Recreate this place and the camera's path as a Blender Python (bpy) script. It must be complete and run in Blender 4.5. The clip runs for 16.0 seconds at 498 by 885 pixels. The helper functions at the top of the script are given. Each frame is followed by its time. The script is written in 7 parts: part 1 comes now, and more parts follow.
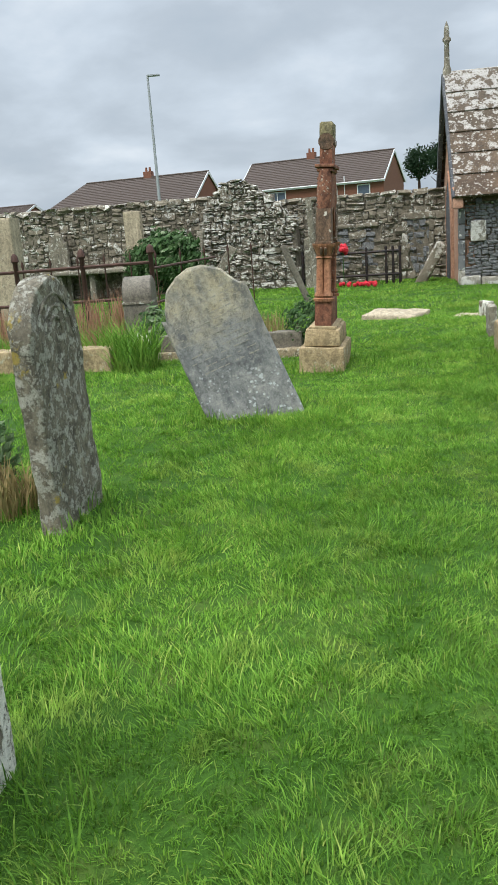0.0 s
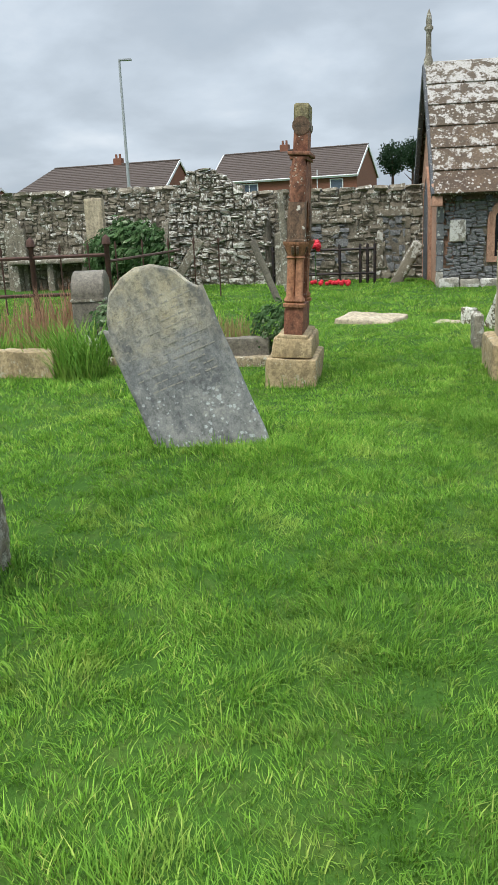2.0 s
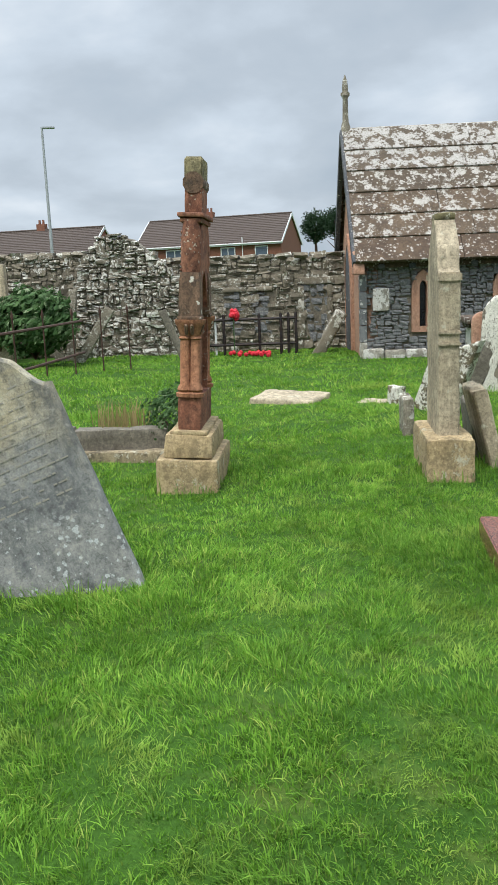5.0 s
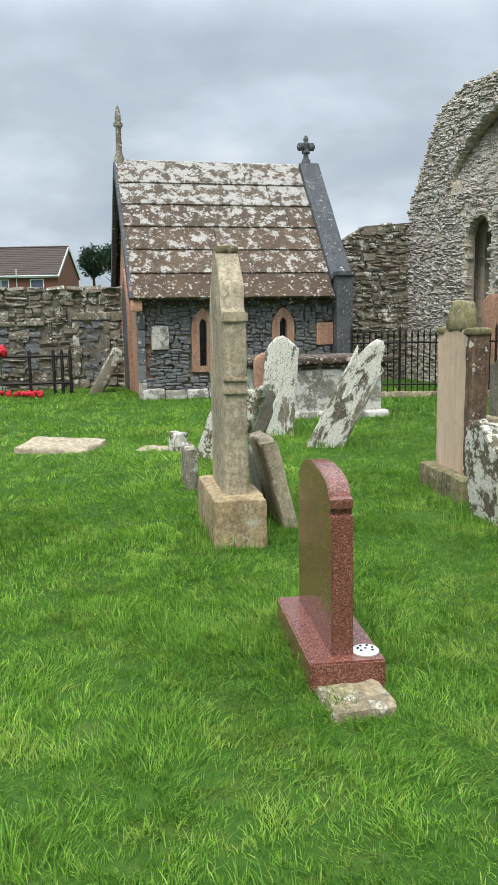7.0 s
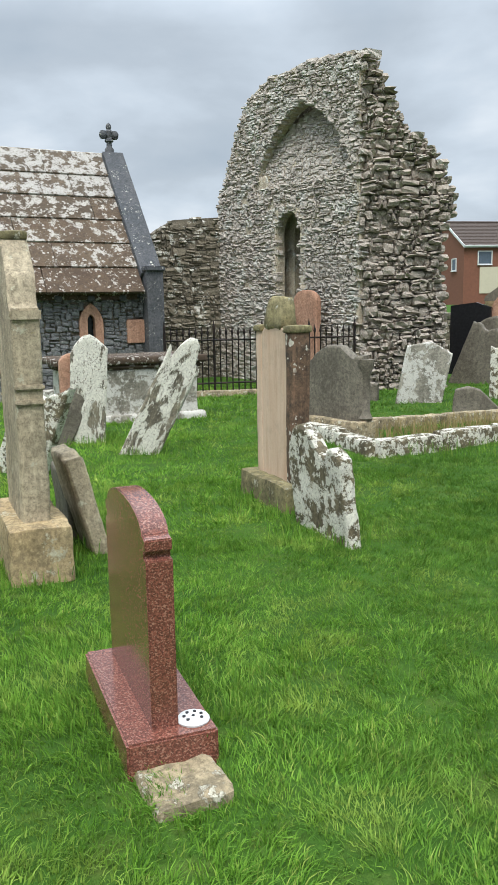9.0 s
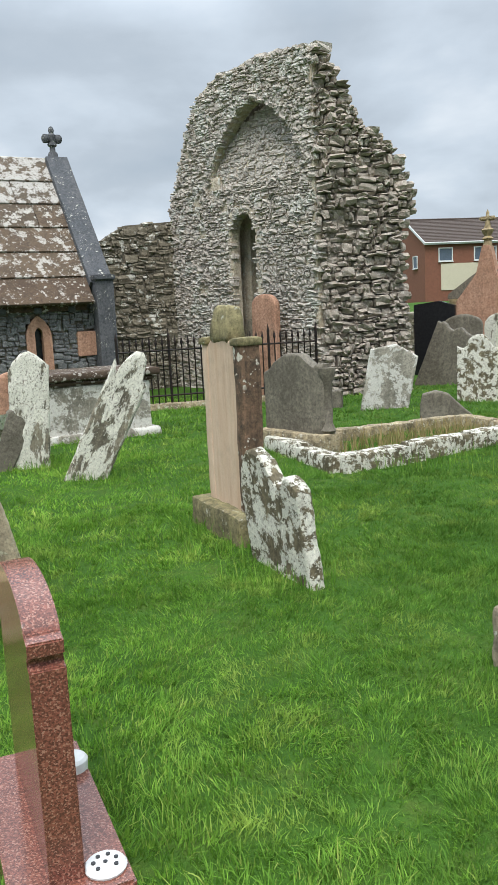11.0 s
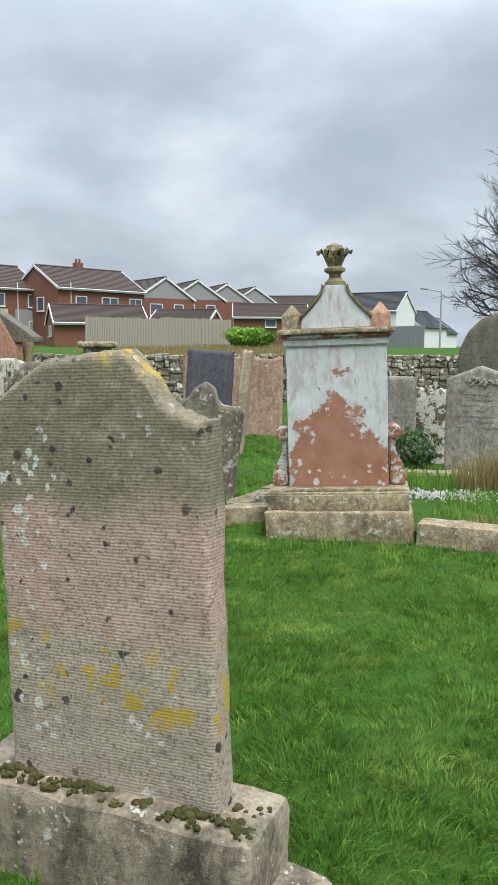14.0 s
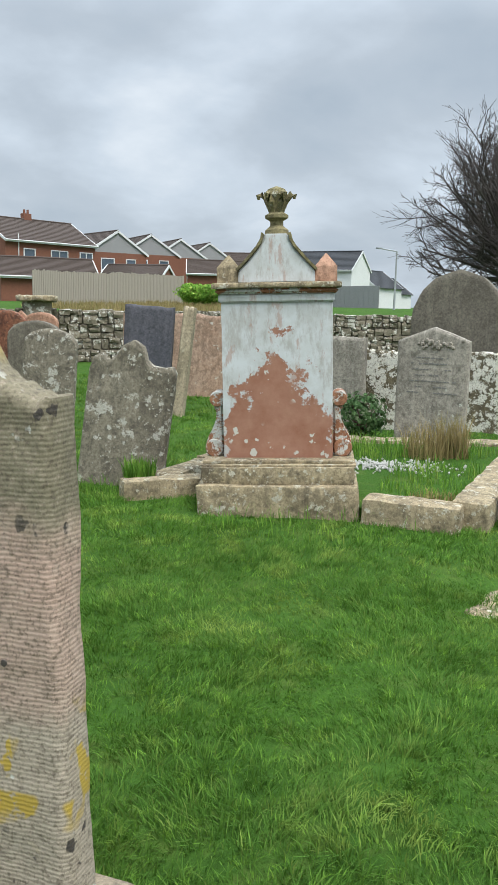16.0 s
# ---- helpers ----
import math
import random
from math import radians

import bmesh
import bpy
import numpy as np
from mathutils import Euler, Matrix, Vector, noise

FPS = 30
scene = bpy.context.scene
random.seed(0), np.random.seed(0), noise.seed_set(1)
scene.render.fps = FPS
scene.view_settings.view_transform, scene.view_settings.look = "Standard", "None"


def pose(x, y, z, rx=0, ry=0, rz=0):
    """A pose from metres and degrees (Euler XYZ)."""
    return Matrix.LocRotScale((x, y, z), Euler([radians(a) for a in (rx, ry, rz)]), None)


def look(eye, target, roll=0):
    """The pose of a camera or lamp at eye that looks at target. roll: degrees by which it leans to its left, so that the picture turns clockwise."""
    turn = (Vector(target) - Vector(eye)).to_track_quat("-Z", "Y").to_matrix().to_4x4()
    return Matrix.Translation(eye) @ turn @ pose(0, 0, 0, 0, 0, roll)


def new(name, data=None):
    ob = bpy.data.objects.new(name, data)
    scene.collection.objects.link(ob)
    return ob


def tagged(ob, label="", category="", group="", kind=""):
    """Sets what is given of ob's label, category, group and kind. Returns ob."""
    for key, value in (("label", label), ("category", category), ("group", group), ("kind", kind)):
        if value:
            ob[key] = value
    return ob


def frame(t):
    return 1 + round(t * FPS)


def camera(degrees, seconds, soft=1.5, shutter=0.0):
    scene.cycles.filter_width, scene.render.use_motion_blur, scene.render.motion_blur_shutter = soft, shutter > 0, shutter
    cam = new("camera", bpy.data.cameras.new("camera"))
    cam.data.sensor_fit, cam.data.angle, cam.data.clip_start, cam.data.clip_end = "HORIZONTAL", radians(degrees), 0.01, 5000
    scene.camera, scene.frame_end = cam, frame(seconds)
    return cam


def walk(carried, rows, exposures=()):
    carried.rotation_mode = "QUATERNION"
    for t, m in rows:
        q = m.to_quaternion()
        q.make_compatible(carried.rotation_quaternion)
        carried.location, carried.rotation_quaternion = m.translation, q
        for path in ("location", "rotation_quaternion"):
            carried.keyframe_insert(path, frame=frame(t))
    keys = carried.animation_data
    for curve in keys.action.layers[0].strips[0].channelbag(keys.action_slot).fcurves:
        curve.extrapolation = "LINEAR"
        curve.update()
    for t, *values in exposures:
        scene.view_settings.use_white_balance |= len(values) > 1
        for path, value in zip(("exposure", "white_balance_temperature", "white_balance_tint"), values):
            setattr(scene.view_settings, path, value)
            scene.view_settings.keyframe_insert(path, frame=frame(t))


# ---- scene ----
cam = camera(33.9, 16.0)
PATH = [
    (0, (0.169, 0.011, 1.387), (-0.805, 1.684, 0.885), -4.3),
    (0.5, (-0.015, 0.216, 1.414), (-0.886, 1.957, 0.958), -1.2),
    (1, (0.038, 0.495, 1.393), (-0.862, 2.221, 0.939), -3.4),
    (1.5, (-0.031, 0.715, 1.366), (-0.986, 2.396, 0.852), -4.6),
    (2, (-0.226, 0.881, 1.404), (-1.128, 2.587, 0.879), -2.5),
    (2.5, (-0.349, 1.087, 1.423), (-1.164, 2.845, 0.929), -1.3),
    (3, (-0.296, 1.354, 1.436), (-1.163, 3.096, 0.972), -3.3),
    (5.5, (-0.698, 2.371, 1.457), (-1.359, 4.226, 1.107), -1.6),
    (6, (-0.831, 2.571, 1.484), (-1.33, 4.482, 1.168), -0.1),
    (6.5, (-0.806, 2.76, 1.469), (-1.177, 4.703, 1.17), -0.3),
    (7, (-0.711, 3.008, 1.454), (-0.965, 4.967, 1.14), -0.9),
    (7.5, (-0.777, 3.176, 1.462), (-0.823, 5.152, 1.155), 0.3),
    (8, (-0.858, 3.362, 1.475), (-0.736, 5.334, 1.167), 1.1),
    (8.5, (-0.784, 3.484, 1.447), (-0.616, 5.45, 1.119), -0.3),
    (11, (-0.498, 4.207, 1.491), (-0.234, 6.163, 1.168), -2.9),
    (11.5, (-0.411, 4.347, 1.47), (0.026, 6.272, 1.151), -3.0),
    (12, (-0.377, 4.577, 1.457), (0.384, 6.398, 1.131), -1.6),
    (12.5, (-0.311, 4.697, 1.474), (0.67, 6.415, 1.181), -0.4),
    (13, (-0.093, 4.763, 1.464), (0.931, 6.46, 1.196), -1.6),
    (13.5, (0.011, 4.841, 1.456), (1.075, 6.506, 1.147), -2.3),
    (14, (0.062, 5.036, 1.455), (1.369, 6.531, 1.218), 0.4),
    (14.5, (0.142, 5.168, 1.455), (1.585, 6.546, 1.31), 2.7),
    (15, (0.333, 5.214, 1.463), (1.738, 6.624, 1.274), 1.7),
    (15.5, (0.529, 5.259, 1.449), (1.857, 6.719, 1.126), 0.2),
    (16, (0.579, 5.378, 1.437), (1.96, 6.786, 1.102), 1.4),
]
walk(cam, [(t, look(eye, target, roll)) for t, eye, target, roll in PATH])

# ---- world, sun ----
SUN_EL, SUN_ROT = radians(62), radians(191)
world = bpy.data.worlds.new("overcast_sky")
scene.world = world
world.use_nodes = True
wn, wl = world.node_tree.nodes, world.node_tree.links
wn.clear()


def wnode(kind, **kw):
    n = wn.new(kind)
    for k, v in kw.items():
        if k == "op":
            n.operation = v
        elif k == "blend":
            n.blend_type, n.data_type = v, "RGBA"
        else:
            n.inputs[k].default_value = v
    return n


w_out, w_bg = wnode("ShaderNodeOutputWorld"), wnode("ShaderNodeBackground", Strength=0.1)
w_sky = wn.new("ShaderNodeTexSky")
w_sky.sky_type, w_sky.sun_disc = "NISHITA", False
w_sky.sun_elevation, w_sky.sun_rotation, w_sky.dust_density = SUN_EL, SUN_ROT, 3.0
w_co = wn.new("ShaderNodeTexCoord")
w_sep = wn.new("ShaderNodeSeparateXYZ")
wl.new(w_co.outputs["Generated"], w_sep.inputs[0])
# clouds lie on a flat layer: direction divided by its height
w_h = wnode("ShaderNodeMath", op="ADD")
wl.new(w_sep.outputs["Z"], w_h.inputs[0])
w_h.inputs[1].default_value = 0.34
w_hm = wnode("ShaderNodeMath", op="MAXIMUM")
wl.new(w_h.outputs[0], w_hm.inputs[0])
w_hm.inputs[1].default_value = 0.05
w_div = wnode("ShaderNodeVectorMath", op="DIVIDE")
w_cmb = wn.new("ShaderNodeCombineXYZ")
for k in range(3):
    wl.new(w_hm.outputs[0], w_cmb.inputs[k])
wl.new(w_co.outputs["Generated"], w_div.inputs[0])
wl.new(w_cmb.outputs[0], w_div.inputs[1])
w_n1 = wnode("ShaderNodeTexNoise", Scale=2.1, Detail=6.0, Roughness=0.5, Distortion=0.15)
wl.new(w_div.outputs[0], w_n1.inputs["Vector"])
w_ramp = wn.new("ShaderNodeValToRGB")
wl.new(w_n1.outputs["Fac"], w_ramp.inputs[0])
CLOUD = ((0.30, (3.65, 4.35, 5.1)), (0.46, (4.4, 5.05, 5.75)), (0.57, (5.3, 6.05, 6.85)), (0.72, (7.0, 7.6, 8.2)))
els = w_ramp.color_ramp.elements
els[0].position, els[0].color = CLOUD[0][0], (*[c / 10 for c in CLOUD[0][1]], 1)
els[1].position, els[1].color = CLOUD[3][0], (*[c / 10 for c in CLOUD[3][1]], 1)
for p, c in CLOUD[1:3]:
    e = els.new(p)
    e.color = (*[k / 10 for k in c], 1)
# an overcast sky is brighter towards the zenith
w_zen = wn.new("ShaderNodeMapRange")
wl.new(w_sep.outputs["Z"], w_zen.inputs["Value"])
for k, v in (("From Min", 0.3), ("From Max", 1.0), ("To Min", 12.3), ("To Max", 58.0)):
    w_zen.inputs[k].default_value = v
w_gain = wnode("ShaderNodeVectorMath", op="SCALE")
wl.new(w_ramp.outputs["Color"], w_gain.inputs[0])
wl.new(w_zen.outputs[0], w_gain.inputs["Scale"])
w_mix = wnode("ShaderNodeMix", blend="MIX")
w_mix.inputs[0].default_value = 0.92
wl.new(w_sky.outputs[0], w_mix.inputs[6])
wl.new(w_gain.outputs[0], w_mix.inputs[7])
wl.new(w_mix.outputs[2], w_bg.inputs[0])
wl.new(w_bg.outputs[0], w_out.inputs[0])

sun_data = bpy.data.lights.new("sun", "SUN")
sun_data.energy, sun_data.angle, sun_data.color = 3.2, radians(25), (1.0, 0.97, 0.92)
sun = new("sun", sun_data)
sun.matrix_world = look((0, 0, 30), (0.1, 0.5, 29.05))

# ---- materials ----


class Nodes:
    """Short-hand to wire one node material."""

    def __init__(self, name):
        self.mat = bpy.data.materials.new(name)
        self.mat.use_nodes = True
        self.n, self.l = self.mat.node_tree.nodes, self.mat.node_tree.links
        self.n.clear()
        self.out = self.n.new("ShaderNodeOutputMaterial")
        self.p = self.n.new("ShaderNodeBsdfPrincipled")
        self.l.new(self.p.outputs[0], self.out.inputs[0])
        co = self.n.new("ShaderNodeTexCoord")
        info = self.n.new("ShaderNodeObjectInfo")
        isl = self.n.new("ShaderNodeNewGeometry")
        tot = self.n.new("ShaderNodeMath")
        tot.operation = "ADD"
        self.l.new(info.outputs["Random"], tot.inputs[0])
        self.l.new(isl.outputs["Random Per Island"], tot.inputs[1])
        frac = self.n.new("ShaderNodeMath")
        frac.operation = "FRACT"
        self.l.new(tot.outputs[0], frac.inputs[0])
        self.rand = frac.outputs[0]
        off = self.n.new("ShaderNodeVectorMath")
        off.operation = "MULTIPLY_ADD"
        self.l.new(info.outputs["Random"], off.inputs[0])
        off.inputs[1].default_value = (37.0, 53.0, 29.0)
        self.l.new(co.outputs["Object"], off.inputs[2])
        self.co = off.outputs[0]

    def put(self, sock, v):
        if hasattr(v, "is_output"):
            self.l.new(v, sock)
        elif isinstance(v, (tuple, list)) and len(v) == 3 and sock.type == "RGBA":
            sock.default_value = (*v, 1)
        else:
            sock.default_value = v

    def noise(self, scale, detail=5.0, rough=0.6, stretch=None, seed=0.0):
        co = self.co
        m = self.n.new("ShaderNodeMapping")
        self.l.new(co, m.inputs[0])
        m.inputs[1].default_value = (seed, seed * 1.7, seed * 0.6)
        if stretch:
            m.inputs[3].default_value = stretch
        t = self.n.new("ShaderNodeTexNoise")
        self.l.new(m.outputs[0], t.inputs["Vector"])
        t.inputs["Scale"].default_value, t.inputs["Detail"].default_value, t.inputs["Roughness"].default_value = scale, detail, rough
        return t.outputs["Fac"]

    def spots(self, scale, size, seed=0.0):
        """1 inside round patches of uneven edge."""
        m = self.n.new("ShaderNodeMapping")
        self.l.new(self.co, m.inputs[0])
        m.inputs[1].default_value = (seed, seed * 0.7, seed * 1.3)
        wob = self.n.new("ShaderNodeTexNoise")
        wob.inputs["Scale"].default_value = scale * 2.5
        self.l.new(m.outputs[0], wob.inputs["Vector"])
        add = self.n.new("ShaderNodeVectorMath")
        add.operation = "MULTIPLY_ADD"
        self.l.new(wob.outputs["Color"], add.inputs[0])
        add.inputs[1].default_value = (0.6 / scale,) * 3
        self.l.new(m.outputs[0], add.inputs[2])
        v = self.n.new("ShaderNodeTexVoronoi")
        v.inputs["Scale"].default_value = scale
        self.l.new(add.outputs[0], v.inputs["Vector"])
        vary = self.n.new("ShaderNodeTexNoise")
        vary.inputs["Scale"].default_value, vary.inputs["Detail"].default_value = scale * 0.45, 2.0
        self.l.new(m.outputs[0], vary.inputs["Vector"])
        d = self.math("ADD", v.outputs["Distance"], self.math("MULTIPLY", self.math("SUBTRACT", vary.outputs["Fac"], 0.45), 1.1))
        return self.step(d, size, size - 0.05)

    def step(self, v, a, b):
        r = self.n.new("ShaderNodeMapRange")
        self.put(r.inputs["Value"], v)
        r.inputs["From Min"].default_value, r.inputs["From Max"].default_value = a, b
        return r.outputs[0]

    def math(self, op, a, b=0.0):
        m = self.n.new("ShaderNodeMath")
        m.operation = op
        self.put(m.inputs[0], a)
        self.put(m.inputs[1], b)
        return m.outputs[0]

    def mix(self, f, a, b, blend="MIX"):
        m = self.n.new("ShaderNodeMix")
        m.data_type, m.blend_type = "RGBA", blend
        self.put(m.inputs[0], f)
        self.put(m.inputs[6], a)
        self.put(m.inputs[7], b)
        return m.outputs[2]

    def finish(self, colour, rough=0.9, bump=None, strength=0.4, dist=0.01, metal=0.0, spec=0.3):
        self.put(self.p.inputs["Base Color"], colour)
        self.put(self.p.inputs["Roughness"], rough)
        self.p.inputs["Metallic"].default_value = metal
        self.p.inputs["Specular IOR Level"].default_value = spec
        if bump is not None:
            b = self.n.new("ShaderNodeBump")
            b.inputs["Strength"].default_value, b.inputs["Distance"].default_value = strength, dist
            self.l.new(bump, b.inputs["Height"])
            self.l.new(b.outputs[0], self.p.inputs["Normal"])
        return self.mat


def stone_mat(name, base, other, grime=(0.035, 0.034, 0.03), grime_amt=0.45, lichen=(0.62, 0.63, 0.58), lichen_amt=0.0, lichen_scale=7.0,
              yellow=0.0, spot=0.0, rough=0.9, bump=0.5, per_piece=0.0, warm=True, streak=0.3, drip=1.0):
    """Weathered stone: two tones, mottling, grime, crusts and spots of lichen, yellow lichen."""
    k = Nodes(name)
    if warm:
        base, other, grime = ([c * t for c, t in zip(q, (1.09, 1.0, 0.87))] for q in (base, other, grime))
    lichen = [c * t for c, t in zip(lichen, (1.04, 1.0, 0.93))]
    big, mid, fine, grit = k.noise(2.2, 5, 0.65), k.noise(11, 8, 0.72, seed=3), k.noise(60, 6, 0.75, seed=9), k.noise(190, 3, 0.7, seed=15)
    col = k.mix(k.step(big, 0.38, 0.62), base, other)
    col = k.mix(k.math("MULTIPLY", k.step(mid, 0.48, 0.66), grime_amt), col, grime)
    col = k.mix(k.math("MULTIPLY", k.step(k.noise(3.4, 8, 0.75, (1, 1, 0.35), 21), 0.5, 0.66), grime_amt), col, grime)
    pit = k.noise(27, 8, 0.78, seed=27)
    col = k.mix(k.math("MULTIPLY", k.step(pit, 0.5, 0.62), 0.6), col, [c * 0.35 for c in base])
    col = k.mix(k.math("MULTIPLY", k.step(pit, 0.47, 0.36), 0.45), col, [min(0.8, c * 1.55) for c in other])
    col = k.mix(k.math("MULTIPLY", k.step(fine, 0.5, 0.64), 0.6), col, [c * 0.35 for c in base])
    run = k.noise(13, 6, 0.7, (1, 1, 0.09), 61)
    col = k.mix(k.math("MULTIPLY", k.step(run, 0.5, 0.68), streak), col, [c * 0.4 for c in base])
    col = k.mix(k.math("MULTIPLY", k.step(run, 0.46, 0.3), streak), col, [min(0.8, c * 1.5) for c in other])
    if per_piece:
        col = k.mix(k.math("MULTIPLY", k.rand, per_piece), col, other)
        col = k.mix(k.math("MULTIPLY", k.step(k.rand, 0.6, 1.0), per_piece), col, grime)
    h = k.math("ADD", k.math("ADD", k.math("MULTIPLY", mid, 0.5), k.math("MULTIPLY", fine, 0.5)), k.math("MULTIPLY", grit, 0.25))
    if lichen_amt:
        a = 0.66 - 0.31 * lichen_amt
        f = k.math("MULTIPLY", k.step(k.noise(lichen_scale, 10, 0.74, (1, 1, drip), 31), a, a + 0.025), k.step(k.noise(lichen_scale * 6, 5, 0.75, seed=5), 0.36, 0.46))
        col = k.mix(f, col, k.mix(k.step(fine, 0.35, 0.65), lichen, [c * 0.66 for c in lichen]))
        h = k.math("ADD", h, k.math("MULTIPLY", f, 0.3))
    if spot:
        f = k.math("MULTIPLY", k.spots(13, 0.16 + 0.14 * spot, 4), k.step(k.noise(3.1, 3, 0.6, seed=13), 0.58 - 0.16 * spot, 0.62 - 0.16 * spot))
        f2 = k.math("MULTIPLY", k.spots(41, 0.24, 8), k.step(k.noise(4, 3, 0.6, seed=17), 0.5, 0.58))
        col = k.mix(k.math("MAXIMUM", f, f2), col, k.mix(k.step(fine, 0.3, 0.65), lichen, [c * 0.6 for c in lichen]))
    if yellow:
        a = 0.72 - 0.25 * yellow
        f = k.step(k.noise(5.5, 9, 0.7, seed=41), a, a + 0.03)
        col = k.mix(f, col, k.mix(fine, (0.40, 0.28, 0.05), (0.24, 0.20, 0.07)))
    col = k.mix(k.math("MULTIPLY", k.step(grit, 0.5, 0.75), 0.35), col, [c * 0.35 for c in base])
    return k.finish(col, rough, h, min(1.0, bump * 1.3), 0.012)


def plain_mat(name, colour, other=None, rough=0.6, metal=0.0, scale=20.0, bump=0.15, spec=0.4):
    k = Nodes(name)
    f = k.noise(scale, 5, 0.6)
    col = k.mix(k.step(f, 0.35, 0.7), colour, other or [c * 0.75 for c in colour])
    col = k.mix(k.math("MULTIPLY", k.noise(2.1, 4, 0.6, seed=7), 0.35), col, [c * 0.6 for c in colour])
    return k.finish(col, rough, f, bump, 0.004, metal, spec)


M_RUBBLE = stone_mat("rubble_stone", (0.155, 0.145, 0.122), (0.255, 0.238, 0.2), grime_amt=0.55, lichen=(0.62, 0.62, 0.58), lichen_amt=0.4, lichen_scale=5, bump=0.8, per_piece=0.5)
M_RUIN = stone_mat("ruin_stone", (0.455, 0.395, 0.335), (0.575, 0.51, 0.44), grime_amt=0.35, lichen=(0.56, 0.56, 0.53), lichen_amt=0.45, lichen_scale=2.5, bump=0.8, per_piece=0.28, warm=False)
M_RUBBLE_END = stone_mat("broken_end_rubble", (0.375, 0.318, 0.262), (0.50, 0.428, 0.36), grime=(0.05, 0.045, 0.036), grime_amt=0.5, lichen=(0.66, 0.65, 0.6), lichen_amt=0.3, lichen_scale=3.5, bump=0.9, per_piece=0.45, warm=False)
M_MORTAR = stone_mat("old_mortar", (0.15, 0.14, 0.12), (0.22, 0.205, 0.175), grime_amt=0.6, lichen_amt=0.1, bump=1.0)
M_RENDER = stone_mat("lime_mortar", (0.46, 0.42, 0.36), (0.56, 0.52, 0.45), grime_amt=0.3, lichen_amt=0.35, bump=0.9)
M_CHAPEL = stone_mat("chapel_rubble", (0.13, 0.135, 0.14), (0.21, 0.21, 0.205), grime_amt=0.35, lichen=(0.56, 0.57, 0.56), lichen_amt=0.22, lichen_scale=9, spot=1.0, bump=0.7, per_piece=0.5, warm=False)
M_ROOF = stone_mat("roof_slab_stone", (0.065, 0.046, 0.036), (0.105, 0.076, 0.055), grime=(0.028, 0.024, 0.02), grime_amt=0.6, lichen=(0.46, 0.44, 0.42), lichen_amt=0.26, lichen_scale=6, spot=1.1, yellow=0.14, bump=0.5, per_piece=0.4, streak=0.0)
M_ROOF_MID = stone_mat("mottled_roof_slab", (0.075, 0.055, 0.043), (0.125, 0.095, 0.07), grime_amt=0.5, lichen=(0.47, 0.455, 0.435), lichen_amt=0.42, lichen_scale=5, spot=1.0, yellow=0.14, bump=0.5, per_piece=0.4, streak=0.0)
M_ROOF_PALE = stone_mat("pale_lichened_roof_slab", (0.085, 0.068, 0.056), (0.14, 0.115, 0.09), grime_amt=0.45, lichen=(0.45, 0.44, 0.43), lichen_amt=0.58, lichen_scale=4.5, spot=0.8, bump=0.5, per_piece=0.35, streak=0.0)
M_DRESSED = stone_mat("grey_dressed_stone", (0.075, 0.08, 0.088), (0.11, 0.11, 0.115), grime_amt=0.25, spot=0.3, bump=0.3, warm=False)
M_PINK = stone_mat("pink_sandstone", (0.36, 0.21, 0.155), (0.42, 0.27, 0.21), grime_amt=0.3, bump=0.4)
M_WHITE = stone_mat("white_lichened_stone", (0.17, 0.16, 0.135), (0.24, 0.23, 0.19), grime_amt=0.7, lichen=(0.74, 0.74, 0.68), lichen_amt=0.66, lichen_scale=8, bump=0.7, drip=0.35)
M_LIMEWASH = stone_mat("patchy_limewash", (0.24, 0.24, 0.22), (0.34, 0.34, 0.32), grime_amt=0.5, lichen=(0.62, 0.62, 0.6), lichen_amt=0.6, lichen_scale=3.5, bump=0.5)
M_LEFT = stone_mat("streaky_grey_headstone", (0.16, 0.15, 0.125), (0.24, 0.23, 0.19), grime_amt=0.85, lichen=(0.46, 0.455, 0.40), lichen_amt=0.5, lichen_scale=17, yellow=0.42, bump=0.9)
M_RED = stone_mat("red_sandstone", (0.21, 0.09, 0.06), (0.28, 0.14, 0.095), grime=(0.045, 0.026, 0.022), grime_amt=0.95, lichen=(0.45, 0.40, 0.33), spot=0.3, bump=0.4)
M_BUFF = stone_mat("buff_sandstone", (0.32, 0.255, 0.155), (0.40, 0.335, 0.215), grime_amt=0.5, lichen=(0.5, 0.47, 0.36), lichen_amt=0.25, yellow=0.2, bump=0.5)
M_PALE = stone_mat("pale_grey_headstone", (0.34, 0.305, 0.235), (0.43, 0.39, 0.31), streak=0.5, grime_amt=0.35, lichen=(0.5, 0.48, 0.38), lichen_amt=0.2, yellow=0.12, bump=0.5)
M_LICHEN = stone_mat("lichen_blotched_stone", (0.12, 0.108, 0.075), (0.19, 0.17, 0.12), grime_amt=0.5, lichen=(0.76, 0.76, 0.7), lichen_amt=0.56, lichen_scale=9, spot=1.3, bump=0.7)
M_GREY = stone_mat("grey_lichened_headstone", (0.18, 0.17, 0.145), (0.26, 0.25, 0.215), grime_amt=0.6, lichen=(0.56, 0.56, 0.51), lichen_amt=0.3, spot=0.8, bump=0.6)
M_DARKSTONE = stone_mat("dark_grey_headstone", (0.125, 0.118, 0.104), (0.18, 0.172, 0.152), grime_amt=0.3, bump=0.2, rough=0.75)
M_SLATE = stone_mat("blue_slate", (0.085, 0.085, 0.10), (0.11, 0.105, 0.12), grime_amt=0.3, bump=0.15, rough=0.65, warm=False)
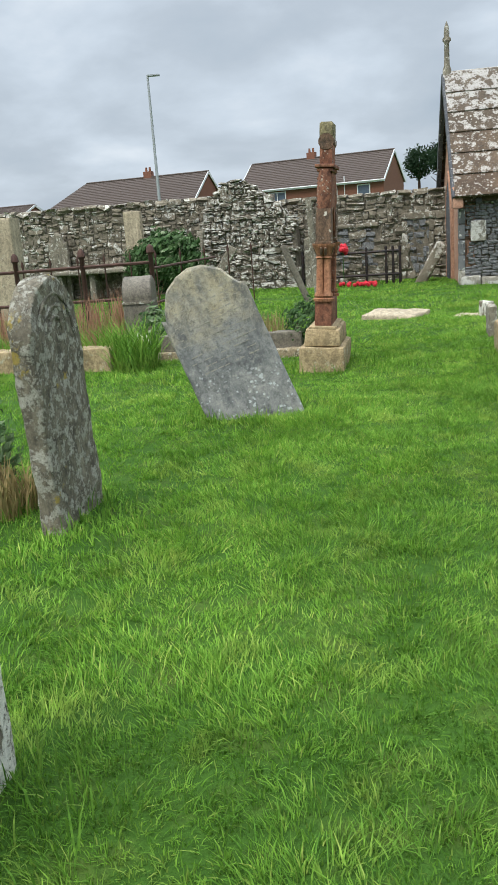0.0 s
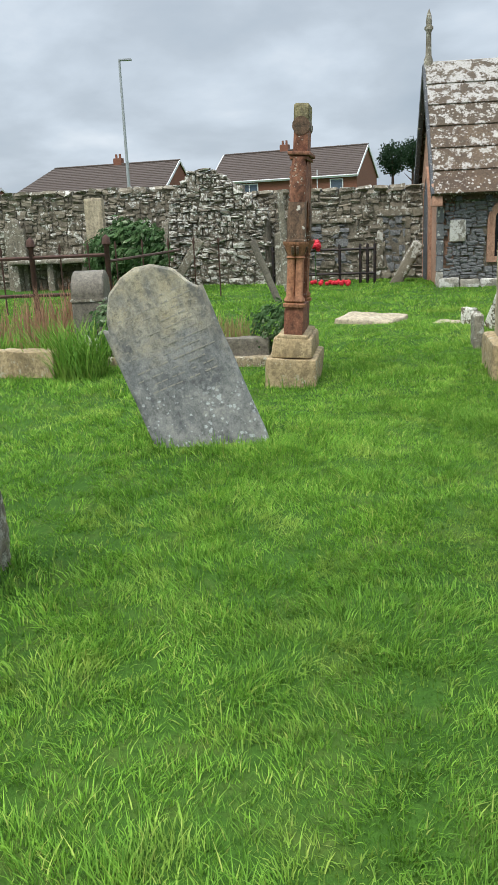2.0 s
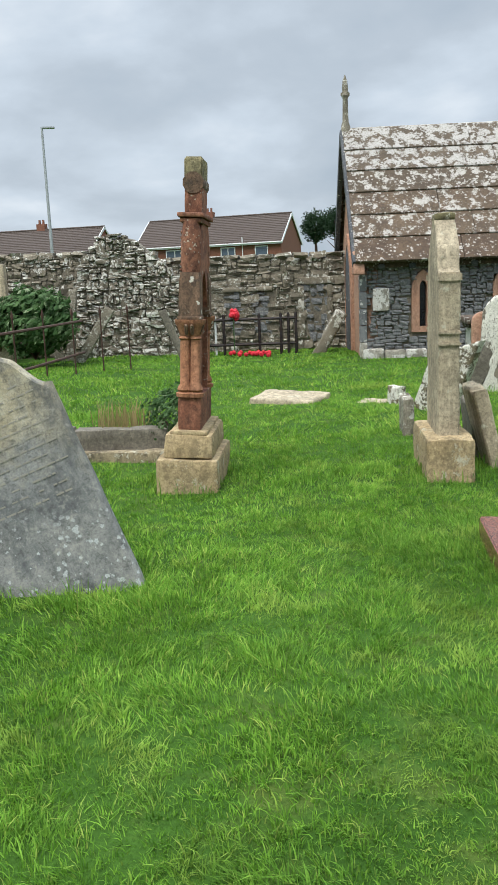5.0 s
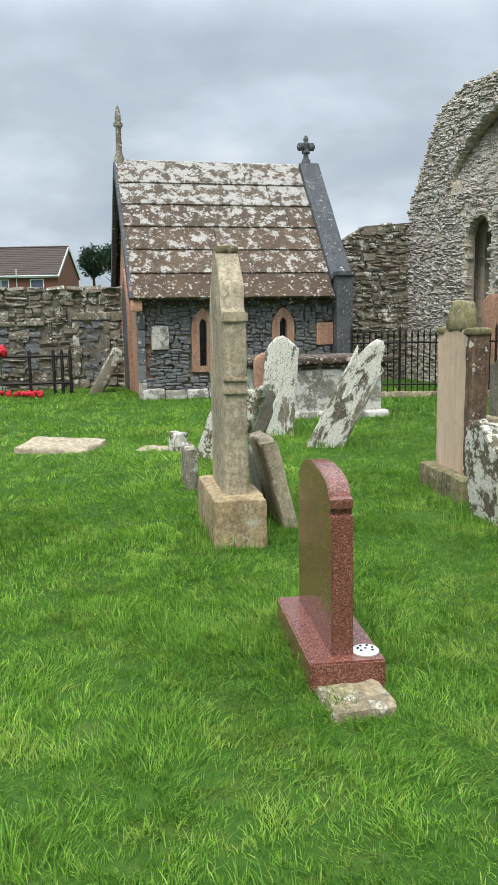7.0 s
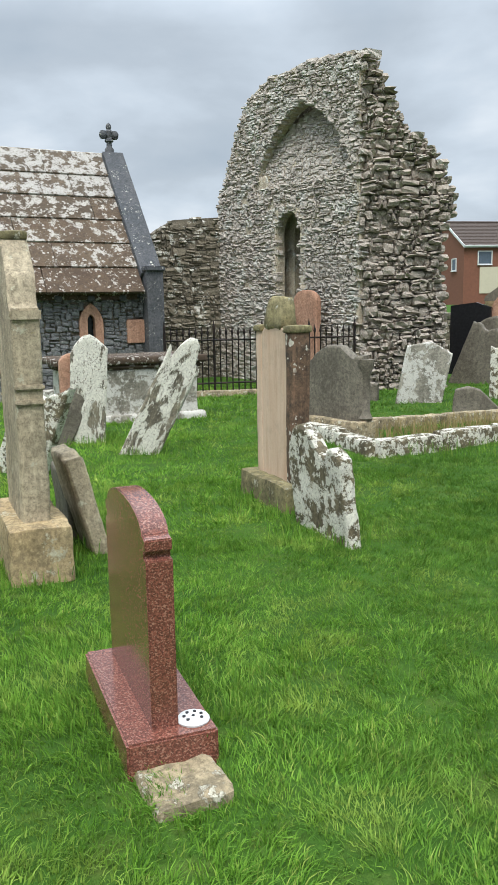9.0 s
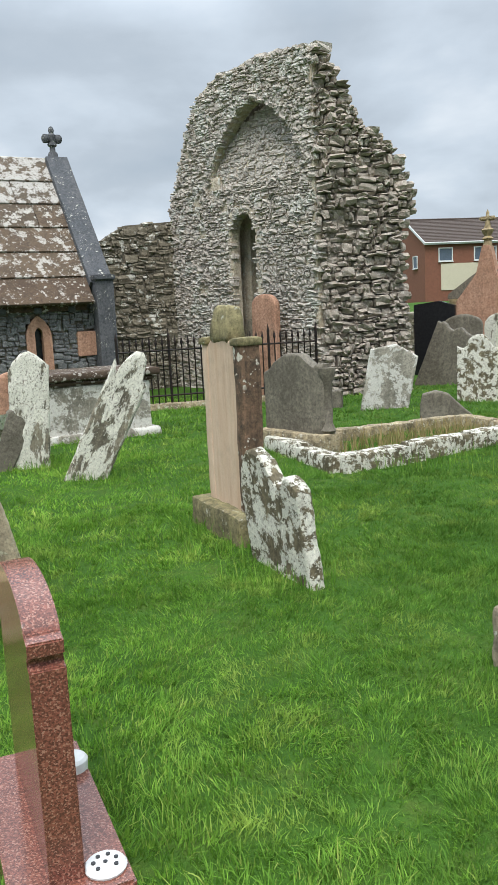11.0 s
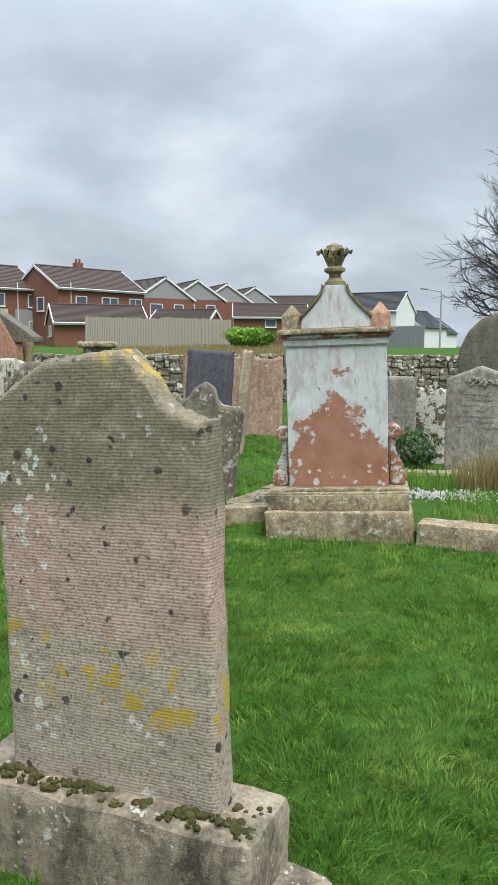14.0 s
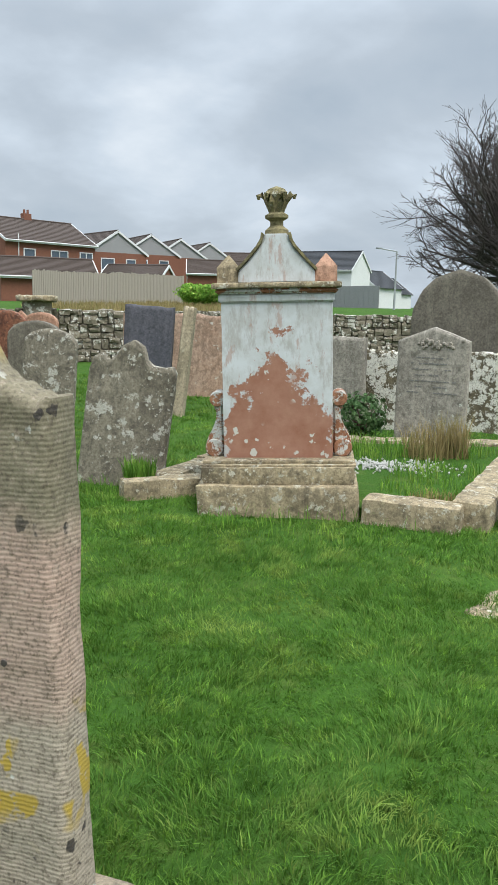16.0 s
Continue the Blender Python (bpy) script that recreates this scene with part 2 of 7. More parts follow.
M_PAINTED = stone_mat("flaking_painted_sandstone", (0.27, 0.125, 0.075), (0.31, 0.16, 0.10), grime_amt=0.2, lichen=(0.56, 0.58, 0.57), lichen_amt=0.55, lichen_scale=7, bump=0.4)
M_KERB = stone_mat("grave_kerb_stone", (0.29, 0.25, 0.175), (0.38, 0.335, 0.24), grime_amt=0.8, lichen=(0.58, 0.56, 0.47), lichen_amt=0.3, lichen_scale=12, spot=0.4, bump=0.7)
M_OLIVE = stone_mat("olive_lichened_stone", (0.17, 0.16, 0.09), (0.26, 0.24, 0.14), grime_amt=0.6, lichen=(0.42, 0.42, 0.34), lichen_amt=0.2, yellow=0.2, bump=0.6)
M_ORANGE = stone_mat("orange_sandstone", (0.27, 0.125, 0.07), (0.35, 0.185, 0.115), grime=(0.07, 0.035, 0.025), grime_amt=0.5, bump=0.4)
M_IRON = plain_mat("black_painted_iron", (0.02, 0.02, 0.022), (0.05, 0.03, 0.02), rough=0.5, metal=0.6)
M_RUST = plain_mat("rusty_iron", (0.10, 0.05, 0.035), (0.05, 0.03, 0.025), rough=0.8, metal=0.3)
M_BLACK = plain_mat("polished_black_granite", (0.012, 0.012, 0.014), (0.02, 0.02, 0.022), rough=0.12)
M_GREYPALE = stone_mat("pale_grey_limestone", (0.26, 0.255, 0.24), (0.34, 0.335, 0.32), grime_amt=0.5, lichen_amt=0.05, bump=0.3)
M_PINKWALL = stone_mat("pink_render", (0.36, 0.25, 0.20), (0.42, 0.32, 0.27), grime_amt=0.5, lichen_amt=0.2, bump=0.5)
k = Nodes("streaky_buff_sandstone")
sv = k.noise(5, 6, 0.65, (1, 1, 0.12))
scol = k.mix(k.step(sv, 0.35, 0.65), (0.50, 0.345, 0.235), (0.60, 0.46, 0.345))
scol = k.mix(k.math("MULTIPLY", k.step(k.noise(16, 6, 0.7, (1, 1, 0.08), 4), 0.52, 0.66), 0.4), scol, (0.36, 0.24, 0.16))
scol = k.mix(k.math("MULTIPLY", k.step(k.noise(2.6, 5, 0.7, seed=8), 0.55, 0.7), 0.5), scol, (0.34, 0.27, 0.19))
scol = k.mix(k.math("MULTIPLY", k.step(k.noise(110, 4, 0.7, seed=6), 0.5, 0.7), 0.25), scol, (0.25, 0.18, 0.12))
M_SAND = k.finish(scol, 0.9, k.noise(60, 5, 0.7, seed=2), 0.25, 0.004)
M_STAINED = stone_mat("black_stained_sandstone", (0.10, 0.07, 0.052), (0.19, 0.125, 0.09), grime_amt=0.8, lichen=(0.62, 0.6, 0.54), lichen_amt=0.1, spot=0.7, bump=0.6, streak=0.5)
k = Nodes("yellowed_slate_headstone")
tc_ = k.n.new("ShaderNodeTexCoord")
sp_ = k.n.new("ShaderNodeSeparateXYZ")
k.l.new(tc_.outputs["Object"], sp_.inputs[0])
zz_ = k.math("ADD", k.math("ADD", sp_.outputs["Z"], k.math("MULTIPLY", sp_.outputs["X"], 0.35)), k.math("MULTIPLY", k.math("SUBTRACT", k.noise(3.2, 8, 0.72), 0.5), 1.2))
blue = k.mix(k.step(k.noise(6, 6, 0.65, seed=2), 0.35, 0.65), (0.19, 0.195, 0.19), (0.30, 0.295, 0.27))
ochre = k.mix(k.step(k.noise(7, 6, 0.65, seed=4), 0.35, 0.65), (0.34, 0.285, 0.17), (0.42, 0.38, 0.27))
tc2 = k.mix(k.step(zz_, 0.62, 0.95), blue, ochre)
tc2 = k.mix(k.math("MULTIPLY", k.step(k.noise(3.0, 8, 0.7, (1.6, 1, 0.7), 9), 0.47, 0.62), 0.75), tc2, (0.065, 0.07, 0.075))
tc2 = k.mix(k.math("MULTIPLY", k.spots(30, 0.3, 3), k.step(zz_, 0.5, 0.25)), tc2, (0.5, 0.52, 0.5))
tc2 = k.mix(k.math("MULTIPLY", k.step(k.noise(120, 5, 0.75, seed=6), 0.4, 0.7), 0.6), tc2, (0.09, 0.09, 0.085))
pt_ = k.noise(26, 8, 0.78, seed=33)
tc2 = k.mix(k.math("MULTIPLY", k.step(pt_, 0.51, 0.62), 0.6), tc2, (0.06, 0.06, 0.055))
tc2 = k.mix(k.math("MULTIPLY", k.step(pt_, 0.46, 0.36), 0.4), tc2, (0.42, 0.40, 0.33))
M_TILT = k.finish(tc2, 0.85, k.math("ADD", k.noise(12, 6, 0.65), k.noise(80, 3, 0.7)), 0.3, 0.006)
M_RUINCORE = stone_mat("broken_wall_core", (0.25, 0.22, 0.175), (0.34, 0.30, 0.24), grime_amt=0.6, lichen_amt=0.2, bump=1.0, warm=False)
M_STUB = stone_mat("white_lichened_rubble", (0.15, 0.14, 0.12), (0.23, 0.215, 0.185), grime_amt=0.6, lichen=(0.7, 0.7, 0.66), lichen_amt=0.5, lichen_scale=1.6, bump=0.8, per_piece=0.35)

# ---- building helpers ----
A0 = radians(18)
UX, VX = Vector((math.cos(A0), math.sin(A0), 0)), Vector((-math.sin(A0), math.cos(A0), 0))


def ground_z(x, y):
    """Height of the turf: uneven inside the yard, rising gently beyond it."""
    far = max(0.0, math.hypot(x, y - 8) - 24)
    return 0.05 * noise.noise(Vector((x * 0.5, y * 0.5, 3.1))) + 0.02 * noise.noise(Vector((x * 1.9, y * 1.9, 7.7))) + 1.25 * min(1.0, far / 40)


def mesh_of(name, bm, mat):
    bmesh.ops.recalc_face_normals(bm, faces=bm.faces)
    me = bpy.data.meshes.new(name)
    bm.to_mesh(me)
    bm.free()
    for m in (mat if isinstance(mat, (list, tuple)) else [mat]):
        me.materials.append(m)
    return me


def smooth(me, angle=40):
    me.shade_smooth()
    me.set_sharp_from_angle(angle=radians(angle))
    return me


def part(name, bm, mat, parent=None, label="", m=None):
    ob = new(name, smooth(mesh_of(name, bm, mat)))
    if parent is not None:
        ob.parent = parent
    if m is not None:
        ob.matrix_basis = m
    return tagged(ob, label) if label else ob


def thing(name, m, label, category, group="", kind=""):
    ob = new(name)
    ob.empty_display_size = 0.1
    ob.matrix_basis = m
    return tagged(ob, label, category, group, kind)


def rough_up(bm, amp, scale, seed=0.0):
    for v in bm.verts:
        v.co += Vector(noise.noise_vector(v.co * scale + Vector((seed, seed * 0.7, seed * 1.9)))) * amp


def block(sx, sy, sz, at=(0, 0, 0), bevel=0.01, cuts=0, amp=0.0, seed=1.0, taper=1.0):
    """A block standing on at: sharp, bevelled, or (cuts) finely divided with worn, uneven, rounded edges."""
    bm = bmesh.new()
    if cuts:
        size = (sx, sy, sz)
        half = Vector((sx / 2, sy / 2, sz / 2))
        n = [max(4, min(18, int(k / 0.05))) for k in size]
        r = min(bevel * 1.3, min(size) * 0.3)
        seen = {}

        def vert(i, j, k):
            key = (i, j, k)
            if key not in seen:
                p = Vector((-1 + 2 * i / n[0], -1 + 2 * j / n[1], -1 + 2 * k / n[2]))
                p = Vector((math.copysign(1 - (1 - abs(c)) ** 1.3, c) * h for c, h in zip(p, half)))
                core = Vector((max(-h + r, min(h - r, c)) for c, h in zip(p, half)))
                d = p - core
                if d.length > 1e-9:
                    p = core + d.normalized() * r
                t = taper + (1 - taper) * (0.5 - p.z / sz)
                seen[key] = bm.verts.new((p.x * t, p.y * t, p.z + half.z))
            return seen[key]

        for a, b, c in ((0, 1, 2), (1, 2, 0), (2, 0, 1)):
            for side in (0, n[c]):
                for u in range(n[a]):
                    for v in range(n[b]):
                        quad = []
                        for du, dv in ((0, 0), (1, 0), (1, 1), (0, 1)):
                            idx = [0, 0, 0]
                            idx[a], idx[b], idx[c] = u + du, v + dv, side
                            quad.append(vert(*idx))
                        bm.faces.new(quad if side else quad[::-1])
        rough_up(bm, amp * 1.3, 5.0, seed)
        rough_up(bm, amp * 0.9, 17.0, seed + 5)
    else:
        bmesh.ops.create_cube(bm, size=1.0)
        for v in bm.verts:
            k = taper if v.co.z > 0 else 1.0
            v.co = Vector((v.co.x * sx * k, v.co.y * sy * k, (v.co.z + 0.5) * sz))
        if bevel:
            bmesh.ops.bevel(bm, geom=bm.edges[:], offset=bevel, segments=2, affect="EDGES")
        if amp:
            rough_up(bm, amp, 9.0, seed)
    bmesh.ops.translate(bm, vec=at, verts=bm.verts)
    return bm


def prism(outline, depth, bevel=0.008, y0=None):
    """An outline in x, z pushed along y, centred on y = 0 (or from y0)."""
    bm = bmesh.new()
    a = -depth / 2 if y0 is None else y0
    vs = [bm.verts.new((x, a, z)) for x, z in outline]
    f = bm.faces.new(vs)
    r = bmesh.ops.extrude_face_region(bm, geom=[f])
    bmesh.ops.translate(bm, vec=(0, depth, 0), verts=[g for g in r["geom"] if isinstance(g, bmesh.types.BMVert)])
    if bevel:
        bmesh.ops.bevel(bm, geom=bm.edges[:], offset=bevel, segments=2, affect="EDGES", clamp_overlap=True)
    return bm


def lathe(profile, sides=16, square=False):
    """A turned shape from (radius, height) pairs; square: four-sided."""
    bm = bmesh.new()
    n = 4 if square else sides
    off = math.pi / 4 if square else 0
    k = math.sqrt(2) if square else 1
    rings = [[bm.verts.new((r * k * math.cos(off + 2 * math.pi * i / n), r * k * math.sin(off + 2 * math.pi * i / n), z)) for i in range(n)] for r, z in profile]
    for a, b in zip(rings, rings[1:]):
        for i in range(n):
            bm.faces.new((a[i], a[(i + 1) % n], b[(i + 1) % n], b[i]))
    bm.faces.new(rings[0][::-1])
    bm.faces.new(rings[-1])
    return bm


def tube(points, r, sides=6):
    """A round bar along points."""
    bm = bmesh.new()
    pts = [Vector(p) for p in points]
    rings = []
    for i, p in enumerate(pts):
        d = (pts[min(i + 1, len(pts) - 1)] - pts[max(i - 1, 0)]).normalized()
        a = d.orthogonal().normalized()
        b = d.cross(a)
        rr = r[i] if isinstance(r, (list, tuple)) else r
        rings.append([bm.verts.new(p + rr * (math.cos(2 * math.pi * k / sides) * a + math.sin(2 * math.pi * k / sides) * b)) for k in range(sides)])
    for a, b in zip(rings, rings[1:]):
        for k in range(sides):
            bm.faces.new((a[k], a[(k + 1) % sides], b[(k + 1) % sides], b[k]))
    bm.faces.new(rings[0][::-1])
    bm.faces.new(rings[-1])
    return bm


def add_bm(bm, other):
    me = bpy.data.meshes.new("tmp")
    other.to_mesh(me)
    other.free()
    bm.from_mesh(me)
    bpy.data.meshes.remove(me)
    return bm


def slab(w, t, top, nx=26, nz=34, wear=0.006, edge=0.02, foot=-0.15, seed=0.0, flare=0.0):
    """An upright stone slab: width w, thickness t, top(u) its height at u in -1..1, worn faces and rounded rims."""
    bm = bmesh.new()
    us = [math.copysign(1 - (1 - abs(k)) ** 1.25, k) for k in [2 * i / nx - 1 for i in range(nx + 1)]]

    def sheet(sign):
        grid = []
        for u in us:
            h = top(u)
            col = []
            for j in range(nz + 1):
                f = 1 - (1 - j / nz) ** 1.15
                z = foot + (h - foot) * f
                x = u * w / 2 * (1 + flare * (z / max(h, 0.1)))
                rim = min((1 - abs(u)) * w / 2, (1 - f) * (h - foot))
                e = max(0.0, 1 - rim / edge)
                y = sign * (t / 2 - edge * 0.75 * e * e)
                q = Vector((x * 6 + seed, sign * 3.3 + seed, z * 6))
                y += wear * noise.noise(q) + wear * 0.5 * noise.noise(q * 4)
                dx = wear * noise.noise(Vector((seed + 9, z * 7, sign))) * abs(u)
                col.append(bm.verts.new((x + dx, y, z + wear * 0.8 * noise.noise(Vector((x * 9, seed, sign))) * f)))
            grid.append(col)
        for i in range(nx):
            for j in range(nz):
                bm.faces.new((grid[i][j], grid[i + 1][j], grid[i + 1][j + 1], grid[i][j + 1]))
        return grid

    a, b = sheet(-1), sheet(1)
    rim = lambda g: [g[0][j] for j in range(nz + 1)] + [g[i][nz] for i in range(1, nx + 1)] + [g[nx][j] for j in range(nz - 1, -1, -1)] + [g[i][0] for i in range(nx - 1, 0, -1)]
    ra, rb = rim(a), rim(b)
    for i in range(len(ra)):
        k = (i + 1) % len(ra)
        bm.faces.new((ra[i], ra[k], rb[k], rb[i]))
    return bm


# profiles of headstone tops: u runs from -1 to 1
def top_round(h, rise):
    return lambda u: h - rise + rise * math.sqrt(max(0.0, 1 - u * u))


def top_shoulder(h, sh, cut=0.72):
    """A round head between lower shoulders."""
    return lambda u: (h - sh * 0.55 + sh * 0.55 * math.sqrt(max(0.0, 1 - (u / cut) ** 2))) if abs(u) < cut else h - sh


def top_ogee(h, sh):
    """A round head that sweeps down into raised shoulders."""
    def f(u):
        a = abs(u)
        if a < 0.45:
            return h - 0.35 * sh * (a / 0.45) ** 2
        if a < 0.75:
            k = (a - 0.45) / 0.3
            return h - 0.35 * sh - 0.65 * sh * math.sin(k * math.pi / 2)
        return h - sh + 0.18 * sh * (a - 0.75) / 0.25
    return f


def top_point(h, rise):
    return lambda u: h - rise * abs(u) ** 1.1


def top_broken(h, rough, seed=0.0, slope=0.0):
    return lambda u: h + slope * u + rough * noise.noise(Vector((u * 2.1, seed, 0))) + rough * 0.4 * noise.noise(Vector((u * 6, seed, 4)))


def at(x, y, yaw, lean_side=0.0, lean_back=0.0, sink=0.0):
    """Pose on the turf; lean_side > 0 tips the top towards local -x, lean_back > 0 towards local +y."""
    return pose(x, y, ground_z(x, y) - sink, 0, 0, yaw) @ pose(0, 0, 0, -lean_back, -lean_side, 0)


def headstone(x, y, yaw, w, t, top, mat, label, side=0.0, back=0.0, base=None, base_mat=None, group="headstones", name="headstone", **kw):
    """A headstone, with an optional base block (width, depth, height)."""
    th = thing(name, at(x, y, yaw, side, back), label, "headstone", group)
    z0 = base[2] - 0.02 if base else 0.0
    bm = slab(w, t, lambda u: top(u) - z0, foot=-0.2 if not base else 0.0, seed=x * 3.1 + y, **kw)
    bmesh.ops.translate(bm, vec=(0, 0, z0), verts=bm.verts)
    part("slab", bm, mat, th)
    if base:
        part("base", block(base[0], base[1], base[2] + 0.15, (0, 0, -0.15), 0.02, 3, 0.009, x), base_mat or mat, th)
    return th


# ---- masonry ----
STONE_MESHES = {}


def stone_meshes(mat, count=10):
    """Irregular rounded stones of unit size, shared by the pieces of one material."""
    if mat.name not in STONE_MESHES:
        rng = random.Random(len(STONE_MESHES) + 5)
        STONE_MESHES[mat.name] = []
        for i in range(count):
            bm = bmesh.new()
            bmesh.ops.create_cube(bm, size=1.0)
            bmesh.ops.subdivide_edges(bm, edges=[e for e in bm.edges if abs(e.verts[0].co.y - e.verts[1].co.y) < 0.1], cuts=1, use_grid_fill=True)
            for v in bm.verts:
                front = v.co.y < 0
                cx, cz = v.co.x, v.co.z
                corner = abs(cx) > 0.4 and abs(cz) > 0.4
                if front:
                    k = rng.uniform(0.82, 0.99) if corner else rng.uniform(0.9, 1.02)
                    v.co.x *= k
                    v.co.z *= rng.uniform(0.8, 0.99) if corner else rng.uniform(0.88, 1.02)
                    if abs(cx) < 0.1 and abs(cz) < 0.1:
                        v.co.y -= rng.uniform(0.0, 0.1)
                    elif corner:
                        v.co.y += rng.uniform(0.0, 0.08)
                v.co += Vector((rng.uniform(-0.06, 0.06), rng.uniform(-0.1, 0.1), rng.uniform(-0.07, 0.07)))
            STONE_MESHES[mat.name].append(mesh_of("stone", bm, mat))
    return STONE_MESHES[mat.name]


def courses(length, height, mask, stone_w, stone_h, seed, gap=0.012):
    """Random rubble: (x, z, width, height) wherever mask(x, z) holds; bands of stacks break the joints."""
    rng = random.Random(seed)
    out, z = [], 0.0
    mean = (stone_h[0] + stone_h[1]) / 2
    while z < height:
        band = mean * rng.uniform(1.6, 2.9)
        x = -rng.uniform(0, stone_w[1])
        while x < length:
            w = rng.uniform(*stone_w) * (0.6 + 0.5 * rng.random())
            cuts, left = [], band * rng.uniform(0.94, 1.06)
            while left > stone_h[0] * 0.7:
                h = min(left, rng.uniform(*stone_h) * rng.uniform(0.75, 1.2))
                if left - h < stone_h[0] * 0.7:
                    h = left
                cuts.append(h)
                left -= h
            zz = z + rng.uniform(-0.02, 0.02)
            for h in cuts:
                parts = [(x, w)] if rng.random() > 0.25 or w < stone_w[0] * 1.6 else [(x, w * 0.45), (x + w * 0.45, w * 0.55)]
                for px, pw in parts:
                    cx, cz = px + pw / 2 + rng.uniform(-0.015, 0.015), zz + h / 2
                    if mask(cx, cz):
                        out.append((cx, cz, pw - gap * rng.uniform(0.6, 1.8), h - gap * rng.uniform(0.6, 1.6)))
                zz += h
            x += w
        z += band
    return out


def lay(parent, m, stones, mat, depth=0.12, proud=0.035, seed=1, limit=300, spread=0.03, name="stone", nearest=None, twist=5):
    """Stones set in the face y = 0 of the pose m: the first ones as parts, the rest joined."""
    rng = random.Random(seed)
    meshes = stone_meshes(mat)
    if nearest is not None:
        stones = sorted(stones, key=lambda s: abs(s[0] - nearest[0]) + abs(s[1] - nearest[1]))
    rest = []
    for i, (x, z, w, h) in enumerate(stones):
        local = m @ pose(x, depth / 2 - proud + rng.uniform(-spread, spread), z, rng.uniform(-4, 4), rng.uniform(-twist, twist), rng.uniform(-5, 5)) @ Matrix.Diagonal((w, depth, h, 1))
        me = rng.choice(meshes)
        if i < limit:
            ob = new(name, me)
            ob.parent = parent
            ob.matrix_basis = local
        else:
            rest.append((me, local))
    if rest:
        verts, faces = [], []
        for me, mm in rest:
            b = len(verts)
            verts += [mm @ v.co for v in me.vertices]
            faces += [[b + k for k in p.vertices] for p in me.polygons]
        me = bpy.data.meshes.new("stones_beyond")
        me.from_pydata(verts, [], faces)
        me.materials.append(mat)
        ob = new("stones_beyond", me)
        ob.parent = parent
        tagged(ob, kind="stuff")

# ---- ground ----
k = Nodes("turf")
g1, g2, g3 = k.noise(0.6, 4, 0.6), k.noise(5, 5, 0.65, seed=4), k.noise(40, 4, 0.7, seed=8)
gcol = k.mix(k.step(g1, 0.35, 0.65), (0.034, 0.085, 0.011), (0.052, 0.12, 0.016))
gcol = k.mix(k.step(g2, 0.5, 0.75), gcol, (0.09, 0.13, 0.026))
gcol = k.mix(k.math("MULTIPLY", k.step(g3, 0.4, 0.7), 0.6), gcol, (0.021, 0.052, 0.008))
M_TURF = k.finish(gcol, 0.95, g3, 0.8, 0.03, spec=0.1)


def axis(near0, near1, step, far):
    out = [near0 + step * i for i in range(int((near1 - near0) / step) + 1)]
    d, lo, hi = step, near0, out[-1]
    while hi < far:
        d *= 1.35
        lo, hi = lo - d, hi + d
        out = [lo] + out + [hi]
    return out


gx, gy = axis(-16, 16, 0.4, 1600), axis(-3, 26, 0.4, 1600)
gv = [(x, y, ground_z(x, y)) for y in gy for x in gx]
gn = len(gx)
gf = [(j * gn + i, j * gn + i + 1, (j + 1) * gn + i + 1, (j + 1) * gn + i) for j in range(len(gy) - 1) for i in range(gn - 1)]
me = bpy.data.meshes.new("ground")
me.from_pydata(gv, [], gf)
me.materials.append(M_TURF)
me.shade_smooth()
tagged(new("ground", me), "uneven mown green turf of an old churchyard", "ground", kind="structure")

# ---- boundary wall ----
PANELS = ((16.32, 16.66), (16.86, 17.22))  # blocked openings
WALL_O = Vector((-9.9, 17.6, 0)) - UX * 14
wall_m = Matrix.Translation(WALL_O) @ pose(0, 0, 0, 0, 0, 18)
wall_n = tagged(new("wall_north"), "old grey rubble stone boundary wall with lichen", "wall", kind="structure")
part("wall_core", prism([(0, -0.3), (24, -0.3), (24, 1.87), (14, 1.89), (13.6, 2.12), (0, 2.12)], 0.55, 0, -0.015), M_MORTAR, wall_n, m=wall_m)
lay(wall_n, wall_m, courses(20, 2.16, lambda x, z: z < (2.14 if x < 13.6 else 1.9) and not (17.95 < x < 18.45 and 0.3 < z < 1.3) and not any(p0 < x < p1 and 0.35 < z < 1.25 for p0, p1 in PANELS), (0.09, 0.44), (0.045, 0.22), 3, 0.008), M_RUBBLE, 0.2, 0.045, 3, spread=0.022, nearest=(15, 1), twist=7)
lay(wall_n, wall_m @ pose(0, 0.02, 0), courses(20, 1.4, lambda x, z: 17.9 < x < 18.5 and 0.25 < z < 1.35, (0.14, 0.3), (0.1, 0.2), 5), M_CHAPEL, 0.12, 0.045, 4)
for p0, p1 in PANELS:
    lay(wall_n, wall_m @ pose(0, 0.02, 0), courses(20, 1.5, lambda x, z: p0 < x < p1 and 0.35 < z < 1.25, (0.12, 0.26), (0.06, 0.14), 6, 0.006), M_CHAPEL, 0.12, 0.043, 8)
    part("lintel", block(p1 - p0 + 0.16, 0.2, 0.1, ((p0 + p1) / 2, 0.02, 1.25), 0.02, 2, 0.008, p0), M_RUBBLE, wall_n, m=wall_m)
for nx_ in (17.9, 18.5):
    for i in range(4):
        part("niche_stone", block(0.13, 0.2, 0.27, (nx_, 0.03, 0.25 + i * 0.275), 0.02, 2, 0.008, i), M_RUBBLE, wall_n, m=wall_m)
part("lintel", block(0.78, 0.22, 0.15, (18.2, 0.03, 1.35), 0.02, 2, 0.01), M_RUBBLE, wall_n, m=wall_m)
cop = [(0.25 + i * 0.36, 2.15 if i * 0.36 < 13.4 else 1.92, 0.35, 0.14) for i in range(60)]
lay(wall_n, wall_m @ pose(0, -0.06, 0.02), cop, M_RUBBLE, 0.6, 0.0, 9, limit=0, spread=0.03)
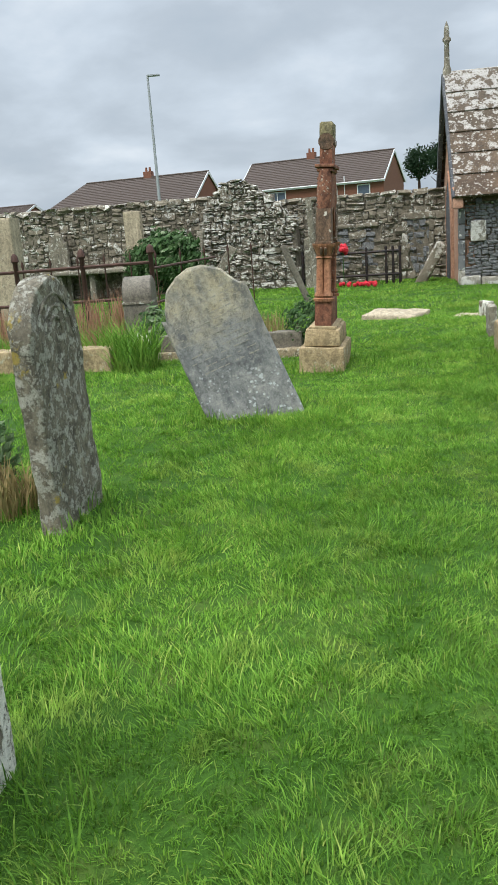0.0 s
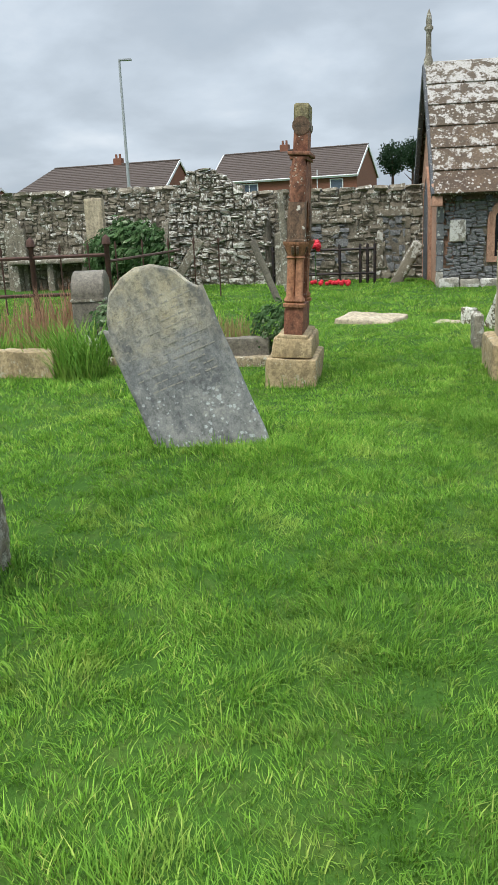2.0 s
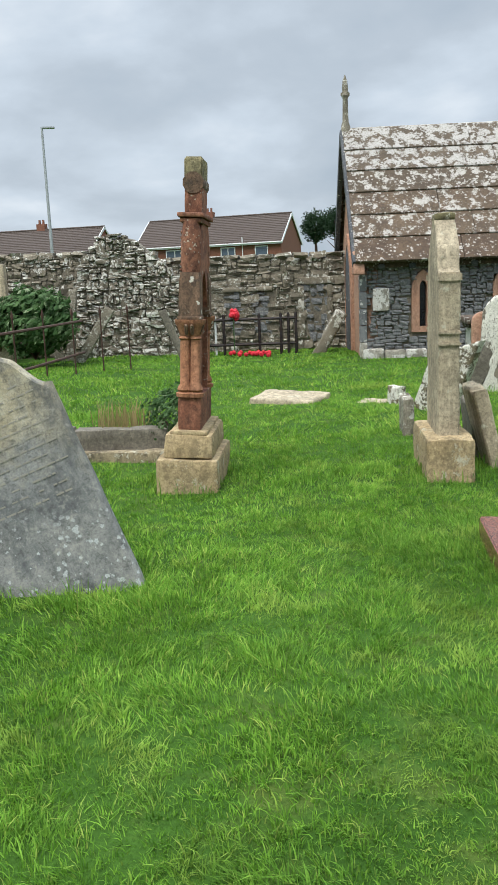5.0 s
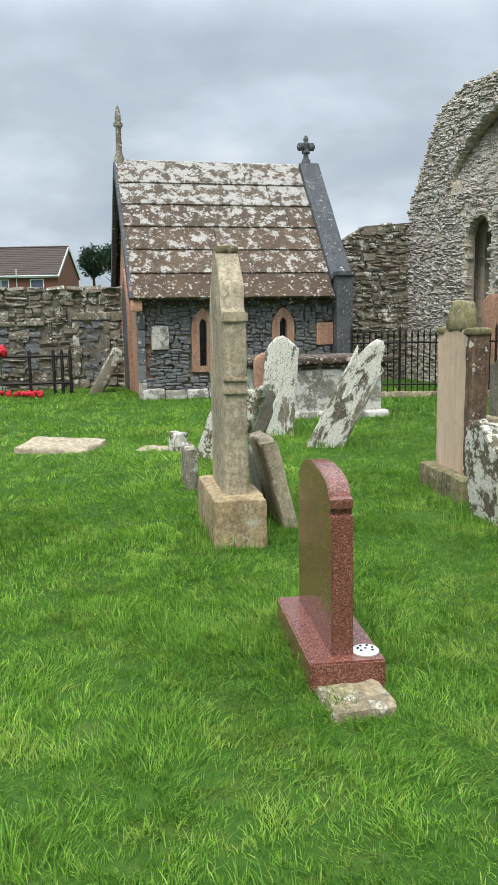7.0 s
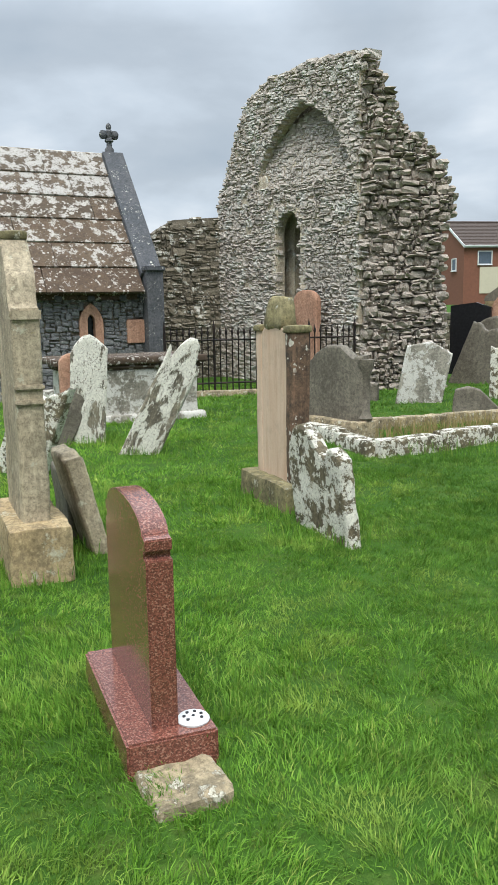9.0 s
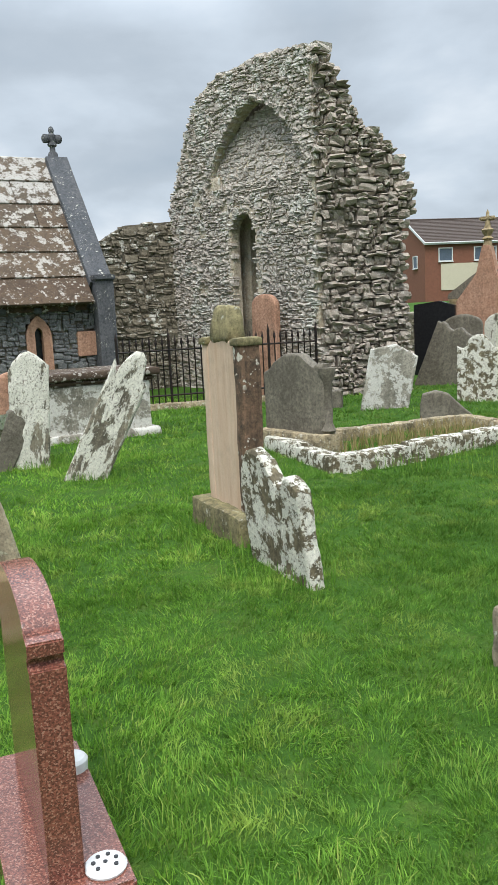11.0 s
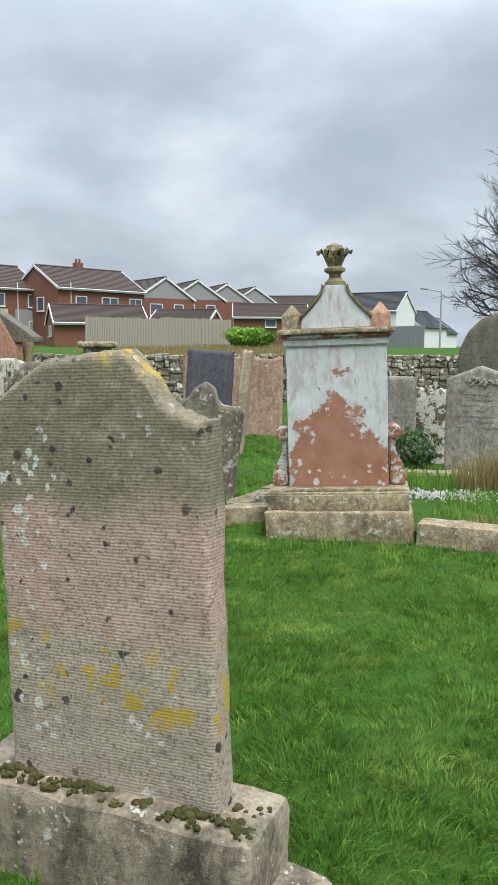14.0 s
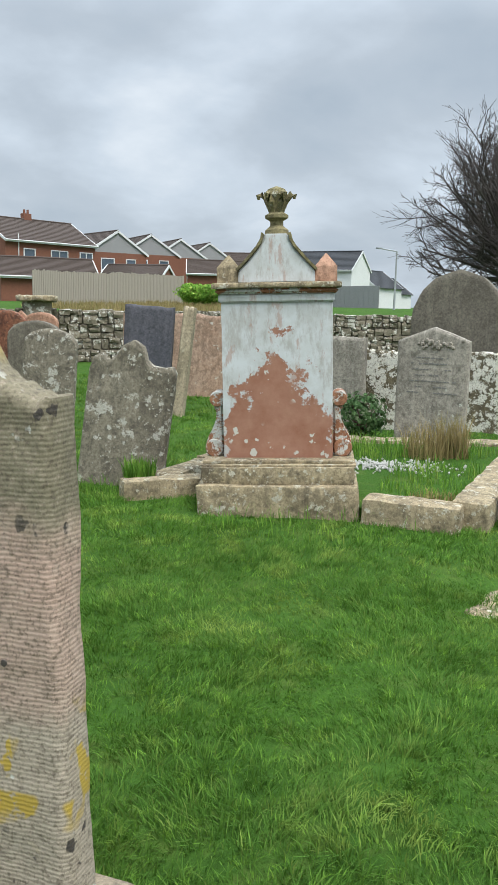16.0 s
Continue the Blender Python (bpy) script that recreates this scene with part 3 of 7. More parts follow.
# broken stub of older masonry standing against the wall
stub = tagged(new("wall_stub"), "ragged stub of old rubble masonry, white with lichen", "wall", kind="structure")
stub_m = wall_m @ pose(13.3, -0.55, 0)
ST = [(0, 0), (2.2, 0), (2.15, 1.55), (1.8, 1.9), (1.4, 2.22), (1.1, 2.48), (0.72, 2.58), (0.5, 2.5), (0.3, 2.26), (0.1, 2.15), (-0.05, 1.2)]


def inside(poly):
    def f(x, z):
        hit = False
        for (x0, z0), (x1, z1) in zip(poly, poly[1:] + poly[:1]):
            if (z0 > z) != (z1 > z) and x < x0 + (z - z0) / (z1 - z0) * (x1 - x0):
                hit = not hit
        return hit
    return f


part("stub_core", prism([(x, z - 0.05) for x, z in ST], 0.82, 0.02, -0.035), M_MORTAR, stub, m=stub_m)
lay(stub, stub_m, courses(2.2, 2.55, inside(ST), (0.1, 0.4), (0.05, 0.2), 8, 0.008), M_STUB, 0.24, 0.085, 5, spread=0.035, twist=11)

# ---- chapel ----
CH = Matrix.Translation((-4.36, 16.77, 0)) @ pose(0, 0, 0, 0, 0, 21)
CL, CD, EAVE, RIDGE = 3.66, 3.8, 1.7, 4.24
chapel = tagged(new("chapel"), "small dark stone chapel with a lichened stone slab roof", "chapel")
chapel.matrix_basis = CH
WIN = [(0.93, 1.28), (2.38, 2.73)]
WZ0, WZ1 = 0.44, 1.5
xs = [0.0, WIN[0][0], WIN[0][1], WIN[1][0], WIN[1][1], CL]
for i in range(5):
    w = xs[i + 1] - xs[i]
    spans = [(-0.3, EAVE)] if i % 2 == 0 else [(-0.3, WZ0), (WZ1, EAVE)]
    for z0, z1 in spans:
        part("wall", block(w, 0.3, z1 - z0, (xs[i] + w / 2, 0.18, z0), 0), M_MORTAR, chapel)
GAB = [(0.03, -0.3), (CD, -0.3), (CD, EAVE), (CD / 2, RIDGE - 0.12), (0.03, EAVE)]
for gx0 in (0.0, CL - 0.3):
    bm = prism(GAB, 0.3, 0)
    part("gable_wall", bm, M_MORTAR if gx0 else M_PINK, chapel, m=pose(gx0 + 0.15, 0, 0, 0, 0, 90))
part("back_wall", block(CL, 0.3, EAVE + 0.3, (CL / 2, CD - 0.15, -0.3), 0), M_MORTAR, chapel)


def in_wall(x, z):
    return 0.1 < x < CL - 0.02 and not any(abs(x - (a + b) / 2) < 0.2 * min(1.0, (WZ1 + 0.1 - z) / 0.4) + 0.03 and WZ0 - 0.05 < z < WZ1 + 0.06 for a, b in WIN) and not (0.2 < x < 0.5 and 0.84 < z < 1.25) and not (3.15 < x < 3.55 and 0.86 < z < 1.27)


lay(chapel, Matrix.Identity(4), [s for s in courses(CL, EAVE - 0.02, in_wall, (0.10, 0.24), (0.05, 0.10), 21, 0.008) if s[1] > 0.14], M_CHAPEL, 0.09, 0.02, 4, limit=420, spread=0.012)
for x, z, w, h, mt in ((0.35, 1.045, 0.3, 0.4, M_LIMEWASH), (3.35, 1.06, 0.36, 0.4, M_PINK)):
    part("set_stone", block(w, 0.16, h, (x, 0.02, z - h / 2), 0.015, 2, 0.004), mt, chapel)
for i in range(9):
    part("plinth_stone", block(0.37, 0.2, 0.2 + 0.03 * (i % 3 == 0), (0.2 + i * 0.39, -0.05, -0.06), 0.03, 2, 0.012, i), M_LIMEWASH, chapel)
# lancets: pink surround, dark lead glass
M_GLASS = plain_mat("dark_leaded_glass", (0.012, 0.014, 0.016), rough=0.2)


def lancet(w, h, n=6):
    """Outline of a pointed opening from the sill at z = 0."""
    sp = h - w * 0.85
    right = [(w / 2 - w * (1 - math.cos(a)), sp + w * math.sin(a)) for a in [math.radians(60) * i / n for i in range(n + 1)]]
    return [(-w / 2, 0), (w / 2, 0)] + right + [(-x, z) for x, z in right[::-1][1:]]


def ring(outer, inner, y0, y1):
    """A frame between two outlines of the same count."""
    bm = bmesh.new()
    n = len(outer)
    rows = [[bm.verts.new((x, y, z)) for x, z in o] for o, y in ((outer, y0), (inner, y0), (inner, y1), (outer, y1))]
    for a, b in zip(rows, rows[1:] + rows[:1]):
        for i in range(n):
            bm.faces.new((a[i], a[(i + 1) % n], b[(i + 1) % n], b[i]))
    return bm


for a, b in WIN:
    fr = part("window_surround", ring(lancet(b - a + 0.06, WZ1 - WZ0 + 0.04), [(x, z + 0.1) for x, z in lancet(0.13, 0.82)], -0.035, 0.1), M_PINK, chapel, "pink sandstone lancet surround", pose((a + b) / 2, 0, WZ0))
    part("pane", prism(lancet(0.2, 0.95), 0.02, 0), M_GLASS, fr, m=pose(0, 0.1, 0.05))
# corner pilaster of pink stone and raking foot
for i, z in enumerate((0, 0.3, 0.6, 0.9, 1.2)):
    part("quoin", block(0.13, 0.2, 0.29, (0.03, 0.04, z), 0.012, 1, 0.004, i), M_CHAPEL if i > 0 else M_LIMEWASH, chapel)
# roof: slabs in overlapping courses
rise, run = RIDGE - EAVE + 0.02, CD / 2 + 0.22
slope = math.atan2(rise, run)
slen = math.hypot(rise, run)
rng = random.Random(4)
NC = 6
for side in (0, 1):
    for c in range(NC):
        x = -0.12
        while x < CL - 0.28:
            w = min(rng.uniform(1.5, 3.2), CL - 0.22 - x)
            if CL - 0.22 - x - w < 0.3:
                w = CL - 0.22 - x
            bm = block(w - 0.006, slen / NC + 0.07, 0.065, (0, 0, 0), 0.008, 2, 0.004, x + c)
            s = (c + 0.5) * slen / NC
            y, z = -0.22 + s * math.cos(slope), EAVE + s * math.sin(slope)
            m = pose(x + w / 2, y, z, math.degrees(slope) - 3.2, 0, 0)
            if side:
                m = Matrix.Translation((0, CD, 0)) @ Matrix.Diagonal((1, -1, 1, 1)) @ m
            part("roof_slab", bm, (M_ROOF, M_ROOF_MID, M_ROOF_MID, M_ROOF_MID, M_ROOF_PALE, M_ROOF_PALE)[c], chapel, m=m)
            x += w
part("roof_core", prism([(0.0, EAVE - 0.05), (CD, EAVE - 0.05), (CD / 2, RIDGE - 0.08)], CL - 0.3, 0), M_MORTAR, chapel, m=pose(CL / 2 - 0.1, 0, 0, 0, 0, 90))
for i in range(6):
    part("ridge_stone", prism([(-0.13, -0.1), (0, 0.06), (0.13, -0.1), (0.11, -0.13), (0, 0.0), (-0.11, -0.13)], 0.62, 0.006), M_LIMEWASH, chapel, m=pose(0.18 + i * 0.625, CD / 2, RIDGE + 0.03, 0, 0, 90))
part("eaves_board", block(CL - 0.3, 0.06, 0.1, (CL / 2 - 0.15, -0.07, EAVE - 0.1), 0.01), M_ROOF, chapel)
for i in range(6):
    part("corbel", block(0.12, 0.16, 0.09, (0.35 + i * 0.55, -0.05, EAVE - 0.12), 0.015), M_DRESSED, chapel)
# west verge trim and east gable coping with kneeler and pier
for yy, sg in ((-0.22, 1), (CD + 0.22, -1)):
    m = Matrix.Translation((0, yy, EAVE)) @ pose(0, 0, 0, sg * math.degrees(slope), 0, 0)
    part("verge", block(0.1, slen, 0.16, (-0.12, sg * slen / 2, -0.12), 0.01, 1, 0.003), M_DRESSED, chapel, m=m)
    m2 = Matrix.Translation((0, CD / 2 - sg * (CD / 2 + 0.05), EAVE + 0.26)) @ pose(0, 0, 0, sg * math.degrees(slope), 0, 0)
    part("coping", block(0.4, slen * 0.9, 0.12, (CL - 0.03, sg * slen * 0.45, 0.0), 0.012, 1, 0.003), M_DRESSED, chapel, m=m2)
    part("pier", block(0.3, 0.3, EAVE + 0.42, (CL - 0.03, yy + sg * 0.1, -0.02), 0.012, 1, 0.003), M_DRESSED, chapel)
    part("pier_cap", block(0.36, 0.38, 0.09, (CL - 0.03, yy + sg * 0.1, EAVE + 0.36), 0.02), M_DRESSED, chapel)
part("gable_parapet", prism([(0.2, EAVE), (CD - 0.2, EAVE), (CD / 2, RIDGE + 0.02)], 0.26, 0), M_DRESSED, chapel, m=pose(CL - 0.03, 0, 0, 0, 0, 90))
# west gable: pink arched door recess, kneeler stones at the eaves
dr = part("door_surround", ring(lancet(1.3, 2.3), lancet(1.0, 2.1), -0.05, 0.1), M_PINK, chapel, "pink sandstone pointed door surround", pose(-0.02, CD / 2, 0, 0, 0, -90))
part("door_leaf", prism(lancet(1.02, 2.1), 0.04, 0), M_DRESSED, dr, m=pose(0, -0.02, 0))
for yy in (-0.1, CD + 0.1):
    part("kneeler", prism([(-0.15, 0), (0.12, 0), (0.12, 0.3), (-0.02, 0.42), (-0.15, 0.12)], 0.2, 0.012), M_PINK, chapel, m=pose(-0.06, yy, EAVE - 0.2, 0, 0, 90))
# finials
fin = part("west_finial", lathe([(0.1, -0.1), (0.09, 0.12), (0.06, 0.2), (0.05, 0.62), (0.075, 0.68), (0.05, 0.74), (0.06, 0.82), (0.045, 0.95), (0.02, 1.02), (0.004, 1.06)], 10), M_GREY, chapel, "slender weathered stone finial with a cross", pose(-0.05, CD / 2, RIDGE))
part("cross_arm", block(0.17, 0.09, 0.09, (0, 0, 0.66), 0.02), M_GREY, fin)
fin = part("east_finial", lathe([(0.1, -0.1), (0.09, 0.08), (0.055, 0.12), (0.05, 0.2), (0.085, 0.22), (0.085, 0.25), (0.06, 0.28), (0.07, 0.32), (0.075, 0.4), (0.04, 0.44), (0.055, 0.48), (0.04, 0.53), (0.004, 0.56)], 10), M_DRESSED, chapel, "squat dark cross finial", pose(CL - 0.05, CD / 2, RIDGE + 0.08))
for sx in (-1, 1):
    part("cross_arm", lathe([(0.05, 0.27), (0.075, 0.31), (0.08, 0.36), (0.05, 0.41), (0.004, 0.42)], 10), M_DRESSED, fin, m=pose(sx * 0.11, 0, 0))

# ---- ruined gable ----
ruin = tagged(new("ruined_gable"), "tall ragged ruin of a church gable with a blocked pointed arch", "ruin")
RA = Matrix.Translation((0.36, 20.6, 0)) @ pose(0, 0, 0, 0, 0, -57)
OUT_A = [(0.0, -0.2), (3.95, -0.2), (3.95, 5.42), (3.6, 5.5), (3.08, 5.53), (2.5, 5.54), (2.0, 5.53), (1.5, 5.46), (1.12, 5.28), (0.9, 5.05), (0.72, 4.72), (0.58, 4.5), (0.42, 4.2), (0.3, 3.9), (0.06, 3.42)]
ARCH_X0, ARCH_X1, SPRING, APEX, SILL = 1.26, 3.8, 3.25, 4.95, 3.62


def arch_pts(x0, x1, spring, apex, n=8):
    """A two-centred pointed arch from left to right."""
    half, h = (x1 - x0) / 2, apex - spring
    r = (half * half + h * h) / (2 * half)
    end = math.asin(min(1, h / r))
    left = [(x0 + r - r * math.cos(end * i / n), spring + r * math.sin(end * i / n)) for i in range(n + 1)]
    return left + [(x0 + x1 - x, z) for x, z in left[::-1][1:]]


ARCH = [(ARCH_X0, -0.2)] + arch_pts(ARCH_X0, ARCH_X1, SPRING, APEX) + [(ARCH_X1, -0.2)]
NX0, NX1, NZ = 1.86, 2.5, 2.76
NC_ = (NX0 + NX1) / 2
NICHE = [(NX0, 1.3), (NX1, 1.3), (NX1, NZ)] + [(NC_ + 0.32 * math.cos(a), NZ + 0.37 * math.sin(a)) for a in [math.pi * i / 8 for i in range(1, 8)]] + [(NX0, NZ)]
in_arch, in_out, in_niche = inside(ARCH), inside(OUT_A), inside(NICHE)
outer = OUT_A[:1] + ARCH[:1] + ARCH[1:-1] + ARCH[-1:] + OUT_A[1:]
part("outer_leaf", prism(outer, 0.24, 0, 0.012), M_RENDER, ruin, m=RA)
BLOCKED = [(ARCH_X0 - 0.05, -0.2), (NX0, -0.2), (NX0, NZ), *NICHE[:2:-1][1:-1], (NX1, NZ), (NX1, -0.2), (ARCH_X1 + 0.05, -0.2)]
part("arch_head", prism([(ARCH_X0, SILL - 0.05), *[(x, z) for x, z in ARCH[1:-1] if z > SILL], (ARCH_X1, SILL - 0.05)], 0.1, 0, 0.012), M_RENDER, ruin, m=RA @ pose(0, 0.03, SILL, -14) @ pose(0, 0, -SILL))
part("infill", prism(BLOCKED + [(ARCH_X1 + 0.05, SPRING), ((ARCH_X0 + ARCH_X1) / 2, APEX + 0.1), (ARCH_X0 - 0.05, SPRING)], 0.18, 0, 0.44), M_RENDER, ruin, m=RA)
# below the springing the blocking is flush with the wall
part("lower_infill", prism([(min(max(x, ARCH_X0 + 0.01), ARCH_X1 - 0.01), z) for x, z in BLOCKED] + [(ARCH_X1 - 0.01, SILL), (ARCH_X0 + 0.01, SILL)], 0.17, 0, 0.02), M_RENDER, ruin, m=RA)
part("niche_foot", block(NX1 - NX0, 0.4, 1.5, (NC_, 0.45, -0.2), 0), M_MORTAR, ruin, m=RA)
part("inner_leaf", prism([(x, z) if x < 3.3 else (3.3, z) for x, z in OUT_A], 0.35, 0, 0.62), M_MORTAR, ruin, m=RA)
FACE_W, FACE_H = (0.05, 0.24), (0.028, 0.10)


def flush(x, z):
    """Where the face is in the front plane: all but the head of the arch and the niche."""
    return in_out(x, z) and not (in_arch(x, z) and z > SILL) and not (NX0 - 0.03 < x < NX1 + 0.03 and z < 1.3) and not in_niche(x, z) and not any(abs(x - px) < 0.09 and abs(z - pz) < 0.08 for px, pz in PUTLOGS)


PUTLOGS = ((1.05, 2.9), (1.02, 1.9), (1.75, 3.3), (0.95, 3.45), (3.72, 2.2), (0.75, 4.35))
lay(ruin, RA, courses(4.0, 5.7, flush, FACE_W, FACE_H, 12, 0.006), M_RUIN, 0.14, 0.024, 6, limit=300, spread=0.016, nearest=(3, 2), twist=9)
lay(ruin, RA @ pose(0, 0.03, SILL, -14) @ pose(0, 0, -SILL), courses(4.0, 5.1, lambda x, z: in_arch(x, z) and z > SILL - 0.06, FACE_W, FACE_H, 13, 0.006), M_RUIN, 0.1, 0.012, 7, limit=300, spread=0.012, nearest=(3, 4), twist=9)
# arch stones set on edge
av = arch_pts(ARCH_X0, ARCH_X1, SPRING, APEX, 26)
for (x0, z0), (x1, z1) in zip(av, av[1:]):
    if min(z0, z1) < SILL:
        continue
    ang = math.degrees(math.atan2(z1 - z0, x1 - x0))
    part("voussoir", block(math.hypot(x1 - x0, z1 - z0) * 0.8, 0.3, 0.2 + 0.09 * noise.noise(Vector((x0 * 9, z0 * 9, 0))), (0, 0, 0), 0.012, 1, 0.012, x0 * 9), M_RUIN, ruin, m=RA @ pose((x0 + x1) / 2, 0.135, (z0 + z1) / 2, 0, -ang, 0))
part("corbel", block(0.3, 0.2, 0.42, (ARCH_X0 + 0.2, 0.1, SILL - 0.2), 0.02, 2, 0.012), M_RENDER, ruin, m=RA)
for i in range(8):
    part("niche_stone", block(0.16, 0.12, 0.17 + 0.03 * (i % 2), (NX1 + 0.09, 0.045, NZ - 0.19 * (i + 1)), 0.012, 1, 0.006, i), M_RENDER, ruin, m=RA)
    part("niche_stone", block(0.14, 0.12, 0.18, (NX0 - 0.08, 0.045, NZ - 0.19 * (i + 1)), 0.012, 1, 0.006, i + 20), M_RENDER, ruin, m=RA)
for i in range(9):
    a = math.pi * (i + 0.5) / 9
    part("niche_stone", block(0.13, 0.12, 0.16, (0, 0, 0), 0.012, 1, 0.006, i), M_RENDER, ruin, m=RA @ pose(NC_ + 0.33 * math.cos(a), 0.045, NZ + 0.38 * math.sin(a), 0, 90 - math.degrees(a), 0))
part("niche_rubble", block(0.62, 0.2, 0.5, (NC_, 0.5, 1.3), 0.05, 4, 0.05), M_RUBBLE, ruin, m=RA)
# broken end of the wall
RB = Matrix.Translation((2.66, 17.32, 0)) @ pose(0, 0, 0, 0, 0, 4)
OUT_B = [(-0.18, -0.2), (1.48, -0.2), (1.46, 1.1), (1.4, 1.75), (1.37, 2.4), (1.4, 2.92), (1.57, 2.98), (1.58, 3.25), (1.4, 3.5), (1.32, 3.78), (1.14, 3.98), (0.8, 4.19), (0.55, 4.5), (0.39, 4.86), (0.31, 5.13), (0.12, 5.36), (-0.16, 5.46)]
in_b = inside(OUT_B)
part("end_core", prism([(x - 0.04, z - 0.03) for x, z in OUT_B], 1.1, 0.03, 0.045), M_RUINCORE, ruin, m=RB)


def hollow(x, z):
    return 0.15 * math.exp(-((x - 0.25) / 0.32) ** 2 - ((z - 2.5) / 0.85) ** 2)


END_W, END_H = (0.06, 0.27), (0.04, 0.16)
end_stones = courses(1.8, 5.5, lambda x, z: in_b(x + 0.05, z) and in_b(x - 0.05, z), END_W, END_H, 31, 0.004)
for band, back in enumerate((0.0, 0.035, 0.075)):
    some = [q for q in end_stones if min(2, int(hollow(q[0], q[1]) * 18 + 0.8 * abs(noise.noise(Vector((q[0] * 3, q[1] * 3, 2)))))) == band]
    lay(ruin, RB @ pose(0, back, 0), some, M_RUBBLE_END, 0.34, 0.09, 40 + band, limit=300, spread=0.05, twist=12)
rim = [p for p in OUT_A[2:]]
tops = []
for (x0, z0), (x1, z1) in zip(rim, rim[1:]):
    n = max(1, int(math.hypot(x1 - x0, z1 - z0) / 0.2))
    tops += [(x0 + (x1 - x0) * i / n, z0 + (z1 - z0) * i / n, 0.26, 0.13) for i in range(n)]
lay(ruin, RA @ pose(0, 0.2, 0), tops, M_RUIN, 0.34, 0.12, 51, limit=0, spread=0.1)
tops = []
for (x0, z0), (x1, z1) in zip(OUT_B[2:], OUT_B[3:]):
    n = max(1, int(math.hypot(x1 - x0, z1 - z0) / 0.15))
    tops += [(x0 + (x1 - x0) * i / n, z0 + (z1 - z0) * i / n, 0.2, 0.12) for i in range(n)]
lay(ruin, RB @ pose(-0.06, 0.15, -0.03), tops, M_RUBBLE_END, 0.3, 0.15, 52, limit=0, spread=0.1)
# lower side wall behind the chapel
side_w = tagged(new("wall_side"), "dark rubble wall joining the ruined gable", "wall", kind="structure")
SW = Matrix.Translation((-2.4, 19.9, 0)) @ pose(0, 0, 0, 0, 0, 13)
OUT_S = [(0, -0.2), (3.2, -0.2), (3.2, 3.25), (2.55, 3.2), (1.95, 3.16), (1.7, 3.02), (1.45, 2.84), (0.0, 2.6)]
part("side_core", prism(OUT_S, 0.65, 0, -0.015), M_MORTAR, side_w, m=SW)
lay(side_w, SW, courses(3.2, 3.3, inside(OUT_S), (0.08, 0.36), (0.04, 0.15), 61, 0.008), M_RUBBLE, 0.16, 0.045, 62, spread=0.02, twist=8)

# ---- graves ----
STD = -72
IV = Matrix.Identity(4)


def poly_top(pts, jag=0.0):
    """A headstone top through (u, height) pairs, chipped by jag."""
    def g(u):
        return f(u) + jag * (noise.noise(Vector((u * 7, 3.3, 1))) + 0.7 * noise.noise(Vector((u * 19, 1.3, 5))))

    def f(u):
        for (a, ha), (b, hb) in zip(pts, pts[1:]):
            if u <= b:
                return ha + (hb - ha) * (u - a) / (b - a)
        return pts[-1][1]
    return g


def inscription(th, w, z0, z1, y, mat, rows=9, seed=1, height=0.028):
    """Worn lines of lettering as shallow bars on the face at local y."""
    rng = random.Random(seed)
    bm = bmesh.new()
    for r in range(rows):
        z = z1 - (z1 - z0) * r / max(1, rows - 1)
        x = -w / 2 * rng.uniform(0.55, 1.0)
        end = -x
        while x < end:
            ln = rng.uniform(0.012, 0.05)
            if rng.random() < 0.72:
                b = block(ln, 0.003, height * rng.uniform(0.5, 0.8), (x + ln / 2, y, z), 0)
                add_bm(bm, b)
            x += ln + 0.009
    return tagged(part("inscription", bm, mat, th), kind="stuff")


def tuft_mesh(n, r, h, seed, lean=0.5, width=0.006):
    """A clump of blades: the mesh's vertices and faces."""
    rng = random.Random(seed)
    vs, fs = [], []
    for i in range(n):
        a, d = rng.uniform(0, 6.283), r * math.sqrt(rng.random())
        x, y = d * math.cos(a), d * math.sin(a)
        b = rng.uniform(0, 6.283)
        hh = h * rng.uniform(0.5, 1.1)
        ox, oy = math.cos(b) * lean * hh * rng.random(), math.sin(b) * lean * hh * rng.random()
        px, py = -math.sin(b) * width, math.cos(b) * width
        k = len(vs)
        vs += [(x - px, y - py, -0.02), (x + px, y + py, -0.02), (x + ox * 0.4 + px * 0.8, y + oy * 0.4 + py * 0.8, hh * 0.6), (x + ox * 0.4 - px * 0.8, y + oy * 0.4 - py * 0.8, hh * 0.6), (x + ox, y + oy, hh)]
        fs += [(k, k + 1, k + 2, k + 3), (k + 3, k + 2, k + 4)]
    return vs, fs


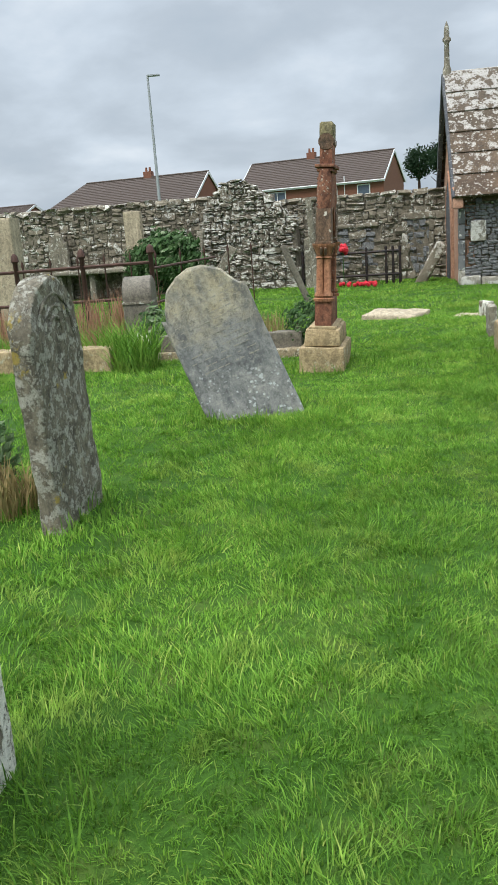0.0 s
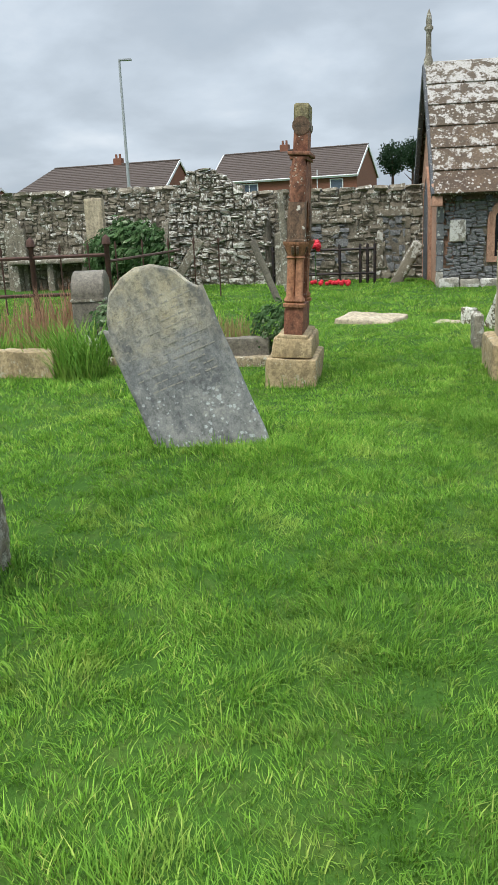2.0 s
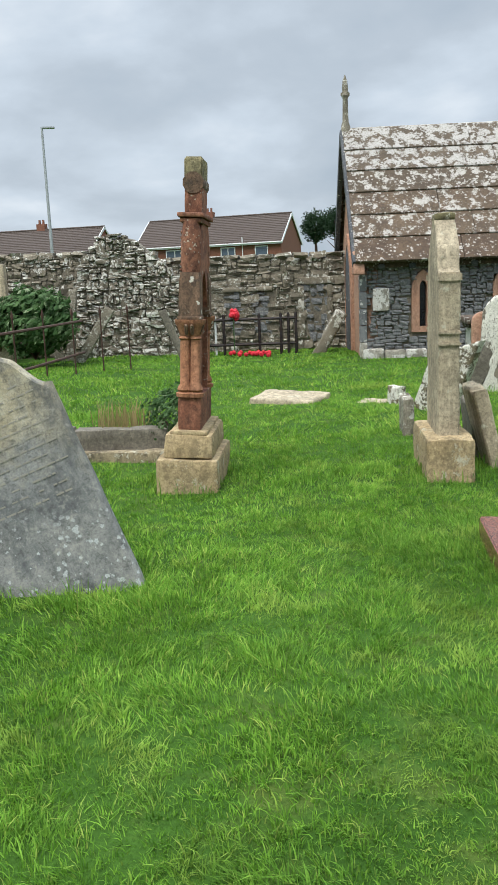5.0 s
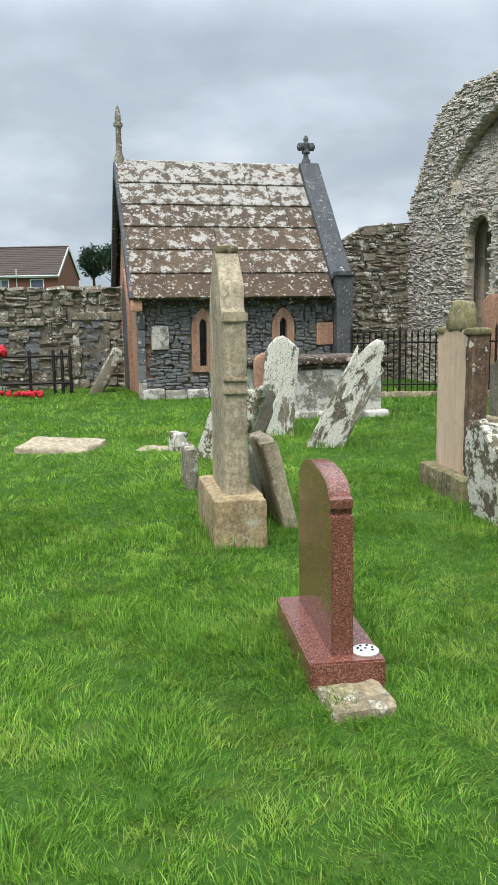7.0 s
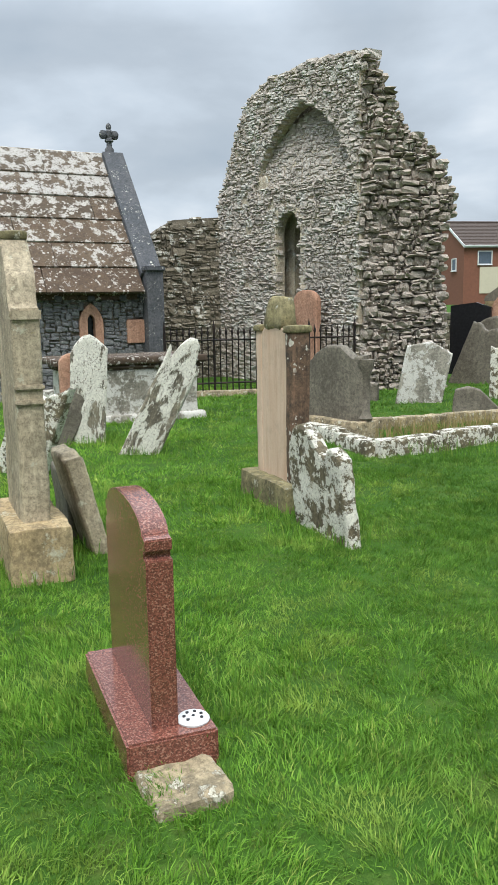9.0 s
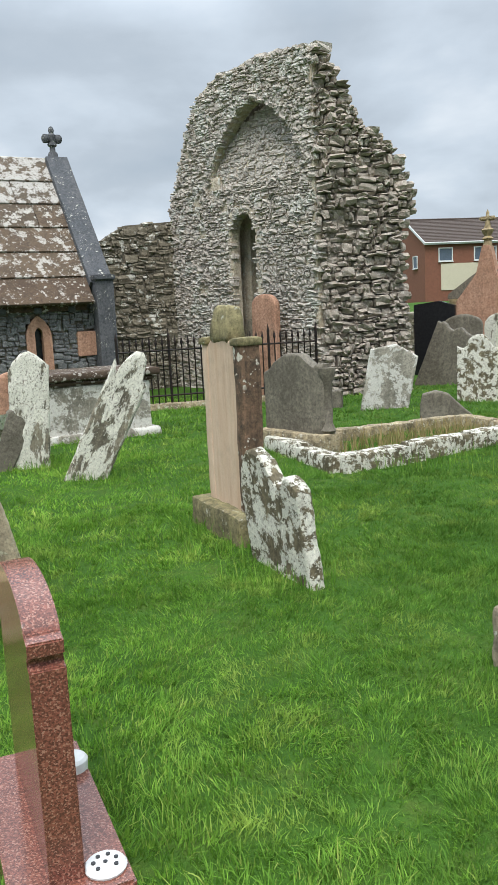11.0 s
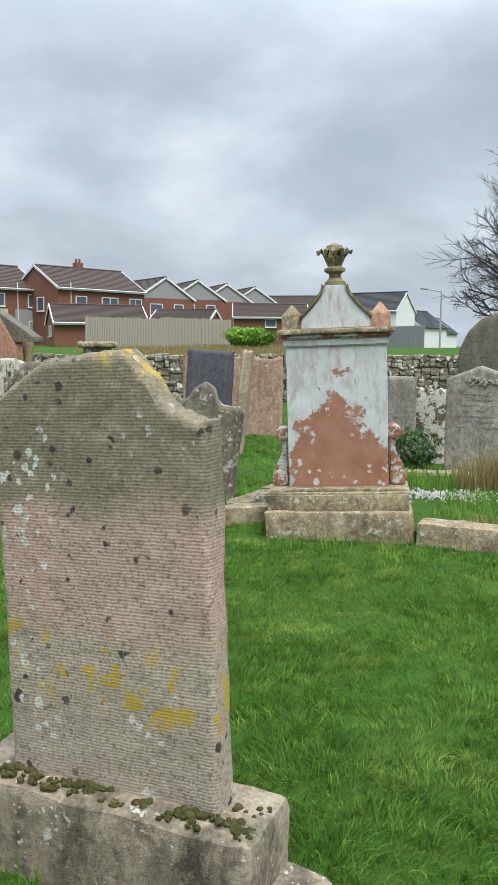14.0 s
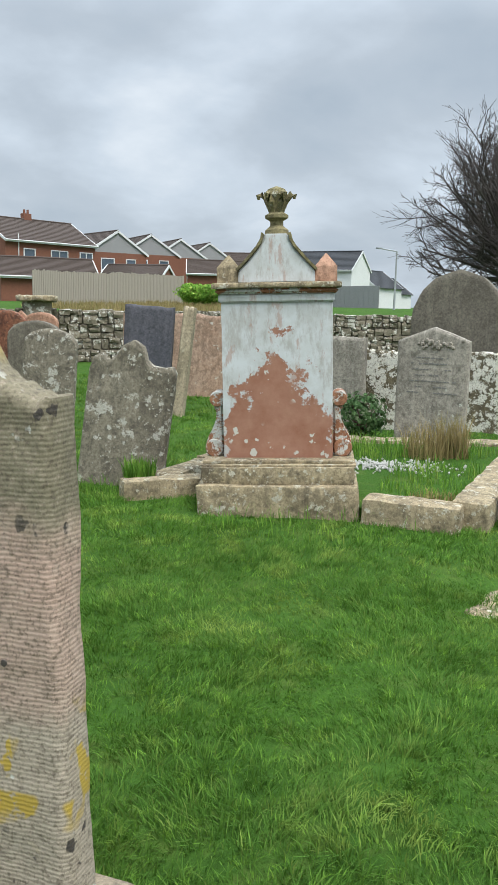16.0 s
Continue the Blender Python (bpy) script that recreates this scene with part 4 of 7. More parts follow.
def blade_mat(name, a, b, c):
    k = Nodes(name)
    geo = k.n.new("ShaderNodeNewGeometry").outputs["Random Per Island"]
    col = k.mix(geo, a, b)
    col = k.mix(k.step(geo, 0.86, 0.98), col, c)
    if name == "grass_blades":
        # blades mixed towards a darker green with growing x, edge broken by noise
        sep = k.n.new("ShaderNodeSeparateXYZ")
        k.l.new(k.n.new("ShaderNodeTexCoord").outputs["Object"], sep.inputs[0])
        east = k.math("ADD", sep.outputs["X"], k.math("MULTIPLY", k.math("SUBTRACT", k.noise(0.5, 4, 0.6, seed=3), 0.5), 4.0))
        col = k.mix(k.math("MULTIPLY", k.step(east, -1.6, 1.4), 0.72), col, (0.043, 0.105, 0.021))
    patch = k.noise(0.9, 4, 0.6)
    col = k.mix(k.math("MULTIPLY", k.step(patch, 0.42, 0.62), 0.5), col, [x * 0.8 for x in a])
    col = k.mix(k.math("MULTIPLY", k.step(k.noise(2.3, 5, 0.65, seed=12), 0.52, 0.66), 0.34), col, c)
    col = k.mix(k.math("MULTIPLY", k.step(k.noise(7, 6, 0.72, seed=18), 0.5, 0.62), 0.45), col, [x * 0.5 for x in a])
    tuft = k.noise(17, 4, 0.7, seed=25)
    col = k.mix(k.math("MULTIPLY", k.step(tuft, 0.5, 0.66), 0.5), col, [x * 0.6 for x in a])
    col = k.mix(k.math("MULTIPLY", k.step(tuft, 0.46, 0.32), 0.4), col, [min(0.6, x * 1.25) for x in b])
    k.put(k.p.inputs["Base Color"], col)
    k.p.inputs["Roughness"].default_value = 0.7
    k.p.inputs["Specular IOR Level"].default_value = 0.12
    tr = k.n.new("ShaderNodeBsdfTranslucent")
    k.put(tr.inputs["Color"], col)
    mx = k.n.new("ShaderNodeMixShader")
    mx.inputs[0].default_value = 0.28
    k.l.new(k.p.outputs[0], mx.inputs[1])
    k.l.new(tr.outputs[0], mx.inputs[2])
    k.l.new(mx.outputs[0], k.out.inputs[0])
    return k.mat


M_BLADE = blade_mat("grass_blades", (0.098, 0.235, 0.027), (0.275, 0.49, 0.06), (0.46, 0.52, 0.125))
M_STRAW = blade_mat("dry_grass", (0.34, 0.26, 0.12), (0.28, 0.22, 0.09), (0.20, 0.22, 0.07))
M_BRACKEN = blade_mat("dead_stems", (0.34, 0.18, 0.11), (0.42, 0.26, 0.16), (0.2, 0.11, 0.07))
M_IVY = blade_mat("ivy_leaves", (0.045, 0.10, 0.032), (0.12, 0.20, 0.075), (0.34, 0.40, 0.24))


def clump(name, x, y, z, n, r, h, mat, label, category, seed=1, lean=0.5, width=0.006):
    vs, fs = tuft_mesh(n, r, h, seed, lean, width)
    me = bpy.data.meshes.new(name)
    me.from_pydata(vs, [], fs)
    me.materials.append(mat)
    ob = new(name, me)
    ob.location = (x, y, z)
    return tagged(ob, label, category, kind="stuff")


def bush(name, x, y, z, rx, ry, rz, n, leaf, mat, label, seed=1):
    """A shrub: stems and a thick shell of small leaves."""
    rng = random.Random(seed)
    th = thing(name, pose(x, y, z), label, "shrub")
    bm = bmesh.new()
    for i in range(9):
        a = rng.uniform(0, 6.28)
        tip = Vector((rx * 0.7 * math.cos(a), ry * 0.7 * math.sin(a), rz * rng.uniform(0.7, 1.5)))
        add_bm(bm, tube([(0, 0, -0.05), tip * 0.5 + Vector((0, 0, 0.05)), tip], [0.015, 0.011, 0.005], 5))
    tagged(part("stems", bm, M_RUST, th), kind="stuff")
    vs, fs = [], []
    for i in range(n):
        d = Vector((rng.gauss(0, 1), rng.gauss(0, 1), rng.gauss(0, 1))).normalized()
        q = d * (1 + 0.35 * noise.noise(d * 2.3 + Vector((seed, 0, 0)))) * rng.uniform(0.72, 1.03)
        c = Vector((q.x * rx, q.y * ry, rz + q.z * rz))
        nrm = (d + Vector((rng.gauss(0, 0.5), rng.gauss(0, 0.5), rng.gauss(0, 0.5)))).normalized()
        a = nrm.orthogonal().normalized()
        b = nrm.cross(a)
        s, k = leaf * rng.uniform(0.6, 1.2), len(vs)
        vs += [c - a * s, c + b * s * 0.6 - nrm * s * 0.15, c + a * s, c - b * s * 0.6 - nrm * s * 0.15]
        fs += [(k, k + 1, k + 2, k + 3)]
    me = bpy.data.meshes.new("leaves")
    me.from_pydata(vs, [], fs)
    me.materials.append(mat)
    ob = new("leaves", me)
    ob.parent = th
    return th


def kerb_run(th, p, q, w, h, mat, seed=0, seg=0.9, name="kerb_stone"):
    """Kerb stones end to end from p to q."""
    p, q = Vector((*p, 0)), Vector((*q, 0))
    n = max(1, round((q - p).length / seg))
    yaw = math.degrees(math.atan2(q.y - p.y, q.x - p.x))
    for i in range(n):
        c = p.lerp(q, (i + 0.5) / n)
        part(name, block((q - p).length / n - 0.006, w, h + 0.2, (0, 0, -0.2), 0.018, 4, 0.008, seed + i), mat, th, m=pose(c.x, c.y, ground_z(c.x, c.y), 0, 0, yaw))


# near, start of the path
lh = headstone(-2.70, 3.07, 108, 0.56, 0.12, top_round(1.25, 0.3), M_LEFT, "tall grey lichen-streaked headstone leaning in the turf", side=4, nx=40, nz=56, wear=0.012)
for rad, zz in ((0.2, 0.93), (0.13, 0.95), (0.07, 0.97)):
    part("carved_hood", tube([(rad * math.cos(a), -0.058, zz + rad * 1.15 * math.sin(a)) for a in [math.pi * i / 14 for i in range(15)]], 0.011, 6), M_LEFT, lh)
headstone(-1.40, 1.06, STD, 0.66, 0.1, top_round(1.05, 0.2), M_WHITE, "dark stone slab with white lichen at its foot")
clump("dry_grass", -3.15, 2.95, 0, 380, 0.22, 0.3, M_STRAW, "straw-coloured dead grass behind a headstone", "grass", 3, 0.8)
bush("ivy_bush", -3.45, 3.0, 0.0, 0.3, 0.35, 0.33, 900, 0.035, M_IVY, "low dark ivy tangled behind a headstone", 5)
tilt = headstone(-2.83, 5.31, 26, 0.70, 0.09, poly_top([(-1, 0.95), (-0.9, 0.93), (-0.85, 1.0), (-0.62, 1.14), (-0.3, 1.205), (0, 1.225), (0.3, 1.205), (0.62, 1.13), (0.82, 1.0), (0.9, 0.97), (1, 0.96)]), M_TILT, "weathered grey headstone with yellowed top leaning far over sideways", side=21.5, back=6, nx=40, nz=40, wear=0.003)
M_LETTER = plain_mat("worn_lettering", (0.28, 0.26, 0.21), rough=0.9)
inscription(tilt, 0.56, 0.45, 1.0, -0.0455, M_LETTER, 12, 4, 0.012)

# gothic monument seen from its end
gm = thing("gothic_monument", at(-3.25, 7.56, STD, 0, 3.2), "red sandstone gothic monument on a stepped buff plinth", "monument")
part("step", block(0.86, 0.44, 0.36, (0, 0, -0.13), 0.018, 3, 0.006), M_BUFF, gm)
part("plinth", block(0.78, 0.36, 0.17, (0, 0, 0.23), 0.02, 3, 0.005, taper=0.93), M_BUFF, gm)
part("plinth_moulding", block(0.7, 0.27, 0.04, (0, 0, 0.385), 0.018, 2, 0.003), M_BUFF, gm)
part("pedestal", block(0.62, 0.165, 0.25, (0, 0, 0.415), 0.01, 2, 0.003), M_RED, gm)
gi = [(-0.19, 0.66), (-0.19, 1.2)] + [(-0.19 + 0.4 - 0.4 * math.cos(a), 1.2 + 0.4 * math.sin(a)) for a in (0.25, 0.55, 0.8, 1.0)]
gi = gi + [(-x, z) for x, z in gi[::-1]]
go = [(-0.24, 0.655), (-0.25, 1.2), (-0.27, 1.4), (-0.255, 1.62), (-0.2, 1.8), (-0.1, 1.86)]
go = go + [(-x, z) for x, z in go[::-1]]
part("arch_frame", ring(go, gi, -0.06, 0.06), M_RED, gm)
part("tablet", prism([(x * 1.04, z) for x, z in gi], 0.05, 0), M_RED, gm)
COL = [(0.062, 0.66), (0.064, 0.685), (0.045, 0.695), (0.056, 0.71), (0.05, 0.73), (0.036, 0.75), (0.034, 1.06), (0.046, 1.07), (0.036, 1.085), (0.05, 1.12), (0.068, 1.17), (0.074, 1.18), (0.074, 1.2)]
for sx in (-1, 1):
    for sy in (-1, 1):
        part("colonnette", lathe(COL, 14), M_ORANGE, gm, "orange sandstone colonnette with a leaf capital", pose(sx * 0.27, sy * 0.036, 0))
        for i in range(5):
            a = sx * 0.0 + 2 * math.pi * i / 5
            part("leaf", tube([(0.045 * math.cos(a), 0.045 * math.sin(a), 1.1), (0.066 * math.cos(a), 0.066 * math.sin(a), 1.15), (0.078 * math.cos(a), 0.078 * math.sin(a), 1.165)], [0.012, 0.016, 0.009], 5), M_STAINED, gm, m=pose(sx * 0.27, sy * 0.02, 0))
    part("impost", block(0.15, 0.17, 0.03, (sx * 0.26, 0, 1.195), 0.008, 1, 0.002), M_STAINED, gm)
    part("spandrel", lathe([(0.074, 1.22), (0.072, 1.45), (0.062, 1.52)], square=True), M_STAINED, gm, "black-stained springer block", pose(sx * 0.255, 0, 0))
    part("upper_shaft", lathe([(0.062, 1.5), (0.07, 1.58), (0.07, 1.7), (0.062, 1.8), (0.054, 1.87)], 14), M_RED, gm, m=pose(sx * 0.235, 0, 0))
    for i in range(16):
        part("bead", lathe([(0.004, -0.012), (0.012, 0.0), (0.004, 0.012)], 6), M_RED, gm, m=pose(sx * (0.262 - 0.0035 * i), -0.068, 1.25 + 0.036 * i))
part("cornice", block(0.54, 0.15, 0.035, (0, 0, 1.85), 0.012, 1, 0.002), M_RED, gm)
part("cornice", block(0.57, 0.185, 0.035, (0, 0, 1.885), 0.014, 1, 0.002), M_RED, gm)
part("neck", block(0.3, 0.125, 0.22, (0, 0, 1.915), 0.01, 2, 0.003), M_RED, gm)
part("cap", prism([(-0.15, 2.12), (0.15, 2.12), (0.15, 2.27), (0.13, 2.3), (-0.13, 2.3), (-0.15, 2.27)], 0.125, 0.01), M_OLIVE, gm, "olive-lichened capping stone")
part("roll", tube([(-0.155, 0.0, 2.125), (0.155, 0.0, 2.125)], 0.074, 12), M_STAINED, gm)

# enclosure of grey kerbs with ivy beside the monument
en = thing("grave_kerb", IV, "rough grey granite kerb round an overgrown grave", "kerb")
kerb_run(en, (-5.4, 7.75), (-3.85, 8.3), 0.2, 0.28, M_DARKSTONE, 3, 0.8)
kerb_run(en, (-5.45, 7.62), (-3.8, 8.16), 0.12, 0.1, M_KERB, 7, 0.9)
bush("ivy_bush", -3.86, 8.42, 0.05, 0.24, 0.24, 0.27, 900, 0.03, M_IVY, "small silvery ivy bush beside a kerb", 8)
clump("dry_grass", -4.35, 8.35, 0.2, 160, 0.25, 0.28, M_STRAW, "dry straw grass growing behind a kerb", "grass", 4, 0.5, 0.004)
gg = thing("headstone", at(-6.1, 8.35, -60), "thick grey granite headstone with a round top, ivy at its foot", "headstone", "headstones")
part("slab", slab(0.62, 0.36, top_round(0.95, 0.22), 20, 24, 0.004), M_DARKSTONE, gg)
part("band", block(0.64, 0.38, 0.05, (0, 0, 0.62), 0.012), M_GREY, gg)
bush("ivy_bush", -5.65, 8.0, 0.0, 0.22, 0.22, 0.3, 700, 0.035, M_IVY, "dark ivy climbing round a headstone", 9)
# low sandstone kerb with tufts
kb = thing("grave_kerb", IV, "low brown sandstone kerb with rough grass on it", "kerb")
kerb_run(kb, (-7.8, 6.55), (-5.5, 7.0), 0.24, 0.26, M_BUFF, 11, 0.75)
for i, (x, y, h) in enumerate(((-5.75, 7.25, 0.5), (-5.35, 7.15, 0.55), (-6.4, 7.1, 0.42), (-7.0, 6.95, 0.4), (-5.2, 6.95, 0.4))):
    clump("grass_tuft", x, y, 0, 340, 0.24, h, M_BLADE, "long green grass tuft by a kerb", "grass", 20 + i, 1.1, 0.006)
for i, (x, y, h, r) in enumerate(((-6.9, 8.6, 0.75, 0.5), (-7.9, 8.2, 0.6, 0.6), (-6.6, 8.9, 0.8, 0.3), (-8.8, 8.1, 0.6, 0.6))):
    clump("dead_stems", x, y, 0, 300, r, h, M_BRACKEN, "reddish-brown dead bracken stems", "dead plants", 40 + i, 0.35, 0.006)
headstone(-5.4, 7.35, 20, 0.18, 0.07, top_broken(0.32, 0.06, 3), M_WHITE, "small broken white stone stuck in the grass", side=-8)
# rusty railing
rr = thing("iron_railing", IV, "rusty low iron railing round a grave", "railing")
R0, R1 = Vector((-12.0, 8.2, 0)), Vector((-7.0, 9.9, 0))
for z in (0.5, 1.0):
    part("rail", tube([R0 + Vector((0, 0, z)), R1 + Vector((0, 0, z + 0.04))], 0.025), M_RUST, rr)
for i in range(6):
    p = R0.lerp(R1, i / 5)
    part("post", lathe([(0.04, -0.1), (0.035, 1.15), (0.06, 1.18), (0.05, 1.26), (0.01, 1.3)], 8), M_RUST, rr, m=pose(p.x, p.y, 0))
R2 = R1 + Vector((-1.0, 3.4, 0))
for z in (0.45, 0.95):
    part("rail", tube([R1 + Vector((0, 0, z)), R2 + Vector((0, 0, z))], 0.02), M_RUST, rr)
for i in range(14):
    p = R0.lerp(R2, i / 13) + Vector((0, 1.4, 0))
    part("bar", lathe([(0.014, 0), (0.014, 1.0), (0.03, 1.05), (0.004, 1.15)], 6), M_RUST, rr, m=pose(p.x, p.y, 0))
# stones and ivy against the boundary wall
headstone(-11.9, 16.1, 18, 0.42, 0.16, top_point(2.03, 0.03), M_PALE, "tall plain pale stone post against the wall", name="stone_post")
headstone(-14.2, 16.0, 18, 0.5, 0.14, top_ogee(1.65, 0.25), M_GREY, "narrow grey headstone against the boundary wall")
headstone(-11.75, 11.8, 18, 0.5, 0.4, top_point(1.95, 0.02), M_PALE, "square gate pillar of pale stone among graves", name="stone_post")
bt = thing("box_tomb", at(-13.3, 16.2, 18), "ruined low box tomb with an open side", "tomb")
part("lid", block(1.9, 0.7, 0.1, (0, 0, 0.62), 0.02, 3, 0.01), M_GREY, bt)
for x in (-0.85, 0.0, 0.85):
    part("support", block(0.16, 0.5, 0.7, (x, 0, -0.08), 0.02, 2, 0.01), M_GREY, bt)
bush("ivy_bush", -10.4, 15.2, 0.2, 0.85, 0.55, 0.66, 3600, 0.075, M_IVY, "large glossy ivy bush in front of the wall", 12)
bush("ivy_bush", -11.75, 15.85, 0.3, 0.3, 0.25, 0.45, 800, 0.05, M_IVY, "ivy climbing a stone post", 13)
for x, y, w, h, sd, lb in ((-9.95, 16.0, 0.2, 1.25, -34, "long grey stone slab leaning to one side"), (-10.35, 16.3, 0.16, 1.45, -6, "thin upright broken grey slab"), (-10.6, 16.3, 0.2, 1.0, 16, "thin grey slab leaning over")):
    headstone(x, y, 18, w, 0.09, top_broken(h, 0.04, x), M_GREY, lb, side=sd)
# leaning posts behind the monument
for x, y, h, sd in ((-6.45, 14.0, 1.15, 22), (-7.0, 15.6, 1.9, 3)):
    headstone(x, y, 30, 0.12, 0.09, top_broken(h, 0.03, x), M_DARKSTONE if sd > 10 else M_GREY, "thin weathered post leaning in the grass", side=sd, name="leaning_post", group="", nx=6, nz=16)
headstone(-7.75, 17.0, 18, 0.3, 0.14, top_point(1.15, 0.06), M_GREY, "pale narrow stone beside the old masonry stub")
# black pipe rail with flowers
pr = thing("pipe_railing", IV, "low black pipe railing round a grave with flowers", "railing")
p0, p1 = Vector((-8.0, 17.05, 0)), Vector((-5.95, 17.72, 0))
for z in (0.22, 0.72):
    part("rail", tube([p0 + Vector((0, 0, z)), p1 + Vector((0, 0, z))], 0.028, 8), M_IRON, pr)
for i in (0, 0.33, 0.66, 0.86, 0.93, 1):
    p = p0.lerp(p1, i)
    part("post", lathe([(0.032, -0.1), (0.032, 0.8), (0.02, 0.83)], 8), M_IRON, pr, m=pose(p.x, p.y, 0))
M_FLOWER = plain_mat("red_petals", (0.55, 0.015, 0.03), rough=0.6)
M_WHITEP = plain_mat("white_plastic", (0.72, 0.72, 0.70), rough=0.35)
fl = thing("flower_bunch", pose(-7.12, 17.3, 0), "bunch of artificial red flowers tied to the railing", "flowers")
bm = bmesh.new()
for i in range(16):
    q = bmesh.ops.create_icosphere(bm, subdivisions=1, radius=0.055)
    bmesh.ops.translate(bm, vec=(random.uniform(-0.1, 0.1), random.uniform(-0.08, 0.08), 0.8 + random.uniform(-0.06, 0.1)), verts=q["verts"])
part("petals", bm, M_FLOWER, fl)
part("stalk", tube([(0, 0, 0), (0, 0, 0.75)], 0.012), M_IVY, fl)
cr = thing("grave_cross", pose(-7.5, 17.25, 0, 0, 0, 18), "small white wooden cross", "cross")
part("upright", block(0.04, 0.02, 0.8, (0, 0, 0), 0.004), M_WHITEP, cr)
part("arm", block(0.16, 0.02, 0.04, (0, 0, 0.7), 0.004), M_WHITEP, cr)
wr = thing("wreath", pose(-6.75, 17.2, 0.03), "faded red wreath lying on the ground", "flowers")
bm = bmesh.new()
for i in range(26):
    q = bmesh.ops.create_icosphere(bm, subdivisions=1, radius=0.05)
    bmesh.ops.translate(bm, vec=(random.uniform(-0.45, 0.45), random.uniform(-0.1, 0.1), random.uniform(0, 0.05)), verts=q["verts"])
part("petals", bm, M_FLOWER, wr)
# raking stone against the wall by the chapel, fallen pieces
rs = thing("leaning_slab", pose(-5.5, 17.75, 0, 0, 30, 18), "long rough slab leaning against the chapel corner", "stone")
part("slab", block(0.22, 0.3, 1.05, (0, 0, -0.1), 0.03, 4, 0.02), M_RUBBLE, rs)
fs_ = thing("ledger_slab", pose(-3.9, 11.52, -0.02, 3, 1.5, -4), "flat pale ledger stone sunk in the turf", "gravestone")
part("slab", block(0.85, 0.6, 0.16, (0, 0, -0.06), 0.03, 4, 0.012), M_PALE, fs_)
fs_ = thing("ledger_slab", pose(-2.85, 11.5, -0.05, 2, 0, -4), "corner of a buried pale slab in the turf", "gravestone")
part("slab", block(0.35, 0.3, 0.1, (0, 0, -0.02), 0.03, 2, 0.01), M_PALE, fs_)

# pale pointed headstone and stones about it
ph = headstone(-1.53, 8.3, STD, 0.60, 0.15, poly_top([(-1, 1.42), (-0.86, 1.45), (-0.78, 1.5), (-0.72, 1.62), (-0.4, 1.74), (-0.1, 1.85), (0.1, 1.85), (0.4, 1.74), (0.72, 1.62), (0.78, 1.5), (0.86, 1.45), (1, 1.42)], 0.008), M_PALE, "tall pale pointed headstone on a heavy base block", base=(0.86, 0.34, 0.3), base_mat=M_BUFF, nx=44, nz=44)
part("cap", block(0.14, 0.152, 0.05, (0, 0, 1.815), 0.02, 2, 0.008), M_OLIVE, ph, "yellow-lichened tip")
for sx in (-1, 1):
    part("shoulder", block(0.05, 0.163, 0.07, (sx * 0.29, 0, 1.38), 0.012), M_PALE, ph)
    part("band", block(0.05, 0.158, 0.03, (sx * 0.29, 0, 1.02), 0.008), M_PALE, ph)
    part("band", block(0.05, 0.158, 0.03, (sx * 0.29, 0, 0.94), 0.008), M_PALE, ph)
headstone(-1.2, 8.62, STD, 0.5, 0.11, top_broken(0.62, 0.03, 1), M_PALE, "small plain grey slab leaning in the grass", side=0, back=-14)
headstone(-1.38, 9.0, STD, 0.5, 0.1, top_broken(0.42, 0.04, 6), M_DARKSTONE, "short dark broken slab beside a headstone", back=-4)
headstone(-2.1, 9.75, STD, 0.4, 0.1, top_broken(0.34, 0.04, 7), M_GREY, "small grey stump of a headstone")
headstone(-2.05, 10.95, -30, 0.5, 0.12, top_broken(0.75, 0.08, 8, 0.2), M_LICHEN, "brown lichened slab leaning over", side=-24)
headstone(-2.55, 11.38, -40, 0.2, 0.12, top_broken(0.2, 0.04, 9), M_LICHEN, "small broken lump of carved stone")
headstone(-1.75, 12.9, 10, 0.34, 0.16, top_round(0.98, 0.12), M_PINK, "narrow pink sandstone stone with white lichen")
headstone(-1.95, 12.6, 20, 0.28, 0.1, top_broken(0.62, 0.05, 3), M_DARKSTONE, "brown slab leaning over", side=-28)
headstone(-1.63, 12.72, 5, 0.40, 0.13, poly_top([(-1, 0.98), (-0.8, 1.08), (-0.4, 1.17), (0, 1.2), (0.35, 1.16), (0.7, 1.1), (1, 1.05)]), M_WHITE, "thick headstone white with lichen", side=-4, wear=0.012)
headstone(-1.03, 11.95, -3, 0.37, 0.13, poly_top([(-1, 1.16), (-0.85, 1.13), (-0.7, 1.02), (-0.5, 1.2), (-0.2, 1.3), (0.2, 1.32), (0.5, 1.26), (0.7, 1.08), (1, 1.04)]), M_WHITE, "white lichened headstone leaning far over", side=-27, wear=0.012)
tomb = thing("table_tomb", at(-1.28, 14.55, 18), "limewashed box tomb with a dark overhanging lid", "tomb")
part("chest", block(1.75, 0.8, 0.78, (0, 0, -0.1), 0.02, 3, 0.008), M_LIMEWASH, tomb)
part("lid", block(2.0, 0.95, 0.1, (0, 0, 0.74), 0.03, 3, 0.006), M_ROOF, tomb)
part("moulding", block(1.86, 0.87, 0.06, (0, 0, 0.68), 0.02), M_ROOF, tomb)
part("plinth", block(1.95, 0.95, 0.22, (0, 0, -0.12), 0.03, 3, 0.01), M_LIMEWASH, tomb)

